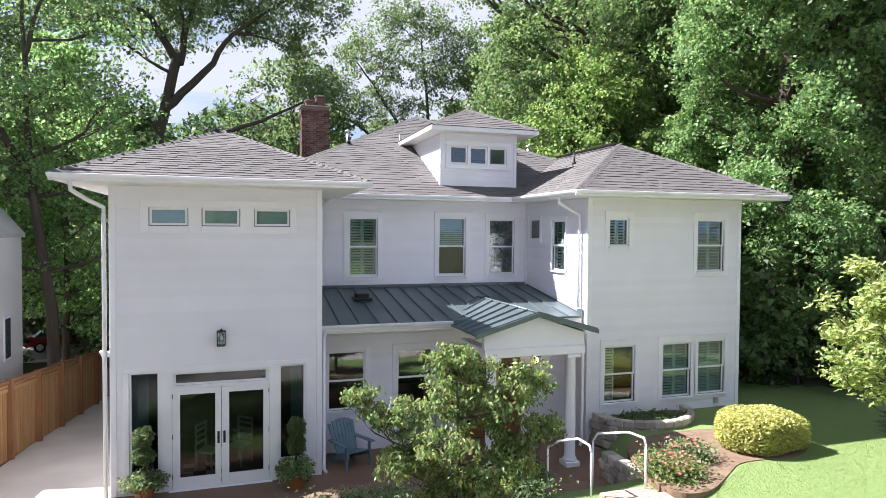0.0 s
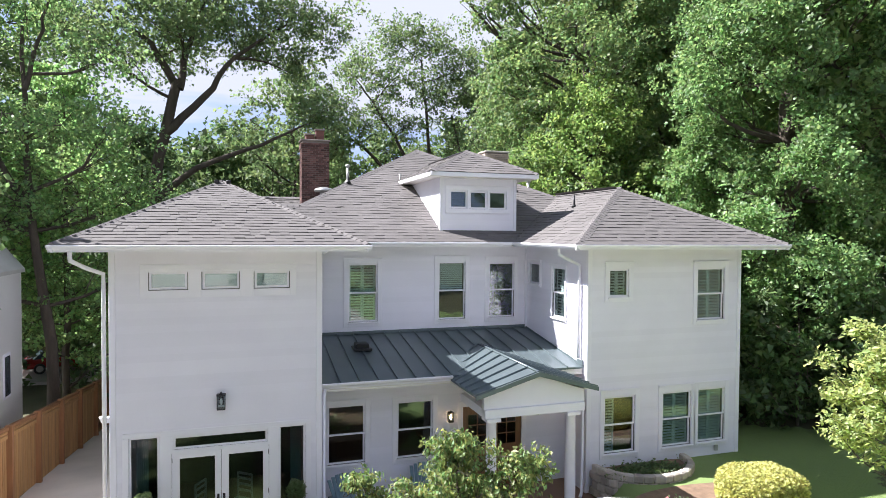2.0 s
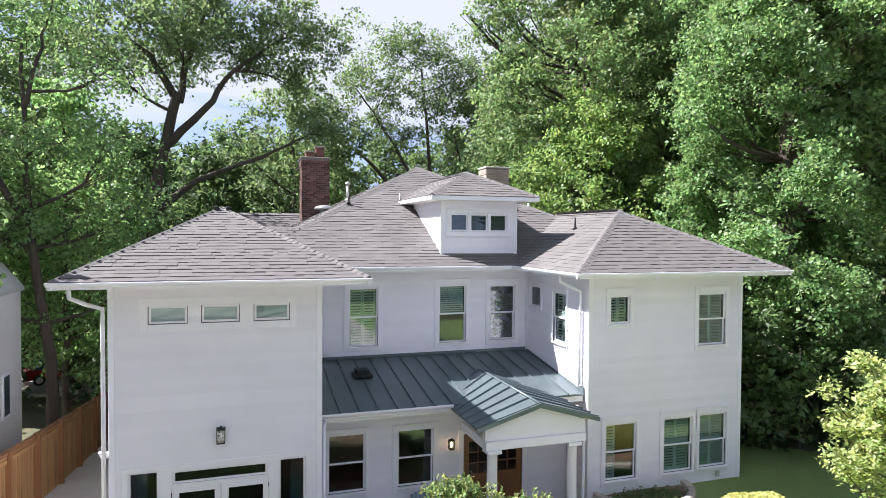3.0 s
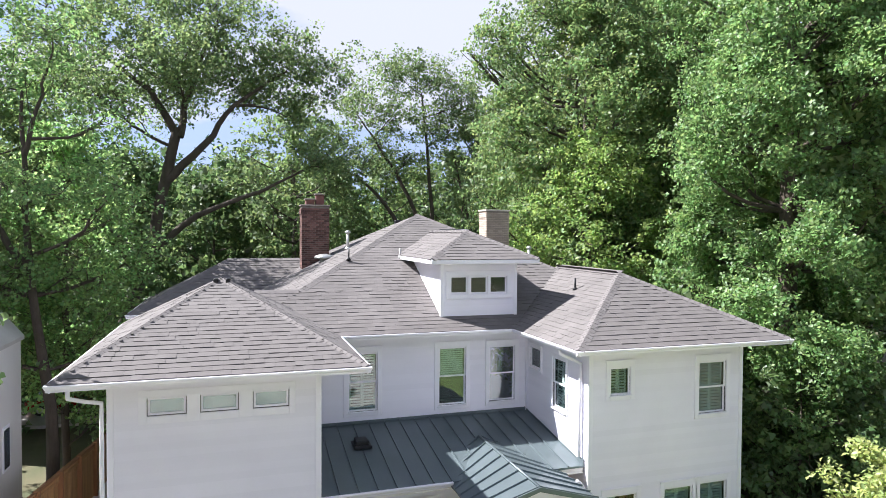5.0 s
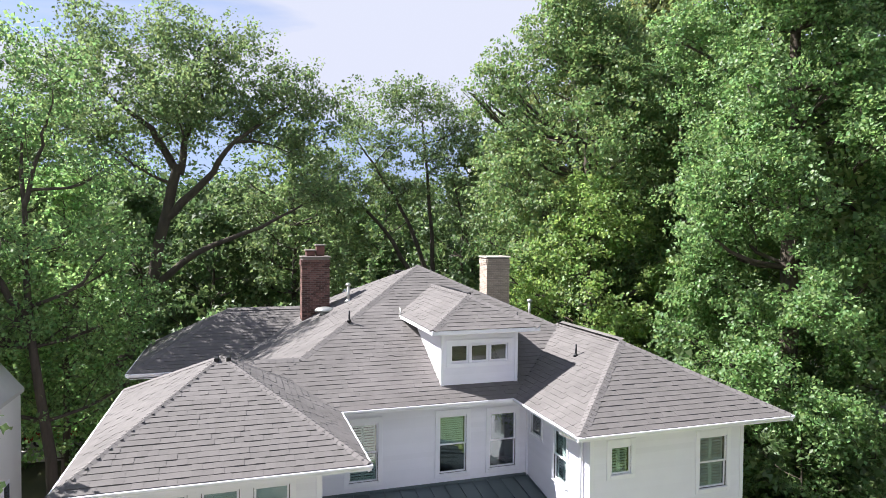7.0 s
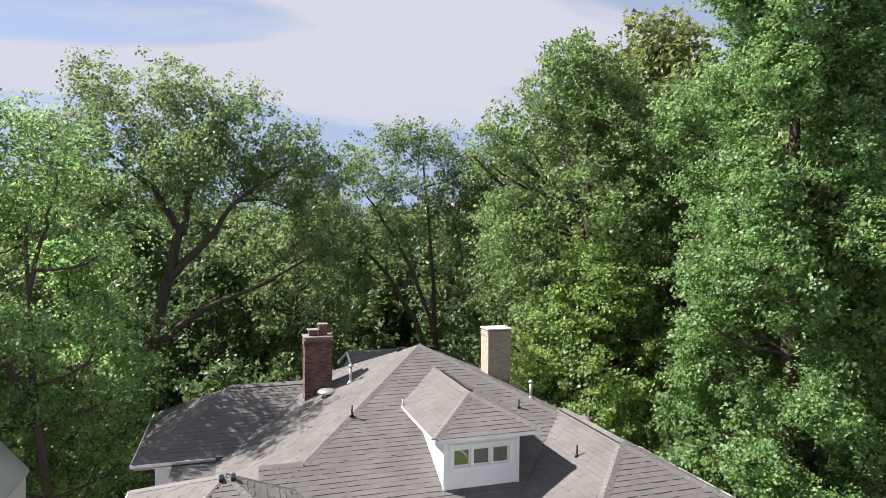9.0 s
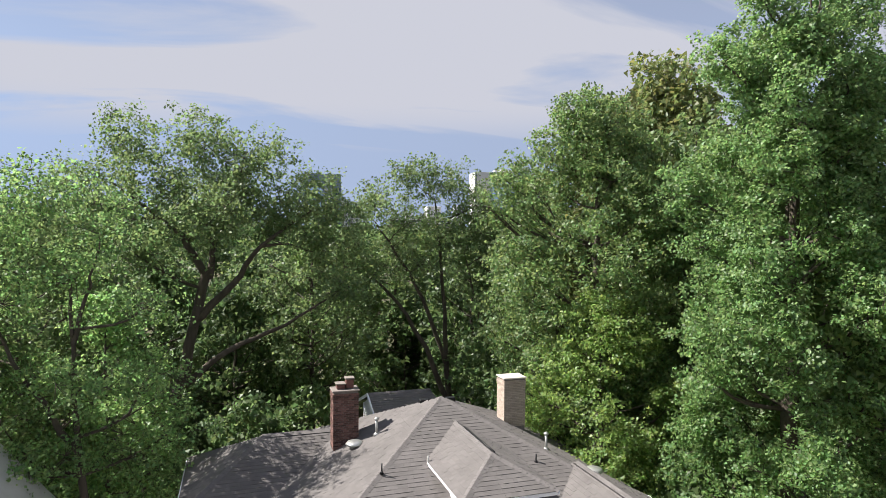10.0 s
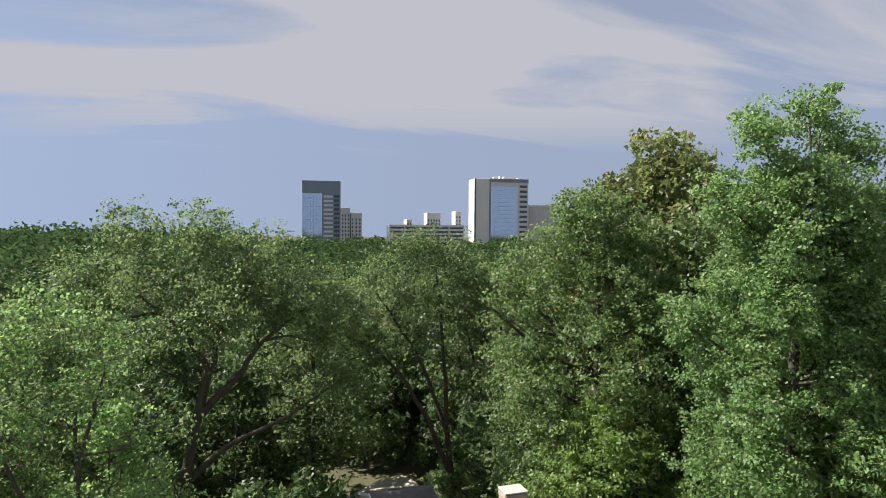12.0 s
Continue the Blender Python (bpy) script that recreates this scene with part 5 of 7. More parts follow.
oak = lobed_tree(11, OAK_LOBES, 1900, 25, LEAF_OAK, 0.172, 0.62, forks=8, inner=0.25, ragged=0.5, stems=[
    ([(-1.7, 0, -0.5), (-0.9, 0, 6.0), (0.7, -0.2, 11.5), (2.0, -0.4, 17.3)], 0.43, 0.42),
    ([(2.1, -0.4, 16.8), (0.9, 0.0, 18.8), (-0.8, 0.6, 20.4), (-3.2, 1.6, 22.2)], 0.24, 0.82),
    ([(2.1, -0.4, 16.8), (2.4, 0.1, 19.0), (3.2, 0.4, 21.4), (4.0, 0.2, 23.4)], 0.22, 0.82),
    ([(1.35, -0.3, 14.4), (3.3, -0.6, 16.4), (4.9, -0.8, 18.6), (7.6, -1.0, 20.6)], 0.26, 0.82),
    ([(0.35, -0.1, 10.4), (3.0, -0.4, 12.6), (6.2, -0.4, 14.0), (9.2, 0.4, 15.6)], 0.23, 0.82),
    ([(0.0, 0, 9.2), (-1.2, 0.2, 11.6), (-2.6, -0.2, 12.4), (-4.2, -0.8, 12.8)], 0.16, 0.82),
    ([(-0.8, 0.6, 20.2), (-2.2, 0.4, 20.0), (-4.0, 0.6, 19.4)], 0.10, 0.82), ([(4.9, -0.8, 18.6), (6.4, -0.2, 18.7), (8.0, 0.0, 18.2)], 0.10, 0.82)])
plant("oak_tree", oak, (-5.0, 37.3, -2.6), "tall spreading oak with a forked dark trunk behind the house")
# the tulip tree beside the house: a tall full column with an open top
prng = random.Random(12)
TULIP_LOBES = []
for k in range(84):
    t = k / 83
    a = k * 2.4 + prng.uniform(-0.4, 0.4)
    reach = (3.25 if t < 0.8 else 2.2) * prng.uniform(0.62, 1.22)
    r = prng.uniform(0.75, 1.45)
    TULIP_LOBES.append((reach * math.cos(a), reach * math.sin(a), 1.8 + 22.4 * t, r, r * 0.85))
TULIP_LOBES += [(-2.9, 0.6, 24.0, 1.1, 0.9), (-2.2, -0.4, 26.4, 0.95, 0.7), (-1.0, 0.9, 27.0, 0.85, 0.7), (0.3, -0.3, 27.6, 0.9, 0.7), (1.7, 0.4, 27.2, 0.9, 0.7), (2.6, -0.6, 25.9, 1.0, 0.8), (0.2, 0.2, 25.0, 1.3, 0.9), (-1.2, -0.8, 24.8, 1.0, 0.8), (1.6, 0.9, 24.6, 1.1, 0.8)]
tulip = lobed_tree(12, TULIP_LOBES, 4600, 50, LEAF_POPLAR, 0.137, 0.47, 0.46, top=25.0, forks=3, inner=0.35)
plant("tulip_tree", tulip, (19.3, 18.4, -0.4), "towering leafy tulip tree beside the house, green to the ground")
maple = lobed_tree(13, billows(13, 14.9, 4.7, 0.16, 46), 2200, 34, LEAF_BRIGHT, 0.152, 0.44, 0.26, forks=4, inner=0.4)
plant("maple_tree", maple, (15.7, 26.4, -0.8), "rounded bright green maple at the back corner")
# the tall tree over the maple, one bough reaching out to the side
TALL_LOBES = billows(14, 26.0, 6.4, 0.20, 52) + [(-5.6, 0.6, 18.9, 1.1, 0.7), (-4.8, 1.0, 20.4, 1.4, 0.9), (-6.6, 0.4, 19.2, 0.7, 0.45), (-3.0, 0.5, 22.2, 1.9, 1.4), (-1.2, 0.2, 24.6, 1.6, 1.2), (-4.6, -0.4, 16.2, 1.9, 1.4)]
tall = lobed_tree(14, TALL_LOBES, 3200, 34, LEAF_TALL, 0.170, 0.54, 0.44, forks=4, inner=0.4)
plant("woodland_tree", tall, (18.1, 30.6, -0.8), "tall broad woodland tree with a bough reaching out", "tree", 0, 1.0, "woodland behind the house")
# the open many-stemmed tree in the gap behind the ridge
OPEN_LOBES = [(-2.6, 1.2, 23.4, 1.9, 1.2), (-0.2, 0.4, 23.0, 2.2, 1.4), (-5.4, 2.0, 21.2, 1.7, 1.1), (2.0, -0.6, 21.4, 2.0, 1.3), (-3.2, 0.2, 20.0, 2.2, 1.2), (-6.8, 2.4, 18.4, 1.5, 0.9), (0.4, -0.4, 19.0, 2.2, 1.3), (3.8, -1.2, 18.4, 1.7, 1.1), (-5.2, 1.2, 16.6, 1.6, 0.8),
              (-1.8, 0.2, 16.8, 1.6, 0.8), (4.2, -1.6, 15.4, 1.4, 0.9), (-7.6, 2.6, 15.6, 1.2, 0.6), (1.8, 0.6, 15.6, 1.2, 0.7), (3.2, 1.8, 20.0, 1.5, 1.0), (-3.4, 3.2, 18.2, 1.6, 1.0)]
open_tree = lobed_tree(15, OPEN_LOBES, 1000, 22, LEAF_OAK, 0.185, 0.66, forks=7, inner=0.2, ragged=0.6, stems=[
    ([(0.4, 0, -0.5), (0.2, 0, 6.0), (-0.2, 0, 13.0), (-0.8, 0.4, 21.5)], 0.34, 0.82),
    ([(0.2, 0, 6.0), (-2.2, 0.8, 11.5), (-4.8, 1.6, 15.0), (-7.4, 2.4, 16.4)], 0.24, 0.82),
    ([(0.0, 0, 9.0), (-1.8, 0.6, 14.0), (-3.8, 1.2, 17.6), (-5.6, 1.8, 20.2)], 0.20, 0.82),
    ([(3.0, -0.8, -0.5), (3.4, -1.0, 6.0), (2.6, -0.8, 12.0), (1.2, -0.4, 17.5)], 0.25, 0.82)])
plant("woodland_tree", open_tree, (13.9, 45.2, -2.2), "open many-stemmed tree with bare boughs against the sky", "tree", 0, 1.0, "woodland behind the house")
# the slender tree beyond the fence
SIDE_LOBES = [(-2.2, 0.2, 21.4, 1.7, 1.2), (0.2, -0.4, 20.2, 1.5, 1.0), (-4.4, 0.4, 20.0, 1.8, 1.3), (-1.0, 0.4, 18.0, 1.8, 1.1), (-3.6, -0.6, 17.2, 1.9, 1.2), (1.6, 0.2, 16.6, 1.4, 0.9), (-5.6, 0.6, 16.0, 1.7, 1.1), (1.8, -0.4, 13.4, 1.7, 1.1), (-0.4, -0.8, 13.6, 1.9, 1.2), (-3.2, 0.4, 13.4, 1.9, 1.2),
              (-5.2, 0.0, 12.0, 1.7, 1.1), (2.6, 0.4, 11.0, 1.7, 1.2), (0.4, 0.8, 10.6, 1.9, 1.3), (-2.2, -0.6, 10.2, 1.8, 1.2), (2.8, 0.0, 8.2, 1.5, 1.1), (-4.6, 0.4, 8.6, 1.7, 1.2), (-0.8, 1.2, 7.4, 1.6, 1.1)]
side_tree = lobed_tree(16, SIDE_LOBES, 1200, 23, LEAF_POPLAR, 0.152, 0.55, forks=6, inner=0.25, ragged=0.5, stems=[
    ([(0, 0, -0.5), (-0.2, 0, 5.0), (-0.9, 0, 11.0), (-1.1, 0.1, 17.5)], 0.30, 0.82), ([(-0.8, 0, 10.4), (-2.2, 0.1, 12.6), (-3.6, 0.3, 15.0), (-4.6, 0.3, 18.6)], 0.16, 0.82), ([(-1.0, 0, 15.0), (-0.4, 0, 17.4), (0.1, -0.2, 19.6)], 0.11, 0.82)])
plant("woodland_tree", side_tree, (-6.9, 28.9, -2.9), "slender forked tree with light leaves beyond the fence", "tree", 0, 1.0, "woodland behind the house")
light_tree = lobed_tree(29, billows(29, 17.4, 3.1, 0.20, 26), 620, 22, LEAF_POPLAR, 0.20, 0.52, 0.20, twigs=120, forks=3)
plant("woodland_tree", light_tree, (-7.3, 32.4, -2.5), "narrow light green tree beyond the fence", "tree", 0, 1.0, "woodland behind the house")
wood_a = lobed_tree(21, billows(21, 24.0, 5.8, 0.26, 36), 820, 22, LEAF_MID, 0.33, 0.75, 0.40, twigs=120, forks=4, inner=0.4, simple=True)
wood_b = lobed_tree(22, billows(22, 22.0, 5.4, 0.20, 36), 820, 22, LEAF_DARK, 0.33, 0.75, 0.34, twigs=120, forks=4, inner=0.4, simple=True)
wood_c = lobed_tree(23, billows(23, 23.0, 5.4, 0.42, 26), 560, 22, LEAF_OAK, 0.27, 0.70, 0.30, inner=0.4, forks=7, twigs=120)
wood_d = lobed_tree(27, billows(27, 23.0, 5.9, 0.20, 34), 620, 13, LEAF_MID, 0.50, 0.85, 0.36, forks=2, bark_sides=6, twigs=40, simple=True)
wood_e = lobed_tree(28, billows(28, 22.0, 5.6, 0.20, 34), 620, 13, LEAF_DARK, 0.50, 0.85, 0.36, forks=2, bark_sides=6, twigs=40, simple=True)
turning = lobed_tree(24, billows(24, 25.0, 5.6, 0.35, 36), 1000, 24, LEAF_TURN, 0.31, 0.70, 0.42, twigs=120, forks=4, inner=0.4, simple=True)
under = lobed_tree(25, billows(25, 7.5, 3.4, 0.14, 20), 330, 17, LEAF_DARK, 0.30, 0.55, 0.10, forks=2, bark_sides=5, twigs=40, simple=True)
under_b = lobed_tree(26, billows(26, 6.0, 2.7, 0.14, 18), 300, 18, LEAF_MID, 0.26, 0.48, 0.09, forks=2, bark_sides=5, twigs=40, simple=True)

WOODS = [
    # kind, x, y, ground, turn, scale
    ("c", -12.5, 38.0, -2.5, 80, 0.92), ("c", -13.5, 31.0, -2.4, 10, 0.80), ("a", -17.5, 45.0, -2.5, 140, 0.72),
    ("b", -1.5, 47.0, -2.6, 60, 0.74), ("c", 3.9, 46.6, -2.6, 200, 0.95), ("c", 19.6, 42.6, -1.5, 300, 1.04), ("a", 5.0, 58.0, -2.2, 30, 0.82),
    ("a", 24.5, 31.0, -1.0, 100, 1.06), ("a", 26.5, 25.5, -0.8, 220, 1.04), ("t", 27.9, 37.6, -1.0, 40, 1.25), ("t", 34.0, 43.0, -1.0, 160, 1.2), ("t", 24.3, 38.2, -1.0, 250, 1.12), ("b", 30.0, 32.0, -0.8, 250, 1.1),
    ("a", 36.0, 38.0, -0.8, 15, 1.15), ("b", 28.0, 16.0, -0.5, 95, 1.0), ("a", 34.0, 22.0, -0.6, 200, 1.1), ("b", -7.0, 54.0, -2.6, 130, 0.84), ("a", 9.0, 68.0, -2.6, 10, 0.88),
    ("a", 15.0, 66.0, -1.6, 250, 0.86), ("b", 24.0, 56.0, -1.2, 310, 0.95), ("b", -20.0, 58.0, -2.6, 35, 0.88), ("a", -28.0, 48.0, -2.5, 75, 0.88), ("b", -24.0, 37.0, -2.5, 190, 0.78),
    ("a", 25.0, 17.5, -0.5, 60, 1.1), ("b", 0.5, 55.0, -2.4, 100, 0.84), ("b", 19.5, 54.5, -1.4, 15, 0.84), ("a", -13.0, 50.0, -2.5, 15, 0.82),
    ("b", -9.0, 66.0, -2.6, 15, 0.86), ("a", 1.0, 74.0, -2.6, 95, 0.88), ("b", -16.0, 67.0, -2.6, 160, 0.9), ("a", 11.0, 76.0, -2.4, 220, 0.86), ("b", -4.0, 83.0, -2.6, 280, 0.92), ("a", 21.0, 74.0, -2.0, 50, 0.88), ("b", 28.0, 68.0, -1.5, 130, 0.9), ("a", -22.0, 76.0, -2.6, 20, 0.92),
]
KINDS = {"a": (wood_a, "tall green woodland tree"), "b": (wood_b, "tall dark green woodland tree"), "c": (wood_c, "thin open-crowned woodland tree with bare boughs"), "t": (turning, "tall woodland tree turning yellow and orange")}
FARTHER = {"a": wood_d, "b": wood_e}
for k, x, y, z, rz, s in WOODS:
    plant("woodland_tree", FARTHER[k] if k in FARTHER and (y > 44 or x > 27 or x < -16) else KINDS[k][0], (x, y, z), KINDS[k][1], "tree", rz, s, "woodland behind the house")
for x, y, z, rz, s, me in ((17.2, 15.8, 0.2, 0, 0.72, under), (19.5, 17.0, 0.1, 80, 0.85, under), (16.6, 20.5, 0.0, 150, 0.9, under), (15.6, 17.6, 0.1, 200, 0.7, under_b), 
                           (20.5, 22.5, -0.3, 210, 1.0, under), (17.5, 30.0, -0.8, 60, 1.1, under),
                           (-4.0, 35.5, -2.6, 170, 0.9, under), (-1.0, 40.0, -2.6, 250, 1.2, under), (3.0, 41.5, -2.6, 30, 1.2, under),
                           (17.0, 39.0, -1.8, 120, 1.2, under), (-14.5, 42.0, -2.5, 300, 1.2, under), (19.0, 39.0, -1.0, 20, 1.3, under), (-6.5, 44.0, -2.6, 80, 1.3, under), (-9.0, 48.0, -2.6, 200, 1.2, under_b), (1.0, 48.5, -2.5, 20, 1.5, under_b), (17.0, 44.0, -1.3, 60, 1.4, under), (15.0, 62.0, -1.8, 10, 1.6, under), (22.0, 50.0, -1.3, 190, 1.6, under), (27.0, 36.0, -1, 10, 1.4, under), (-4.0, 57.0, -2.6, 80, 1.6, under), (20.0, 64.0, -1.4, 45, 1.7, under)):
    plant("understorey_tree", me, (x, y, z), "leafy dark green understorey tree", "tree", rz, s, "understorey")
plant("front_tree", wood_c, (-6.75, 12.5, -0.7), "slender leafy tree at the foot of the driveway", "tree", 130, 0.55, "front garden trees")
# unseen trees behind and beside the camera, added to hold back light
for x, y, rz, s in ((-12.0, 4.5, 60, 0.88), (-19, 13.0, 0, 0.80), (-24, 2.0, 120, 0.8), (-14, -22, 140, 0.9), (2, -28, 200, 0.9), (15, -27, 20, 0.95), (28, -22, 260, 1.0), (-28, -14, 30, 0.95), (37, -6, 90, 1.0)):
    plant("unseen_shade_tree", wood_d, (x, y, -0.2), "unseen tall green tree added to shade the front", "tree", rz, s, "front garden trees")

# far woods: many small crowns, one sheet of leaves
frng = np.random.default_rng(5)
cen, rad, hts = [], [], []
for _ in range(1500):
    d = 62 + 520 * frng.random() ** 1.5
    a = frng.uniform(-0.95, 0.62)
    x, y = -1.5 - math.sin(a) * d, -1 + math.cos(a) * d
    if d < 90 and -12 < x < 30:
        continue
    cen.append((x, y))
    rad.append(frng.uniform(4.0, 6.5) * (1 + d / 700))
    near = step(60, 130, d)
    hts.append(min(21.5, frng.normal(17.8, 2.2)) + (2.5 * near if x < 0 else -2.0))
cen, rad, hts = np.array(cen), np.array(rad), np.array(hts)
per = 115
idx = np.repeat(np.arange(len(cen)), per)
dirs = frng.normal(size=(len(idx), 3))
dirs /= np.linalg.norm(dirs, axis=1)[:, None]
dirs[:, 2] = np.where(dirs[:, 2] < -0.35, -dirs[:, 2], dirs[:, 2])
shell = frng.uniform(0.72, 1.0, len(idx)) * (1 + 0.09 * np.sin(dirs[:, 0] * 7 + idx) + 0.08 * np.sin(dirs[:, 1] * 9 + idx * 1.7))
pos = np.stack([cen[idx, 0] + dirs[:, 0] * rad[idx] * shell, cen[idx, 1] + dirs[:, 1] * rad[idx] * shell, hts[idx] - rad[idx] * 0.9 + dirs[:, 2] * rad[idx] * 0.95 * shell], axis=1)
far_size = 0.7 * (0.6 + np.hypot(pos[:, 0], pos[:, 1]) / 190) * frng.uniform(0.6, 1.3, len(idx))
far = new("far_woods", leaves_mesh("far_woods", pos, far_size, LEAF_FAR, frng, 0.1, 0.8, simple=True))
tagged(far, "distant unbroken green treetops towards the city", "woods", kind="stuff")

# ---- distant city ----
# distance haze is mixed into these three colours, lighter and bluer
FACADE = material("haze_paled_facade", (0.58, 0.58, 0.58), 0.8, 0.1, 0.1, 2, 0.0)
DARK_FACADE = material("haze_blued_facade", (0.17, 0.22, 0.28), 0.4, 0.15, 0.05, 2, 0.0)
MIRROR_GLASS = material("haze_paled_curtain_glass", (0.52, 0.62, 0.72), 0.06, 0.10, 0.04, 0.4, 0.0, metal=0.85)
DARK_GLASS_AND_SHADE = material("dark_glass_and_deck_shade", (0.06, 0.08, 0.10), 0.15, 0.1, 0.1, 1, 0.0)


def tower(name, label, x, y, w, d, z1, rz, floors, glass_front, band):
    t = thing(name, label, "office building", (x, y, -5), "city skyline", rz=rz)
    boxed("wall", (0, 0, 0), (w, d, z1 + 5), FACADE if not band else DARK_FACADE, t, 0.2)
    fh = (z1 - 4) / floors
    if glass_front:
        a, b, top = glass_front
        cols = 7
        for i in range(floors - 1):
            for j in range(cols):
                u0, u1 = w * (a + (b - a) * j / cols), w * (a + (b - a) * (j + 1) / cols)
                if 5 + (i + 1) * fh < (z1 + 5) * top:
                    boxed("window", (u0 + 0.05, -0.25, 5 + i * fh + 0.05), (u1 - 0.05, 0.05, 5 + (i + 1) * fh - 0.05), MIRROR_GLASS, t, 0.0)
    if band:
        a, b = band
        for i in range(floors - 2):
            boxed("floor_band", (w * a, -0.35, 5 + i * fh + 0.3), (w * b, 0.05, 5 + i * fh + fh * 0.55), FACADE, t, 0.0)
            boxed("window", (w * b + 1.2, -0.25, 5 + i * fh + 0.4), (w * 0.97, 0.05, 5 + i * fh + fh * 0.7), DARK_GLASS_AND_SHADE, t, 0.0)
    return t


tw1 = tower("office_tower", "dark blue office tower with a mirrored corner", 60.5, 650, 38.5, 30, 75, -4, 16, (0.0, 0.52, 0.84), (0.56, 0.80))
tw2 = tower("office_tower", "mirrored glass office slab between pale end walls", 246, 650, 62, 26, 83, -6, 18, (0.30, 0.80, 0.97), None)
boxed("dark_fin", (0, -0.6, 0), (1.6, 0.2, 88), DARK_GLASS_AND_SHADE, tw2, 0.0)
boxed("dark_fin", (17, -0.5, 0), (18.4, 0.2, 88), DARK_FACADE, tw2, 0.0)
boxed("roof_band", (17, -0.6, 84.5), (62, 0.2, 88.2), DARK_FACADE, tw2, 0.0)
for i in range(14):
    boxed("window", (52, -0.4, 6 + i * 5.6), (60.5, 0.1, 8.6 + i * 5.6), DARK_GLASS_AND_SHADE, tw2, 0.0)
for u, w, h in ((24, 5, 3.2), (31, 3, 4.0), (36, 14, 3.5), (52, 3, 2.5)):
    boxed("roof_plant", (u, 8, 88), (u + w, 14, 88 + h), FACADE, tw2, 0.1)
tw3 = tower("office_building", "lower ribbed beige office building", 312, 660, 44, 24, 55.5, -6, 12, None, None)
for i in range(22):
    boxed("fin", (1 + i * 2, -0.5, 0), (1.9 + i * 2, 0.1, 58), FACADE, tw3, 0.0)
boxed("roof_band", (0, -0.7, 58), (44, 0.3, 60.5), FACADE, tw3, 0.0)
for x, w, z1, lab in ((103, 13, 50, "pale stepped apartment tower"), (117, 12, 44.5, "pale square apartment block"), (96, 7, 38, "pale low office block"), (204, 16, 46, "grey rooftop office block with a sloped top"), (180, 6, 38, "small pale rooftop office block"), (238, 7, 48, "narrow pale office block")):
    b = thing("city_block", lab, "office building", (x, 690, -5), "city skyline")
    boxed("wall", (0, 0, 0), (w, 14, z1 + 5), FACADE, b, 0.2)
    for i in range(int(z1 / 4.2)):
        for j in range(max(2, int(w / 3.2))):
            u = (j + 0.25) * w / max(2, int(w / 3.2))
            boxed("window", (u, -0.2, 3 + i * 4.2), (u + 1.5, 0.05, 5.4 + i * 4.2), DARK_GLASS_AND_SHADE, b, 0.0)
garage = thing("parking_garage", "long white parking garage with open decks", "parking garage", (148, 640, -5), "city skyline", rz=-3)
# solid dark box in place of the shade within the open decks
boxed("core", (0.5, 1.0, 0), (81, 18, 35), DARK_GLASS_AND_SHADE, garage, 0.0)
for i in range(9):
    boxed("deck_rail", (0, 0, 1.2 + i * 4.1), (81.5, 1.0, 3.4 + i * 4.1), FACADE, garage, 0.0)
for i in range(6):
    boxed("pier", (i * 16, -0.3, 0), (i * 16 + 1.3, 0.6, 36.5), FACADE, garage, 0.0)
# ---- fence and neighbours ----
fence = thing("fence", "stained cedar board fence with dark posts along the driveway", "fence", (0, 0, 0))


def drive_z(y):
    return -0.55 - 0.095 * min(max(y - 12, -4), 22)


frg = random.Random(8)
fy = 14.0
FX = -6.32
FH = 2.35
while fy < 33.5:
    x = FX + 0.045 * (fy - 20)
    z = drive_z(fy) - 0.1
    boxed("post", (x - 0.05, fy - 0.08, z), (x + 0.15, fy + 0.08, z + FH + 0.14), POST, fence, 0.012)
    ny = fy + 2.35
    for k in range(15):
        y0 = fy + 0.075 + k * 0.147
        zz = drive_z(y0)
        xx = FX + 0.045 * (y0 - 20)
        boxed("board", (xx - 0.02, y0, zz + 0.04), (xx + 0.006, y0 + 0.142, zz + FH - 0.35 + frg.uniform(-0.006, 0.006)), FENCE, fence, 0.004)
    for r, (lo, hi) in enumerate(((-0.33, -0.22), (-0.19, -0.12), (-0.09, 0.0))):
        za, zb = drive_z(fy) + FH, drive_z(ny) + FH
        xa, xb = FX + 0.045 * (fy - 20), FX + 0.045 * (ny - 20)
        w = 0.04 if r != 2 else 0.07
        v = [(xa - w, fy + 0.07, za + lo), (xa + w, fy + 0.07, za + lo), (xb + w, ny - 0.07, zb + lo), (xb - w, ny - 0.07, zb + lo),
             (xa - w, fy + 0.07, za + hi), (xa + w, fy + 0.07, za + hi), (xb + w, ny - 0.07, zb + hi), (xb - w, ny - 0.07, zb + hi)]
        mesh_object("rail", v, [(3, 2, 1, 0), (4, 5, 6, 7), (0, 1, 5, 4), (1, 2, 6, 5), (2, 3, 7, 6), (3, 0, 4, 7)], POST if r == 2 else FENCE, fence)
    fy = ny

STUCCO = material("white_stucco", (0.70, 0.69, 0.67), 0.85, 0.08, 0.6, 40, 0.3, 0.01)
PALE_ROOF = material("pale_grey_roofing", (0.52, 0.51, 0.49), 0.85, 0.15, 1, 30, 0.3, 0.008)
nbr = thing("neighbour_house", "white stucco neighbouring house with a grey gable roof", "house", (-14.6, 21.5, -2.5))
bm = bmesh.new()
gab = [(0, 0, 0), (6.8, 0, 0), (6.8, 0, 7.6), (3.4, 0, 11.9), (0, 0, 7.6)]
fr = [bm.verts.new(c) for c in gab]
bk = [bm.verts.new((c[0], 6.4, c[2])) for c in gab]
bm.faces.new(list(reversed(fr)))
bm.faces.new(bk)
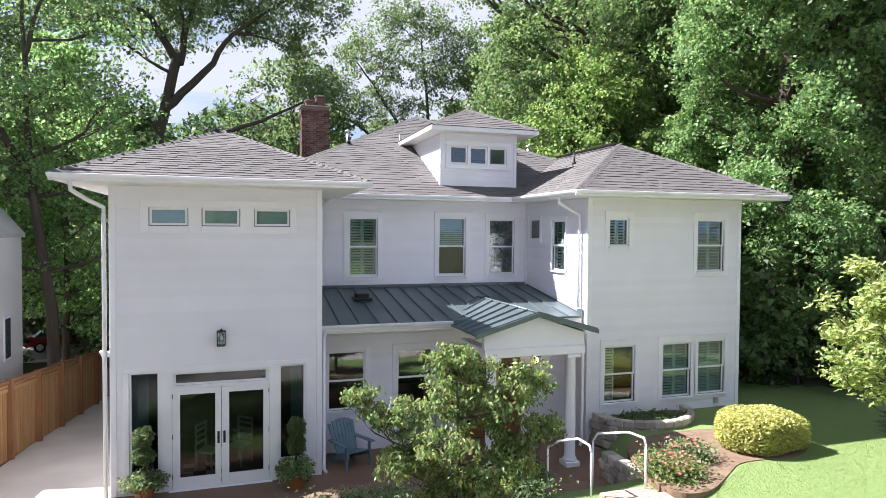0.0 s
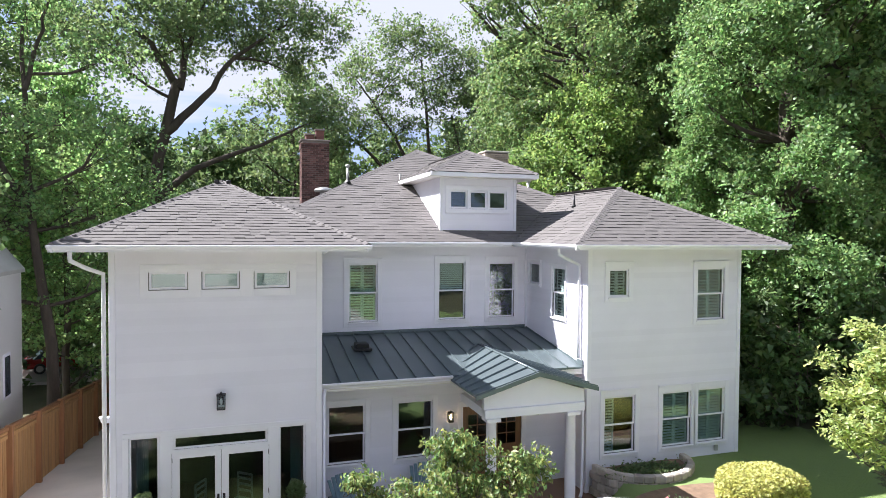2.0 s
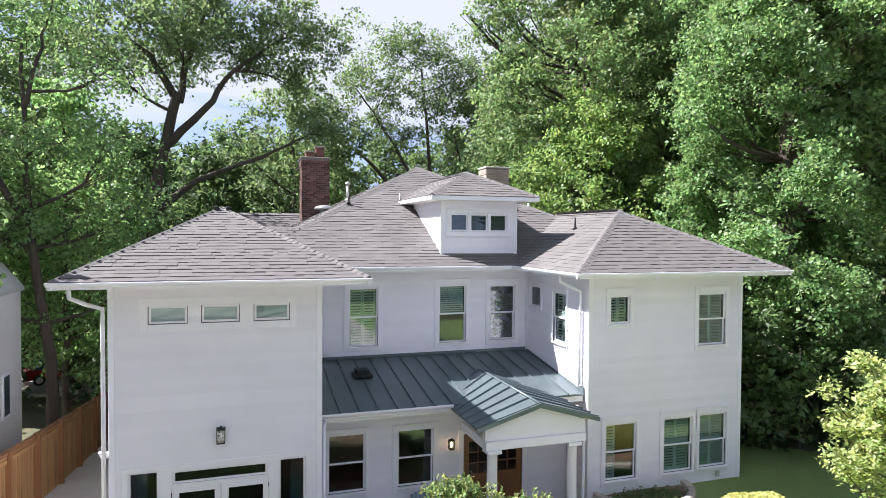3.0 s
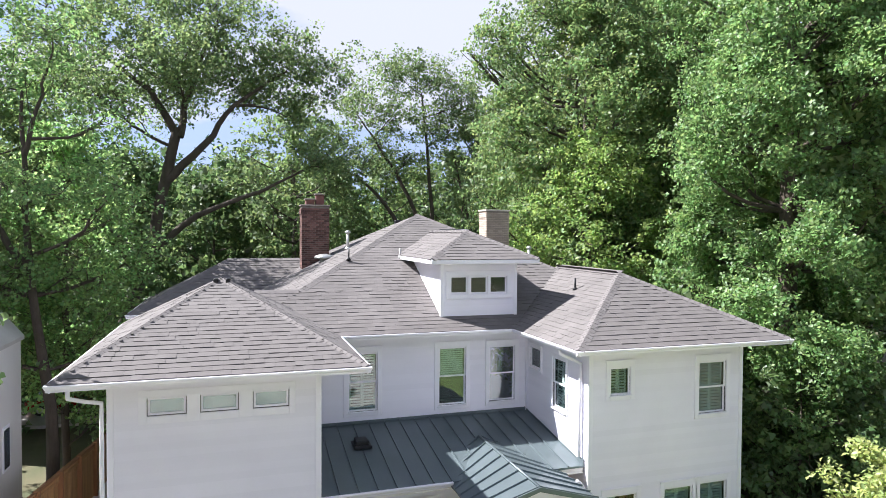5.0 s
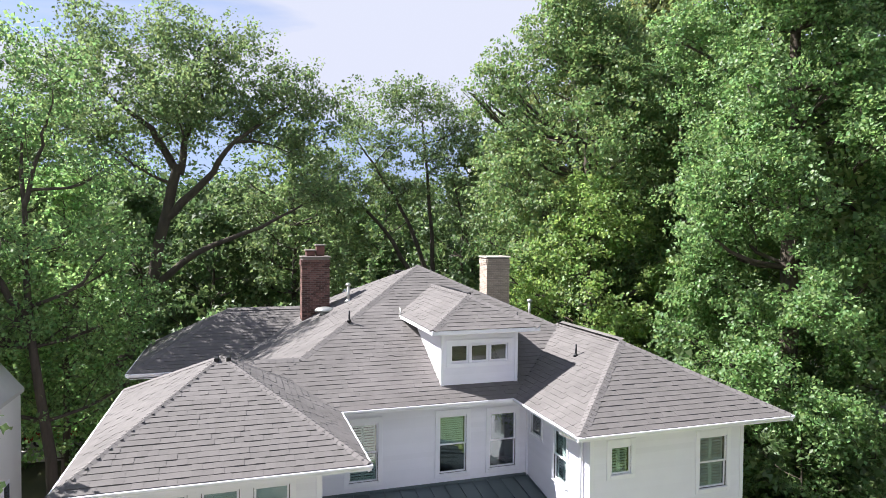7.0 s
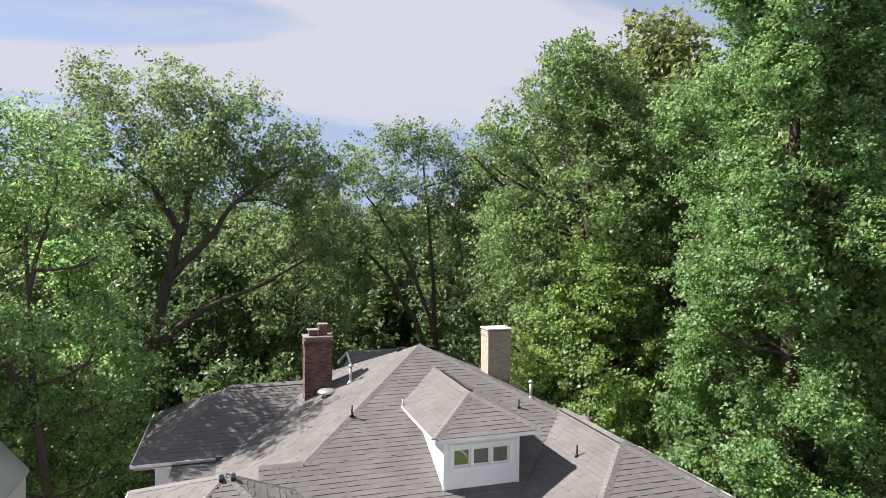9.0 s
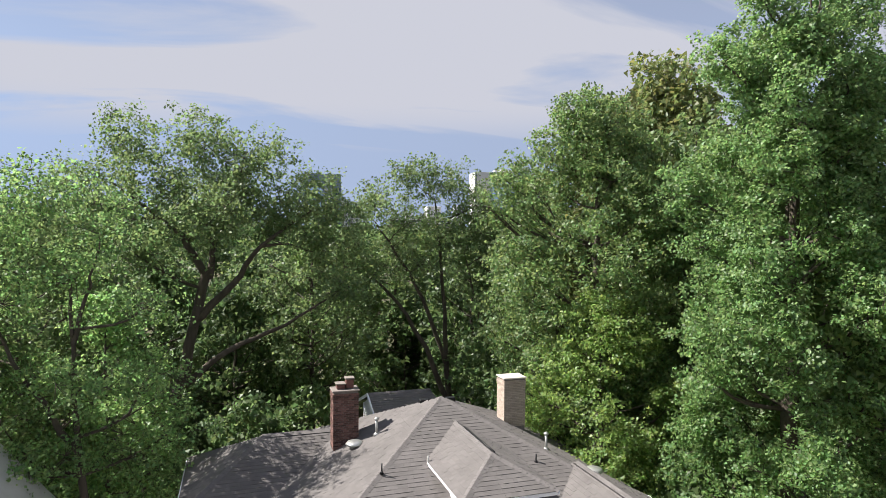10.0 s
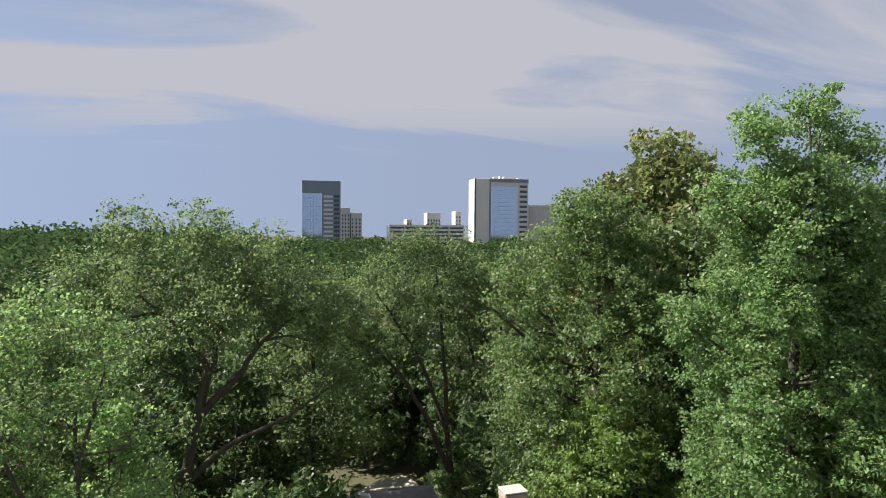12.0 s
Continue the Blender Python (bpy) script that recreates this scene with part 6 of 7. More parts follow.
for i in range(5):
    j = (i + 1) % 5
    bm.faces.new((fr[i], fr[j], bk[j], bk[i]))
bmesh.ops.recalc_face_normals(bm, faces=bm.faces)
part("wall", bm, STUCCO, nbr)
for s in (-1, 1):
    a, b = (3.4, 12.02), (3.4 + s * 3.46, 7.62)
    v = [(a[0], -0.25, a[1]), (b[0], -0.25, b[1]), (b[0], 6.65, b[1]), (a[0], 6.65, a[1]), (a[0], -0.25, a[1] - 0.14), (b[0], -0.25, b[1] - 0.14), (b[0], 6.65, b[1] - 0.14), (a[0], 6.65, a[1] - 0.14)]
    mesh_object("roof", v, [(0, 1, 2, 3), (7, 6, 5, 4), (0, 4, 5, 1), (1, 5, 6, 2), (2, 6, 7, 3)], PALE_ROOF, nbr)
for y0 in (1.6, 4.3):
    w = boxed("window", (6.78, y0, 3.1), (6.84, y0 + 0.7, 4.7), TRIM, nbr)
    boxed("pane", (6.842, y0 + 0.08, 3.2), (6.85, y0 + 0.62, 4.6), DARK_GLASS_AND_SHADE, w, 0.0)


def car(name, label, at, rz, paint, tall=0.0):
    """A parked car: shaped body, glasshouse, four wheels."""
    t = thing(name, label, "car", at, rz=rz)
    prof = [(-2.25, 0.35), (-2.3, 0.62), (-2.15, 0.86 + tall), (-1.35, 0.95 + tall), (1.15, 0.95 + tall), (2.05, 0.80 + tall * 0.7), (2.3, 0.6), (2.28, 0.35)]
    bm = bmesh.new()
    l = [bm.verts.new((x, -0.88, z)) for x, z in prof]
    r = [bm.verts.new((x, 0.88, z)) for x, z in prof]
    bm.faces.new(l)
    bm.faces.new(list(reversed(r)))
    for i in range(len(prof)):
        j = (i + 1) % len(prof)
        bm.faces.new((l[j], l[i], r[i], r[j]))
    bmesh.ops.recalc_face_normals(bm, faces=bm.faces)
    bmesh.ops.bevel(bm, geom=list(bm.edges), offset=0.07, segments=2, affect="EDGES")
    part("body", bm, paint, t, smooth=True)
    bm = bmesh.new()
    cab = [(-1.75, 0.92 + tall), (-1.15, 1.38 + tall), (0.25, 1.42 + tall), (1.1, 0.93 + tall)]
    l = [bm.verts.new((x, -0.80 if z < 1.2 + tall else -0.62, z)) for x, z in cab]
    r = [bm.verts.new((x, 0.80 if z < 1.2 + tall else 0.62, z)) for x, z in cab]
    bm.faces.new(l)
    bm.faces.new(list(reversed(r)))
    for i in range(4):
        j = (i + 1) % 4
        bm.faces.new((l[j], l[i], r[i], r[j]))
    bmesh.ops.recalc_face_normals(bm, faces=bm.faces)
    part("cabin_glass", bm, DARK_GLASS_AND_SHADE, t)
    boxed("roof", (-1.15, -0.63, 1.37 + tall), (0.25, 0.63, 1.45 + tall), paint, t, 0.03)
    for x in (-1.4, 1.4):
        for y in (-0.82, 0.82):
            v, f = tube_data([(x, y - 0.11, 0.33), (x, y + 0.11, 0.33)], [0.33, 0.33], 20)
            wheel = mesh_object("tyre", v, f, DARK_METAL, t, False)
            v, f = tube_data([(x, y - 0.12, 0.33), (x, y + 0.12, 0.33)], [0.2, 0.2], 14)
            mesh_object("rim", v, f, GALV, wheel, False)
    for y in (-0.6, 0.6):
        boxed("headlight", (2.2, y - 0.16, 0.58), (2.31, y + 0.16, 0.70), GALV, t, 0.02)
        boxed("tail_light", (-2.31, y - 0.16, 0.62), (-2.2, y + 0.16, 0.76), TERRACOTTA, t, 0.02)
    return t


RED = material("red_car_paint", (0.30, 0.02, 0.02), 0.25, 0.05, 1, 10, 0.0)
SILVER = material("silver_car_paint", (0.42, 0.50, 0.56), 0.3, 0.05, 1, 10, 0.0, metal=0.4)
car("parked_car", "dark red car parked under the trees", (-10.6, 46.5, -2.42), 15, RED)
car("parked_van", "silver van parked in the shade of the trees", (30.2, 23.0, ground_height(30.2, 23.0)), 70, SILVER, 0.35)

# back court seen through the trees
def slab(name, pts, z, mat, label, category, thick=0.06):
    for _ in range(3):
        pts = [q for i in range(len(pts)) for a, b in ((pts[i], pts[(i + 1) % len(pts)]),) for q in ((a[0] * 0.75 + b[0] * 0.25, a[1] * 0.75 + b[1] * 0.25), (a[0] * 0.25 + b[0] * 0.75, a[1] * 0.25 + b[1] * 0.75))]
    v = [(x, y, z) for x, y in pts] + [(x, y, z - thick - 0.4) for x, y in pts]
    n = len(pts)
    f = [tuple(range(n)), tuple(range(2 * n - 1, n - 1, -1))] + [(i + n, (i + 1) % n + n, (i + 1) % n, i) for i in range(n)]
    ob = mesh_object(name, v, f, mat)
    bm = bmesh.new()
    bm.from_mesh(ob.data)
    bmesh.ops.recalc_face_normals(bm, faces=bm.faces)
    bm.to_mesh(ob.data)
    bm.free()
    return tagged(ob, label, category, kind="structure")


slab("back_court", [(5.5, 46.5), (14.6, 46.0), (15.2, 58.5), (12.8, 60.0), (6.0, 54.0)], -1.75, CONCRETE, "sunlit pale concrete court behind the house", "pavement")
slab("back_lawn", [(15.4, 48.0), (21, 49), (21, 60), (15.6, 59)], -1.62, LAWN, "small sunlit lawn behind the house", "lawn")
slab("side_street", [(-17, 43.5), (-6.5, 42.5), (-6.5, 48.5), (-17, 50)], -2.42, CONCRETE, "sunlit pale street under the trees", "street")
SAND = material("sunlit_sand", (0.46, 0.33, 0.16), 0.9, 0.2, 1, 30, 0.3, 0.01)
slab("sandy_bank", [(-8, 56), (-0.5, 55), (0, 63), (-8, 65)], -1.9, SAND, "tan sandy bank behind the trees", "ground")
slab("side_court", [(-6.4, 44.5), (-1.0, 43.5), (-0.5, 50), (-6.4, 52)], -2.35, CONCRETE, "sunlit pale parking court behind the house", "pavement")

# ---- front garden ----
def adirondack(at, rz):
    c = thing("adirondack_chair", "blue-grey painted wooden adirondack chair on the patio", "chair", at, "patio chairs", rz=rz)

    def plank(name, a, b, width, thick=0.022, axis=(1, 0, 0)):
        a, b, w = Vector(a), Vector(b), Vector(axis).normalized()
        d = (b - a).normalized()
        nrm = d.cross(w).normalized()
        v = []
        for p in (a, b):
            for sx, sn in ((-1, -1), (1, -1), (1, 1), (-1, 1)):
                v.append(p + w * sx * width / 2 + nrm * sn * thick / 2)
        mesh_object(name, v, [(3, 2, 1, 0), (4, 5, 6, 7), (0, 1, 5, 4), (1, 2, 6, 5), (2, 3, 7, 6), (3, 0, 4, 7)], BLUE_PAINT, c)

    for i in range(7):
        x = -0.27 + i * 0.09
        h = 0.98 - 0.9 * x * x * 1.4
        plank("back_slat", (x * 0.85, 0.22, 0.26), (x * 1.15, 0.52, h), 0.082)
    for i in range(6):
        t = i / 5
        plank("seat_slat", (0, -0.28 + t * 0.48, 0.37 - t * 0.12), (0.0001, -0.20 + t * 0.48, 0.352 - t * 0.12), 0.56)
    for s in (-1, 1):
        plank("arm", (s * 0.36, -0.36, 0.56), (s * 0.33, 0.42, 0.54), 0.12)
        plank("front_leg", (s * 0.31, -0.26, 0.0), (s * 0.31, -0.26, 0.55), 0.10, axis=(0, 1, 0))
        plank("side_rail", (s * 0.285, -0.32, 0.33), (s * 0.285, 0.55, 0.03), 0.11, axis=(0, 0.3, 1))
    plank("back_brace", (-0.33, 0.36, 0.50), (0.33, 0.36, 0.50), 0.07, axis=(0, 0, 1))
    return c


adirondack((2.55, 14.62, FLOOR), 22)
adirondack((4.35, 14.75, FLOOR), -14)


def leafy(name, centres, size, mat, parent, seed, droop=0.25, narrow=0.55, up=0.6):
    nrg = np.random.default_rng(seed)
    me = leaves_mesh(name, centres, size * nrg.uniform(0.7, 1.3, len(centres)), mat, nrg, droop, narrow, up)
    o = new(name, me)
    o.parent = parent
    return o


def ball(n, centre, radii, seed, hollow=0.6):
    nrg = np.random.default_rng(seed)
    d = nrg.normal(size=(n, 3))
    d /= np.linalg.norm(d, axis=1)[:, None]
    lump = 1 + 0.12 * np.sin(d[:, 0] * 6 + seed) + 0.10 * np.sin(d[:, 1] * 7 + d[:, 2] * 5)
    return np.array(centre) + d * np.array(radii) * (nrg.uniform(hollow, 1.0, n) * lump)[:, None]


def topiary(at, seed):
    t = thing("topiary", "potted topiary with two clipped green balls over trailing foliage", "potted plant", at, "topiaries by the french doors")
    lathe("pot", [(0.15, 0), (0.20, 0.27), (0.225, 0.28), (0.225, 0.33), (0.19, 0.33), (0.18, 0.30)], (0, 0, 0), TERRACOTTA, t, 20)
    tube("stem", [(0, 0, 0.28), (0.01, 0, 0.8), (0, 0.01, 1.4)], 0.02, BARK, t, 6)
    leafy("crown", np.concatenate([ball(1500, (0, 0, 1.30), (0.21, 0.21, 0.22), seed), ball(1500, (0, 0, 0.92), (0.22, 0.22, 0.2), seed + 1)]), 0.055, LEAF_OAK, t, seed)
    leafy("trailing_foliage", ball(1800, (0, 0, 0.40), (0.44, 0.40, 0.26), seed + 2, 0.3), 0.085, LEAF_VAR, t, seed + 2)


topiary((-1.78, 13.82, FLOOR), 31)
topiary((1.18, 13.62, FLOOR), 41)

pot = thing("potted_plant", "broad-leaved plant in a terracotta pot on the patio edge", "potted plant", (5.72, 11.6, FLOOR))
lathe("pot", [(0.15, 0), (0.21, 0.27), (0.235, 0.28), (0.235, 0.34), (0.2, 0.34), (0.19, 0.3)], (0, 0, 0), TERRACOTTA, pot, 24)
leafy("foliage", ball(170, (0, 0, 0.58), (0.38, 0.36, 0.28), 51, 0.3), 0.24, LEAF_VAR, pot, 51, 0.4, 0.6)

DOG_LOBES = [(0.95 * u, -0.31 * u + d, z, r, r * 0.55) for u, d, z, r in (
    (-0.10, 0.0, 3.10, 0.42), (0.25, 0.2, 2.95, 0.40), (-0.30, -0.3, 2.75, 0.45), (1.00, 0.0, 2.85, 0.36), (1.25, 0.1, 2.72, 0.28), (0.65, -0.2, 2.55, 0.42), (-1.50, 0.1, 2.50, 0.26), (-1.25, 0.0, 2.20, 0.30), (-0.80, 0.2, 2.15, 0.42),
    (0.05, 0.3, 2.30, 0.50), (0.50, 0.4, 2.15, 0.46), (1.20, -0.1, 2.05, 0.36), (1.45, 0.2, 1.95, 0.26), (-0.35, -0.4, 1.95, 0.50), (0.80, 0.0, 1.75, 0.44), (-0.95, -0.2, 1.55, 0.40), (-0.55, 0.3, 1.40, 0.46), (0.30, -0.4, 1.45, 0.50), (0.95, 0.3, 1.30, 0.36), (-0.10, 0.2, 1.05, 0.44), (0.45, 0.1, 0.95, 0.40), (-0.60, -0.2, 0.95, 0.34))]
dog = lobed_tree(61, DOG_LOBES, 760, 24, LEAF_DOGWOOD, 0.088, 0.15, 0.065, forks=5, inner=0.3, twigs=300, ragged=0.04, bark_sides=7, droop=1.1, slim=0.5)
plant("dogwood_tree", dog, (3.25, 9.15, 0.2), "young dogwood with drooping yellow-green, red-tinged leaves in the front bed")
dog2 = tree_meshes(62, 4.2, 0.07, dome(1.75, 0.12), 9000, LEAF_PALE, 0.14, limbs=15, first=0.18, clump=0.4, spread_up=0.6, sub=5, flat=0.5)
plant("dogwood_tree", dog2, (13.15, 9.7, 0.35), "pale leafy young tree at the edge of the lawn")

shrub = thing("golden_shrub", "clipped rounded golden yellow shrub on the lawn edge", "shrub", (11.3, 11.35, 0.42))
for k in range(7):
    a = k * 0.9
    tube("stem", [(0, 0, -0.1), (0.4 * math.cos(a), 0.3 * math.sin(a), 0.35), (0.75 * math.cos(a), 0.6 * math.sin(a), 0.7)], [0.03, 0.02, 0.008], BARK, shrub, 5)
srn = np.random.default_rng(71)
pts = srn.normal(size=(20000, 3))
pts /= (np.sum(np.abs(pts) ** 3.2, axis=1) ** (1 / 3.2))[:, None]
pts *= (srn.uniform(0.78, 1.0, 20000) * (1 + 0.05 * np.sin(pts[:, 0] * 5) * np.cos(pts[:, 1] * 4)))[:, None]
pts = pts * np.array([0.98, 0.74, 0.48]) + np.array([0, 0, 0.40])
pts = pts[pts[:, 2] > 0.02]
leafy("foliage", pts, 0.075, LEAF_BOX, shrub, 71, 0.05, 0.6, 0.9)


def bed(name, label, n_leaf, n_flower, centre, radii, seed, mat, size):
    t = thing(name, label, "flower bed plants", (*centre[:2], centre[2]))
    nrg = np.random.default_rng(seed)
    p = np.stack([nrg.normal(0, radii[0] * 0.5, n_leaf), nrg.normal(0, radii[1] * 0.5, n_leaf), nrg.random(n_leaf) ** 1.3 * radii[2]], axis=1)
    leafy("foliage", p, size, mat, t, seed)
    if n_flower:
        q = np.stack([nrg.normal(0, radii[0] * 0.45, n_flower), nrg.normal(0, radii[1] * 0.45, n_flower), radii[2] * nrg.uniform(0.6, 1.1, n_flower)], axis=1)
        leafy("blossom", q, size * 0.9, PETAL, t, seed + 1, 0.0, 0.9, 1.5)
    return t


slab("mulch_bed", [(7.7, 9.7), (8.4, 9.55), (9.4, 10.2), (10.2, 10.75), (11.6, 10.5), (12.7, 11.2), (12.8, 12.4), (10.5, 12.9), (8.5, 12.6), (7.8, 11.0)], 0.44, MULCH, "brown mulch bed beside the lawn", "flower bed")
slab("front_bed", [(1.6, 7.6), (5.0, 7.8), (5.3, 11.2), (5.2, 12.3), (0.8, 12.3), (0.2, 10.0)], 0.30, MULCH, "brown mulch bed in front of the patio", "flower bed")
bed("flower_clump", "low pink and red flowers with pale green leaves", 3400, 170, (8.3, 10.6, 0.43), (0.55, 0.6, 0.34), 81, LEAF_DOGWOOD, 0.075)
bed("flower_clump", "low pink flowers with grey green leaves", 2600, 90, (9.2, 11.2, 0.43), (0.5, 0.42, 0.34), 83, LEAF_VAR, 0.075)
bed("ground_cover", "low leafy ground cover in the raised bed", 2600, 0, (10.0, 13.75, 0.50), (0.9, 0.4, 0.10), 85, LEAF_OAK, 0.08)
bed("bed_plants", "low leafy plants with white blooms by the patio", 2600, 0, (2.2, 10.9, 0.33), (1.4, 0.6, 0.3), 87, LEAF_VAR, 0.08)
bed("bed_plants", "low leafy plants by the patio", 2200, 0, (4.9, 10.9, 0.33), (0.9, 0.5, 0.28), 89, LEAF_OAK, 0.08)

# curved stone well, steps with rails
well = thing("stone_planter", "curved low stone planter wall against the house", "planter", (0, 0, 0))
srg = random.Random(12)
for r in range(4):
    n = 17
    for i in range(n):
        a = math.pi * (1.0 + (i + (0.5 if r % 2 else 0)) / n)
        cx, cy = 10.15 + 1.35 * math.cos(a), 14.25 + 1.15 * math.sin(a)
        bm = bmesh.new()
        box(bm, (-0.13, -0.09, 0), (0.13, 0.09, 0.195), 0.03)
        for v in bm.verts:
            v.co += Vector((srg.uniform(-0.015, 0.015), srg.uniform(-0.012, 0.012), srg.uniform(-0.01, 0.01)))
        bm.transform(Matrix.Translation((cx, cy, -0.16 + r * 0.2)) @ Matrix.Rotation(a + math.pi / 2, 4, "Z"))
        part("stone", bm, STONE, well)
slab("planter_soil", [(10.15 + 1.25 * math.cos(math.pi * (1 + i / 12)), 14.3 + 1.05 * math.sin(math.pi * (1 + i / 12))) for i in range(13)], 0.50, MULCH, "dark soil in the raised planter", "planter soil")

steps = thing("garden_steps", "pale pink brick garden steps with stone cheeks", "steps", (0, 0, 0))
for k in range(3):
    z = FLOOR + 0.17 * (k + 1)
    y1 = 11.25 - k * 0.42
    for i in range(8):
        for j in range(4):
            x0 = 6.55 + i * 0.135
            boxed("brick", (x0, y1 - 0.42 + j * 0.105, z - 0.17), (x0 + 0.128, y1 - 0.42 + j * 0.105 + 0.098, z + srg.uniform(-0.002, 0.003)), PAVER, steps, 0.005)
for i in range(9):
    for j in range(7):
        x0, y0 = 6.4 + i * 0.15, 9.3 + j * 0.108
        boxed("brick", (x0, y0, 0.20), (x0 + 0.142, y0 + 0.1, 0.345 + srg.uniform(-0.003, 0.003)), PAVER, steps, 0.005)
for r in range(3):
    for i in range(5):
        bm = bmesh.new()
        y0 = 10.9 + i * 0.27 + (0.12 if r % 2 else 0)
        box(bm, (7.72, y0, -0.2 + r * 0.2), (8.02, y0 + 0.26, -0.005 + r * 0.2), 0.03)
        for v in bm.verts:
            v.co += Vector((srg.uniform(-0.02, 0.02), srg.uniform(-0.015, 0.015), srg.uniform(-0.012, 0.012)))
        part("stone", bm, STONE, steps)


def rail(pts, posts, label):
    t = thing("handrail", label, "handrail", (0, 0, 0), "step handrails")
    tube("top_rail", pts, 0.024, TRIM, t, 10)
    for a, b in posts:
        tube("post", [a, b], 0.022, TRIM, t, 10)
    return t


rail([(5.98, 11.42, 0.92), (6.05, 11.1, 1.15), (6.28, 10.75, 1.28), (6.32, 10.4, 1.26), (6.32, 10.33, 1.12)], [((5.98, 11.42, -0.1), (5.98, 11.42, 0.92)), ((6.32, 10.33, 0.3), (6.32, 10.33, 1.14))], "white painted pipe handrail beside the steps")
rail([(7.02, 11.42, 0.95), (7.05, 11.3, 1.14), (7.42, 10.75, 1.30), (7.50, 10.36, 1.30), (7.50, 10.30, 1.18)], [((7.02, 11.42, -0.1), (7.02, 11.42, 0.96)), ((7.50, 10.30, 0.32), (7.50, 10.30, 1.2))], "white painted pipe handrail beside the stone cheek")


# ---- lamps and small things ----
GLOW = bpy.data.materials.new("lamp_bulb")
GLOW.use_nodes = True
GLOW.node_tree.nodes["Principled BSDF"].inputs["Emission Color"].default_value = (1.0, 0.62, 0.25, 1)
GLOW.node_tree.nodes["Principled BSDF"].inputs["Emission Strength"].default_value = 6.0


def lantern(at, w, h, lit, label):
    t = thing("wall_lantern", label, "wall lamp", at, "wall lanterns")
    boxed("back_plate", (-w * 0.35, -0.02, -h * 0.3), (w * 0.35, 0.0, h * 0.3), DARK_METAL, t)
    boxed("roof", (-w * 0.55, -0.05 - w, h * 0.42), (w * 0.55, -0.03, h * 0.50), DARK_METAL, t, 0.01)
    lathe("finial", [(w * 0.35, h * 0.5), (w * 0.12, h * 0.58), (0.012, h * 0.66)], (0, -0.04 - w / 2, 0), DARK_METAL, t, 10)
    boxed("base", (-w * 0.5, -0.04 - w, -h * 0.5), (w * 0.5, -0.03, -h * 0.44), DARK_METAL, t)
    for sx in (-1, 1):
        for yy in (-0.045, -0.03 - w):
            boxed("bar", (sx * w * 0.46 - 0.008, yy - 0.008, -h * 0.44), (sx * w * 0.46 + 0.008, yy + 0.008, h * 0.42), DARK_METAL, t, 0.0)
    boxed("glass", (-w * 0.44, -0.03 - w * 0.95, -h * 0.44), (w * 0.44, -0.05, h * 0.42), GLASS, t, 0.0).visible_shadow = False
    if lit:
        lathe("bulb", [(0.012, -0.07), (0.03, -0.02), (0.03, 0.03), (0.01, 0.07)], (0, -0.04 - w / 2, 0), GLOW, t, 10)
    else:
        lathe("bulb", [(0.012, -0.07), (0.03, -0.02), (0.03, 0.03), (0.01, 0.07)], (0, -0.04 - w / 2, 0), SHUTTER, t, 10)
    return t


lantern((-0.315, FRONT_L - 0.016, 3.0), 0.17, 0.32, False, "dark square wall lantern above the french doors, unlit")
lantern((5.25, PORCH - 0.016, 1.83), 0.13, 0.26, True, "dark porch lantern with a lit warm bulb")
lantern((7.72, PORCH - 0.016, 1.83), 0.13, 0.26, True, "dark porch lantern with a lit warm bulb")
tap = thing("wall_outlet_box", "small grey box low on the wall", "outlet box", (12.75, FRONT_R - 0.014, 0.62))
boxed("box", (-0.06, -0.05, -0.08), (0.06, 0, 0.08), GALV, tap)
cam_ob = thing("floodlight", "white floodlight fixed at the corner of the house", "outdoor lamp", (-2.5, FRONT_L + 0.05, 2.75))
boxed("bracket", (-0.02, -0.04, -0.06), (0.05, 0.04, 0.06), TRIM, cam_ob)
lathe("head", [(0.03, 0), (0.07, 0.1), (0.07, 0.12)], (-0.08, 0, -0.05), TRIM, cam_ob, 12)

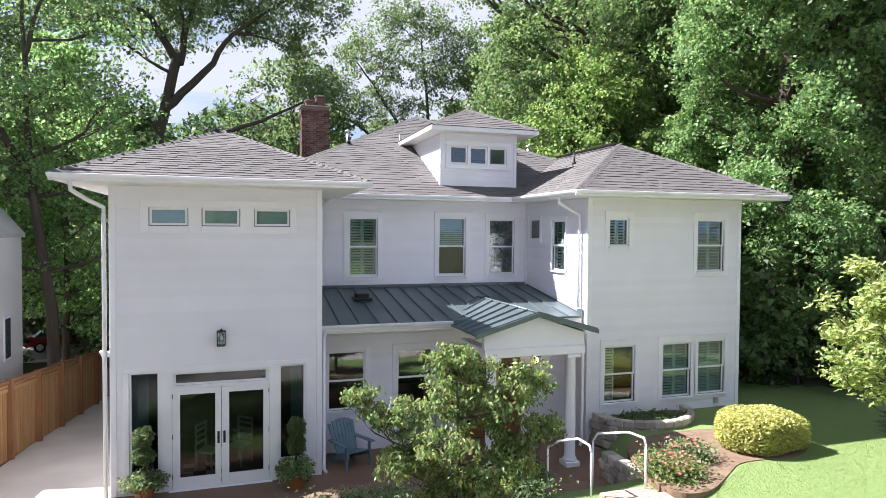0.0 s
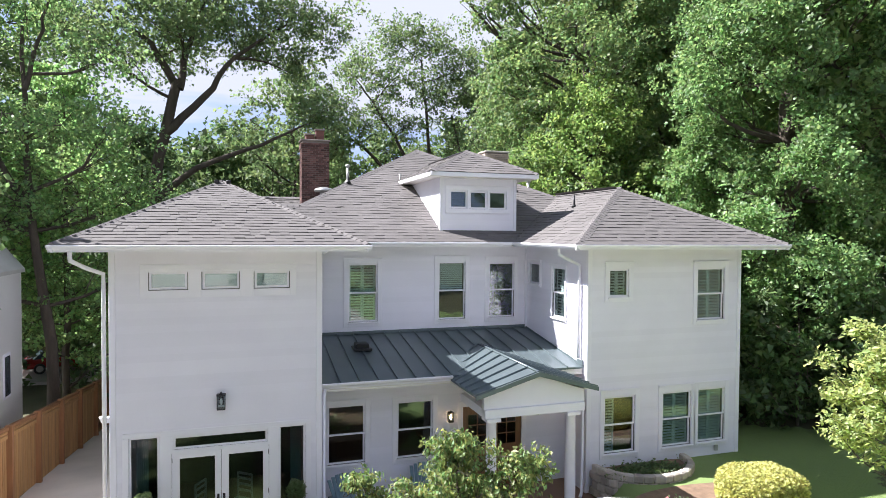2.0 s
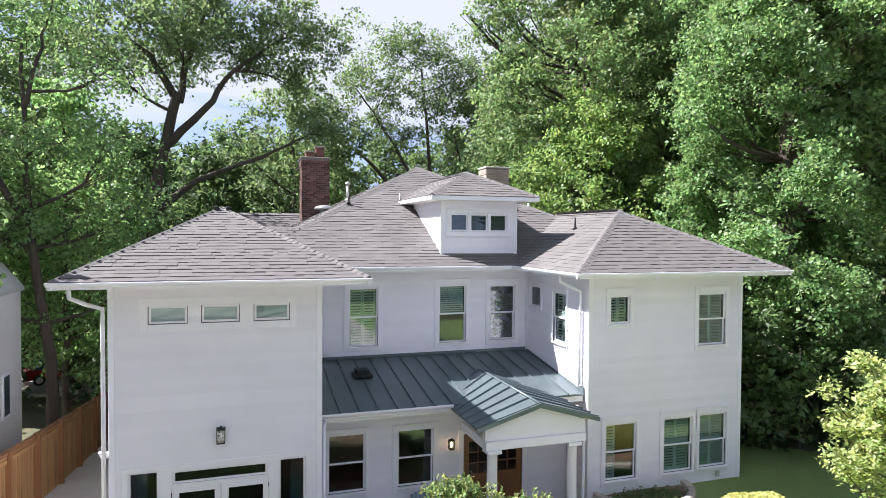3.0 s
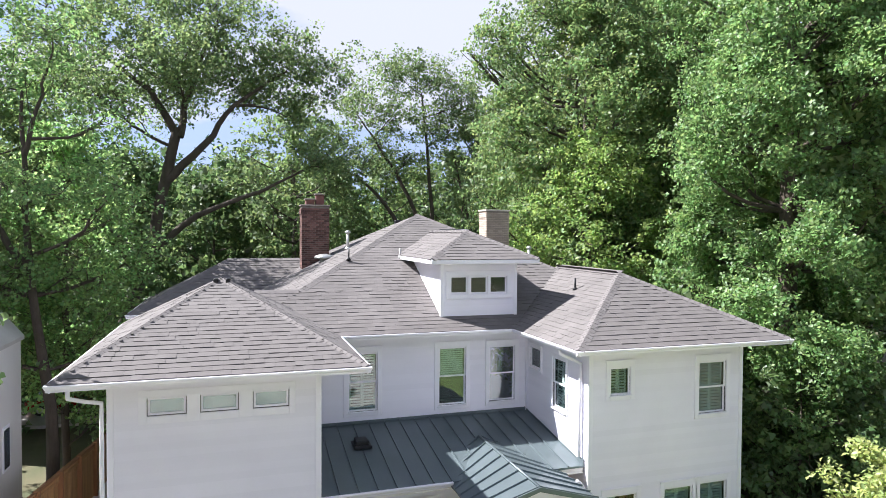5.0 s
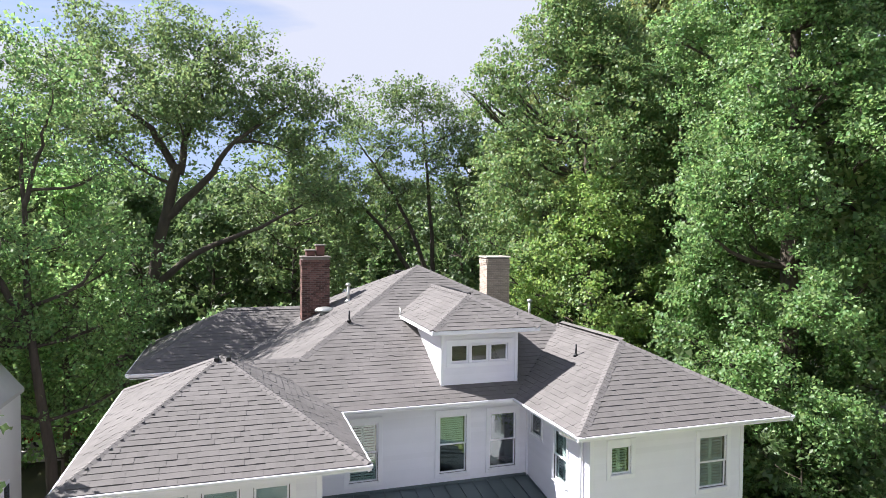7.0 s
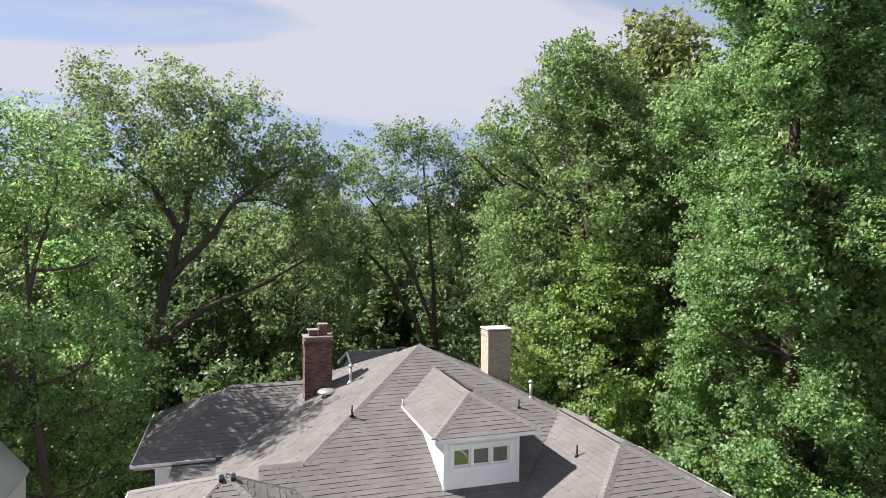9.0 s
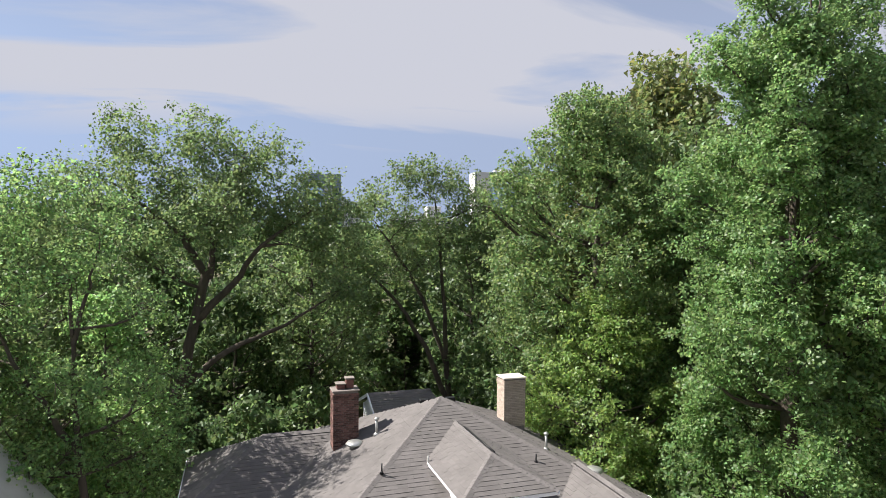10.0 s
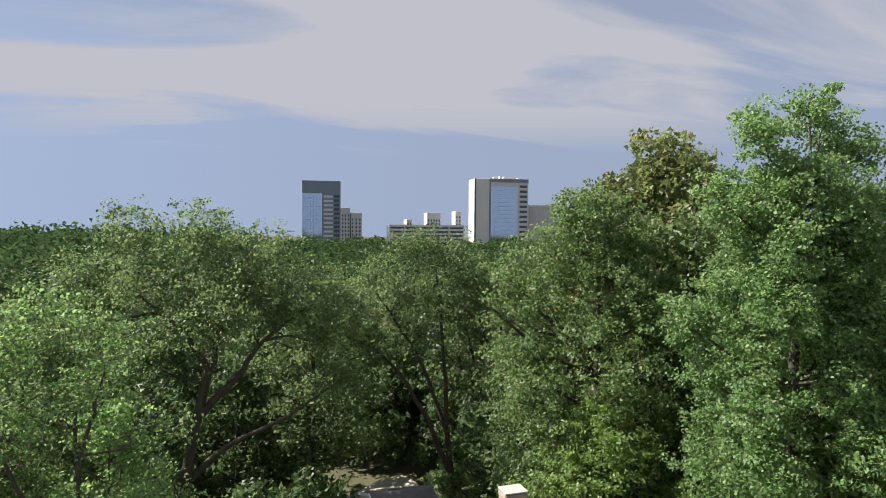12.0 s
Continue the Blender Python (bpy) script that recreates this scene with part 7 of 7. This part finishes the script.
# things seen through the french doors
for u in (-2.0, 1.12):
    v, f = [], []
    for i in range(13):
        x = u + 0.02 + i * 0.018
        d = 0.05 * (i % 2)
        v += [(x, FRONT_L + 0.19 + d, 0.0), (x, FRONT_L + 0.19 + d, 2.4)]
    for i in range(12):
        f.append((2 * i, 2 * i + 2, 2 * i + 3, 2 * i + 1))
    t = thing("curtain", "pleated teal curtain beside the french doors", "curtain", (0, 0, 0), "curtains")
    c = mesh_object("cloth", v, f, CURTAIN, t, True)
    sol = c.modifiers.new("thickness", "SOLIDIFY")
    sol.thickness = 0.008


def dining_chair(at, rz):
    c = thing("dining_chair", "white painted wooden chair inside the french doors", "chair", at, "chairs indoors", rz=rz)
    boxed("seat", (-0.22, -0.22, 0.43), (0.22, 0.22, 0.47), SHUTTER, c, 0.01)
    for x in (-0.2, 0.2):
        boxed("back_post", (x - 0.02, 0.18, 0.0), (x + 0.02, 0.22, 1.05), SHUTTER, c)
        boxed("front_leg", (x - 0.02, -0.21, 0.0), (x + 0.02, -0.17, 0.43), SHUTTER, c)
    for z in (0.6, 0.74, 0.88, 1.0):
        boxed("back_slat", (-0.18, 0.19, z), (0.18, 0.21, z + 0.06), SHUTTER, c)


dining_chair((-0.62, 15.3, BASE + 0.03), 60)
dining_chair((0.05, 15.5, BASE + 0.03), -40)
rug = thing("rug", "black and white checked rug inside the french doors", "rug", (-1.2, 14.7, BASE + 0.034))
for i in range(4):
    for j in range(4):
        boxed("square", (i * 0.26, j * 0.26, 0), (i * 0.26 + 0.26, j * 0.26 + 0.26, 0.008), SHUTTER if (i + j) % 2 else DARK_METAL, rug, 0.0)

# mown grass over the near lawn
grg = np.random.default_rng(91)
gxs, gys = grg.uniform(7.5, 17.0, 75000), grg.uniform(7.0, 15.5, 75000)
keep = np.array([(x > 8.45 + max(0, (y - 9.6)) * 1.75) if y < 11.4 else x > 12.7 for x, y in zip(gxs, gys)])
gxs, gys = gxs[keep], gys[keep]
gz = np.array([ground_height(x, y) for x, y in zip(gxs, gys)]) + 0.012
grass = new("grass", leaves_mesh("grass", np.stack([gxs, gys, gz], axis=1), grg.uniform(0.022, 0.04, len(gxs)), GRASS, grg, -0.5, 0.22, 0.1))
tagged(grass, "short mown grass blades on the lawn", "grass", kind="stuff")
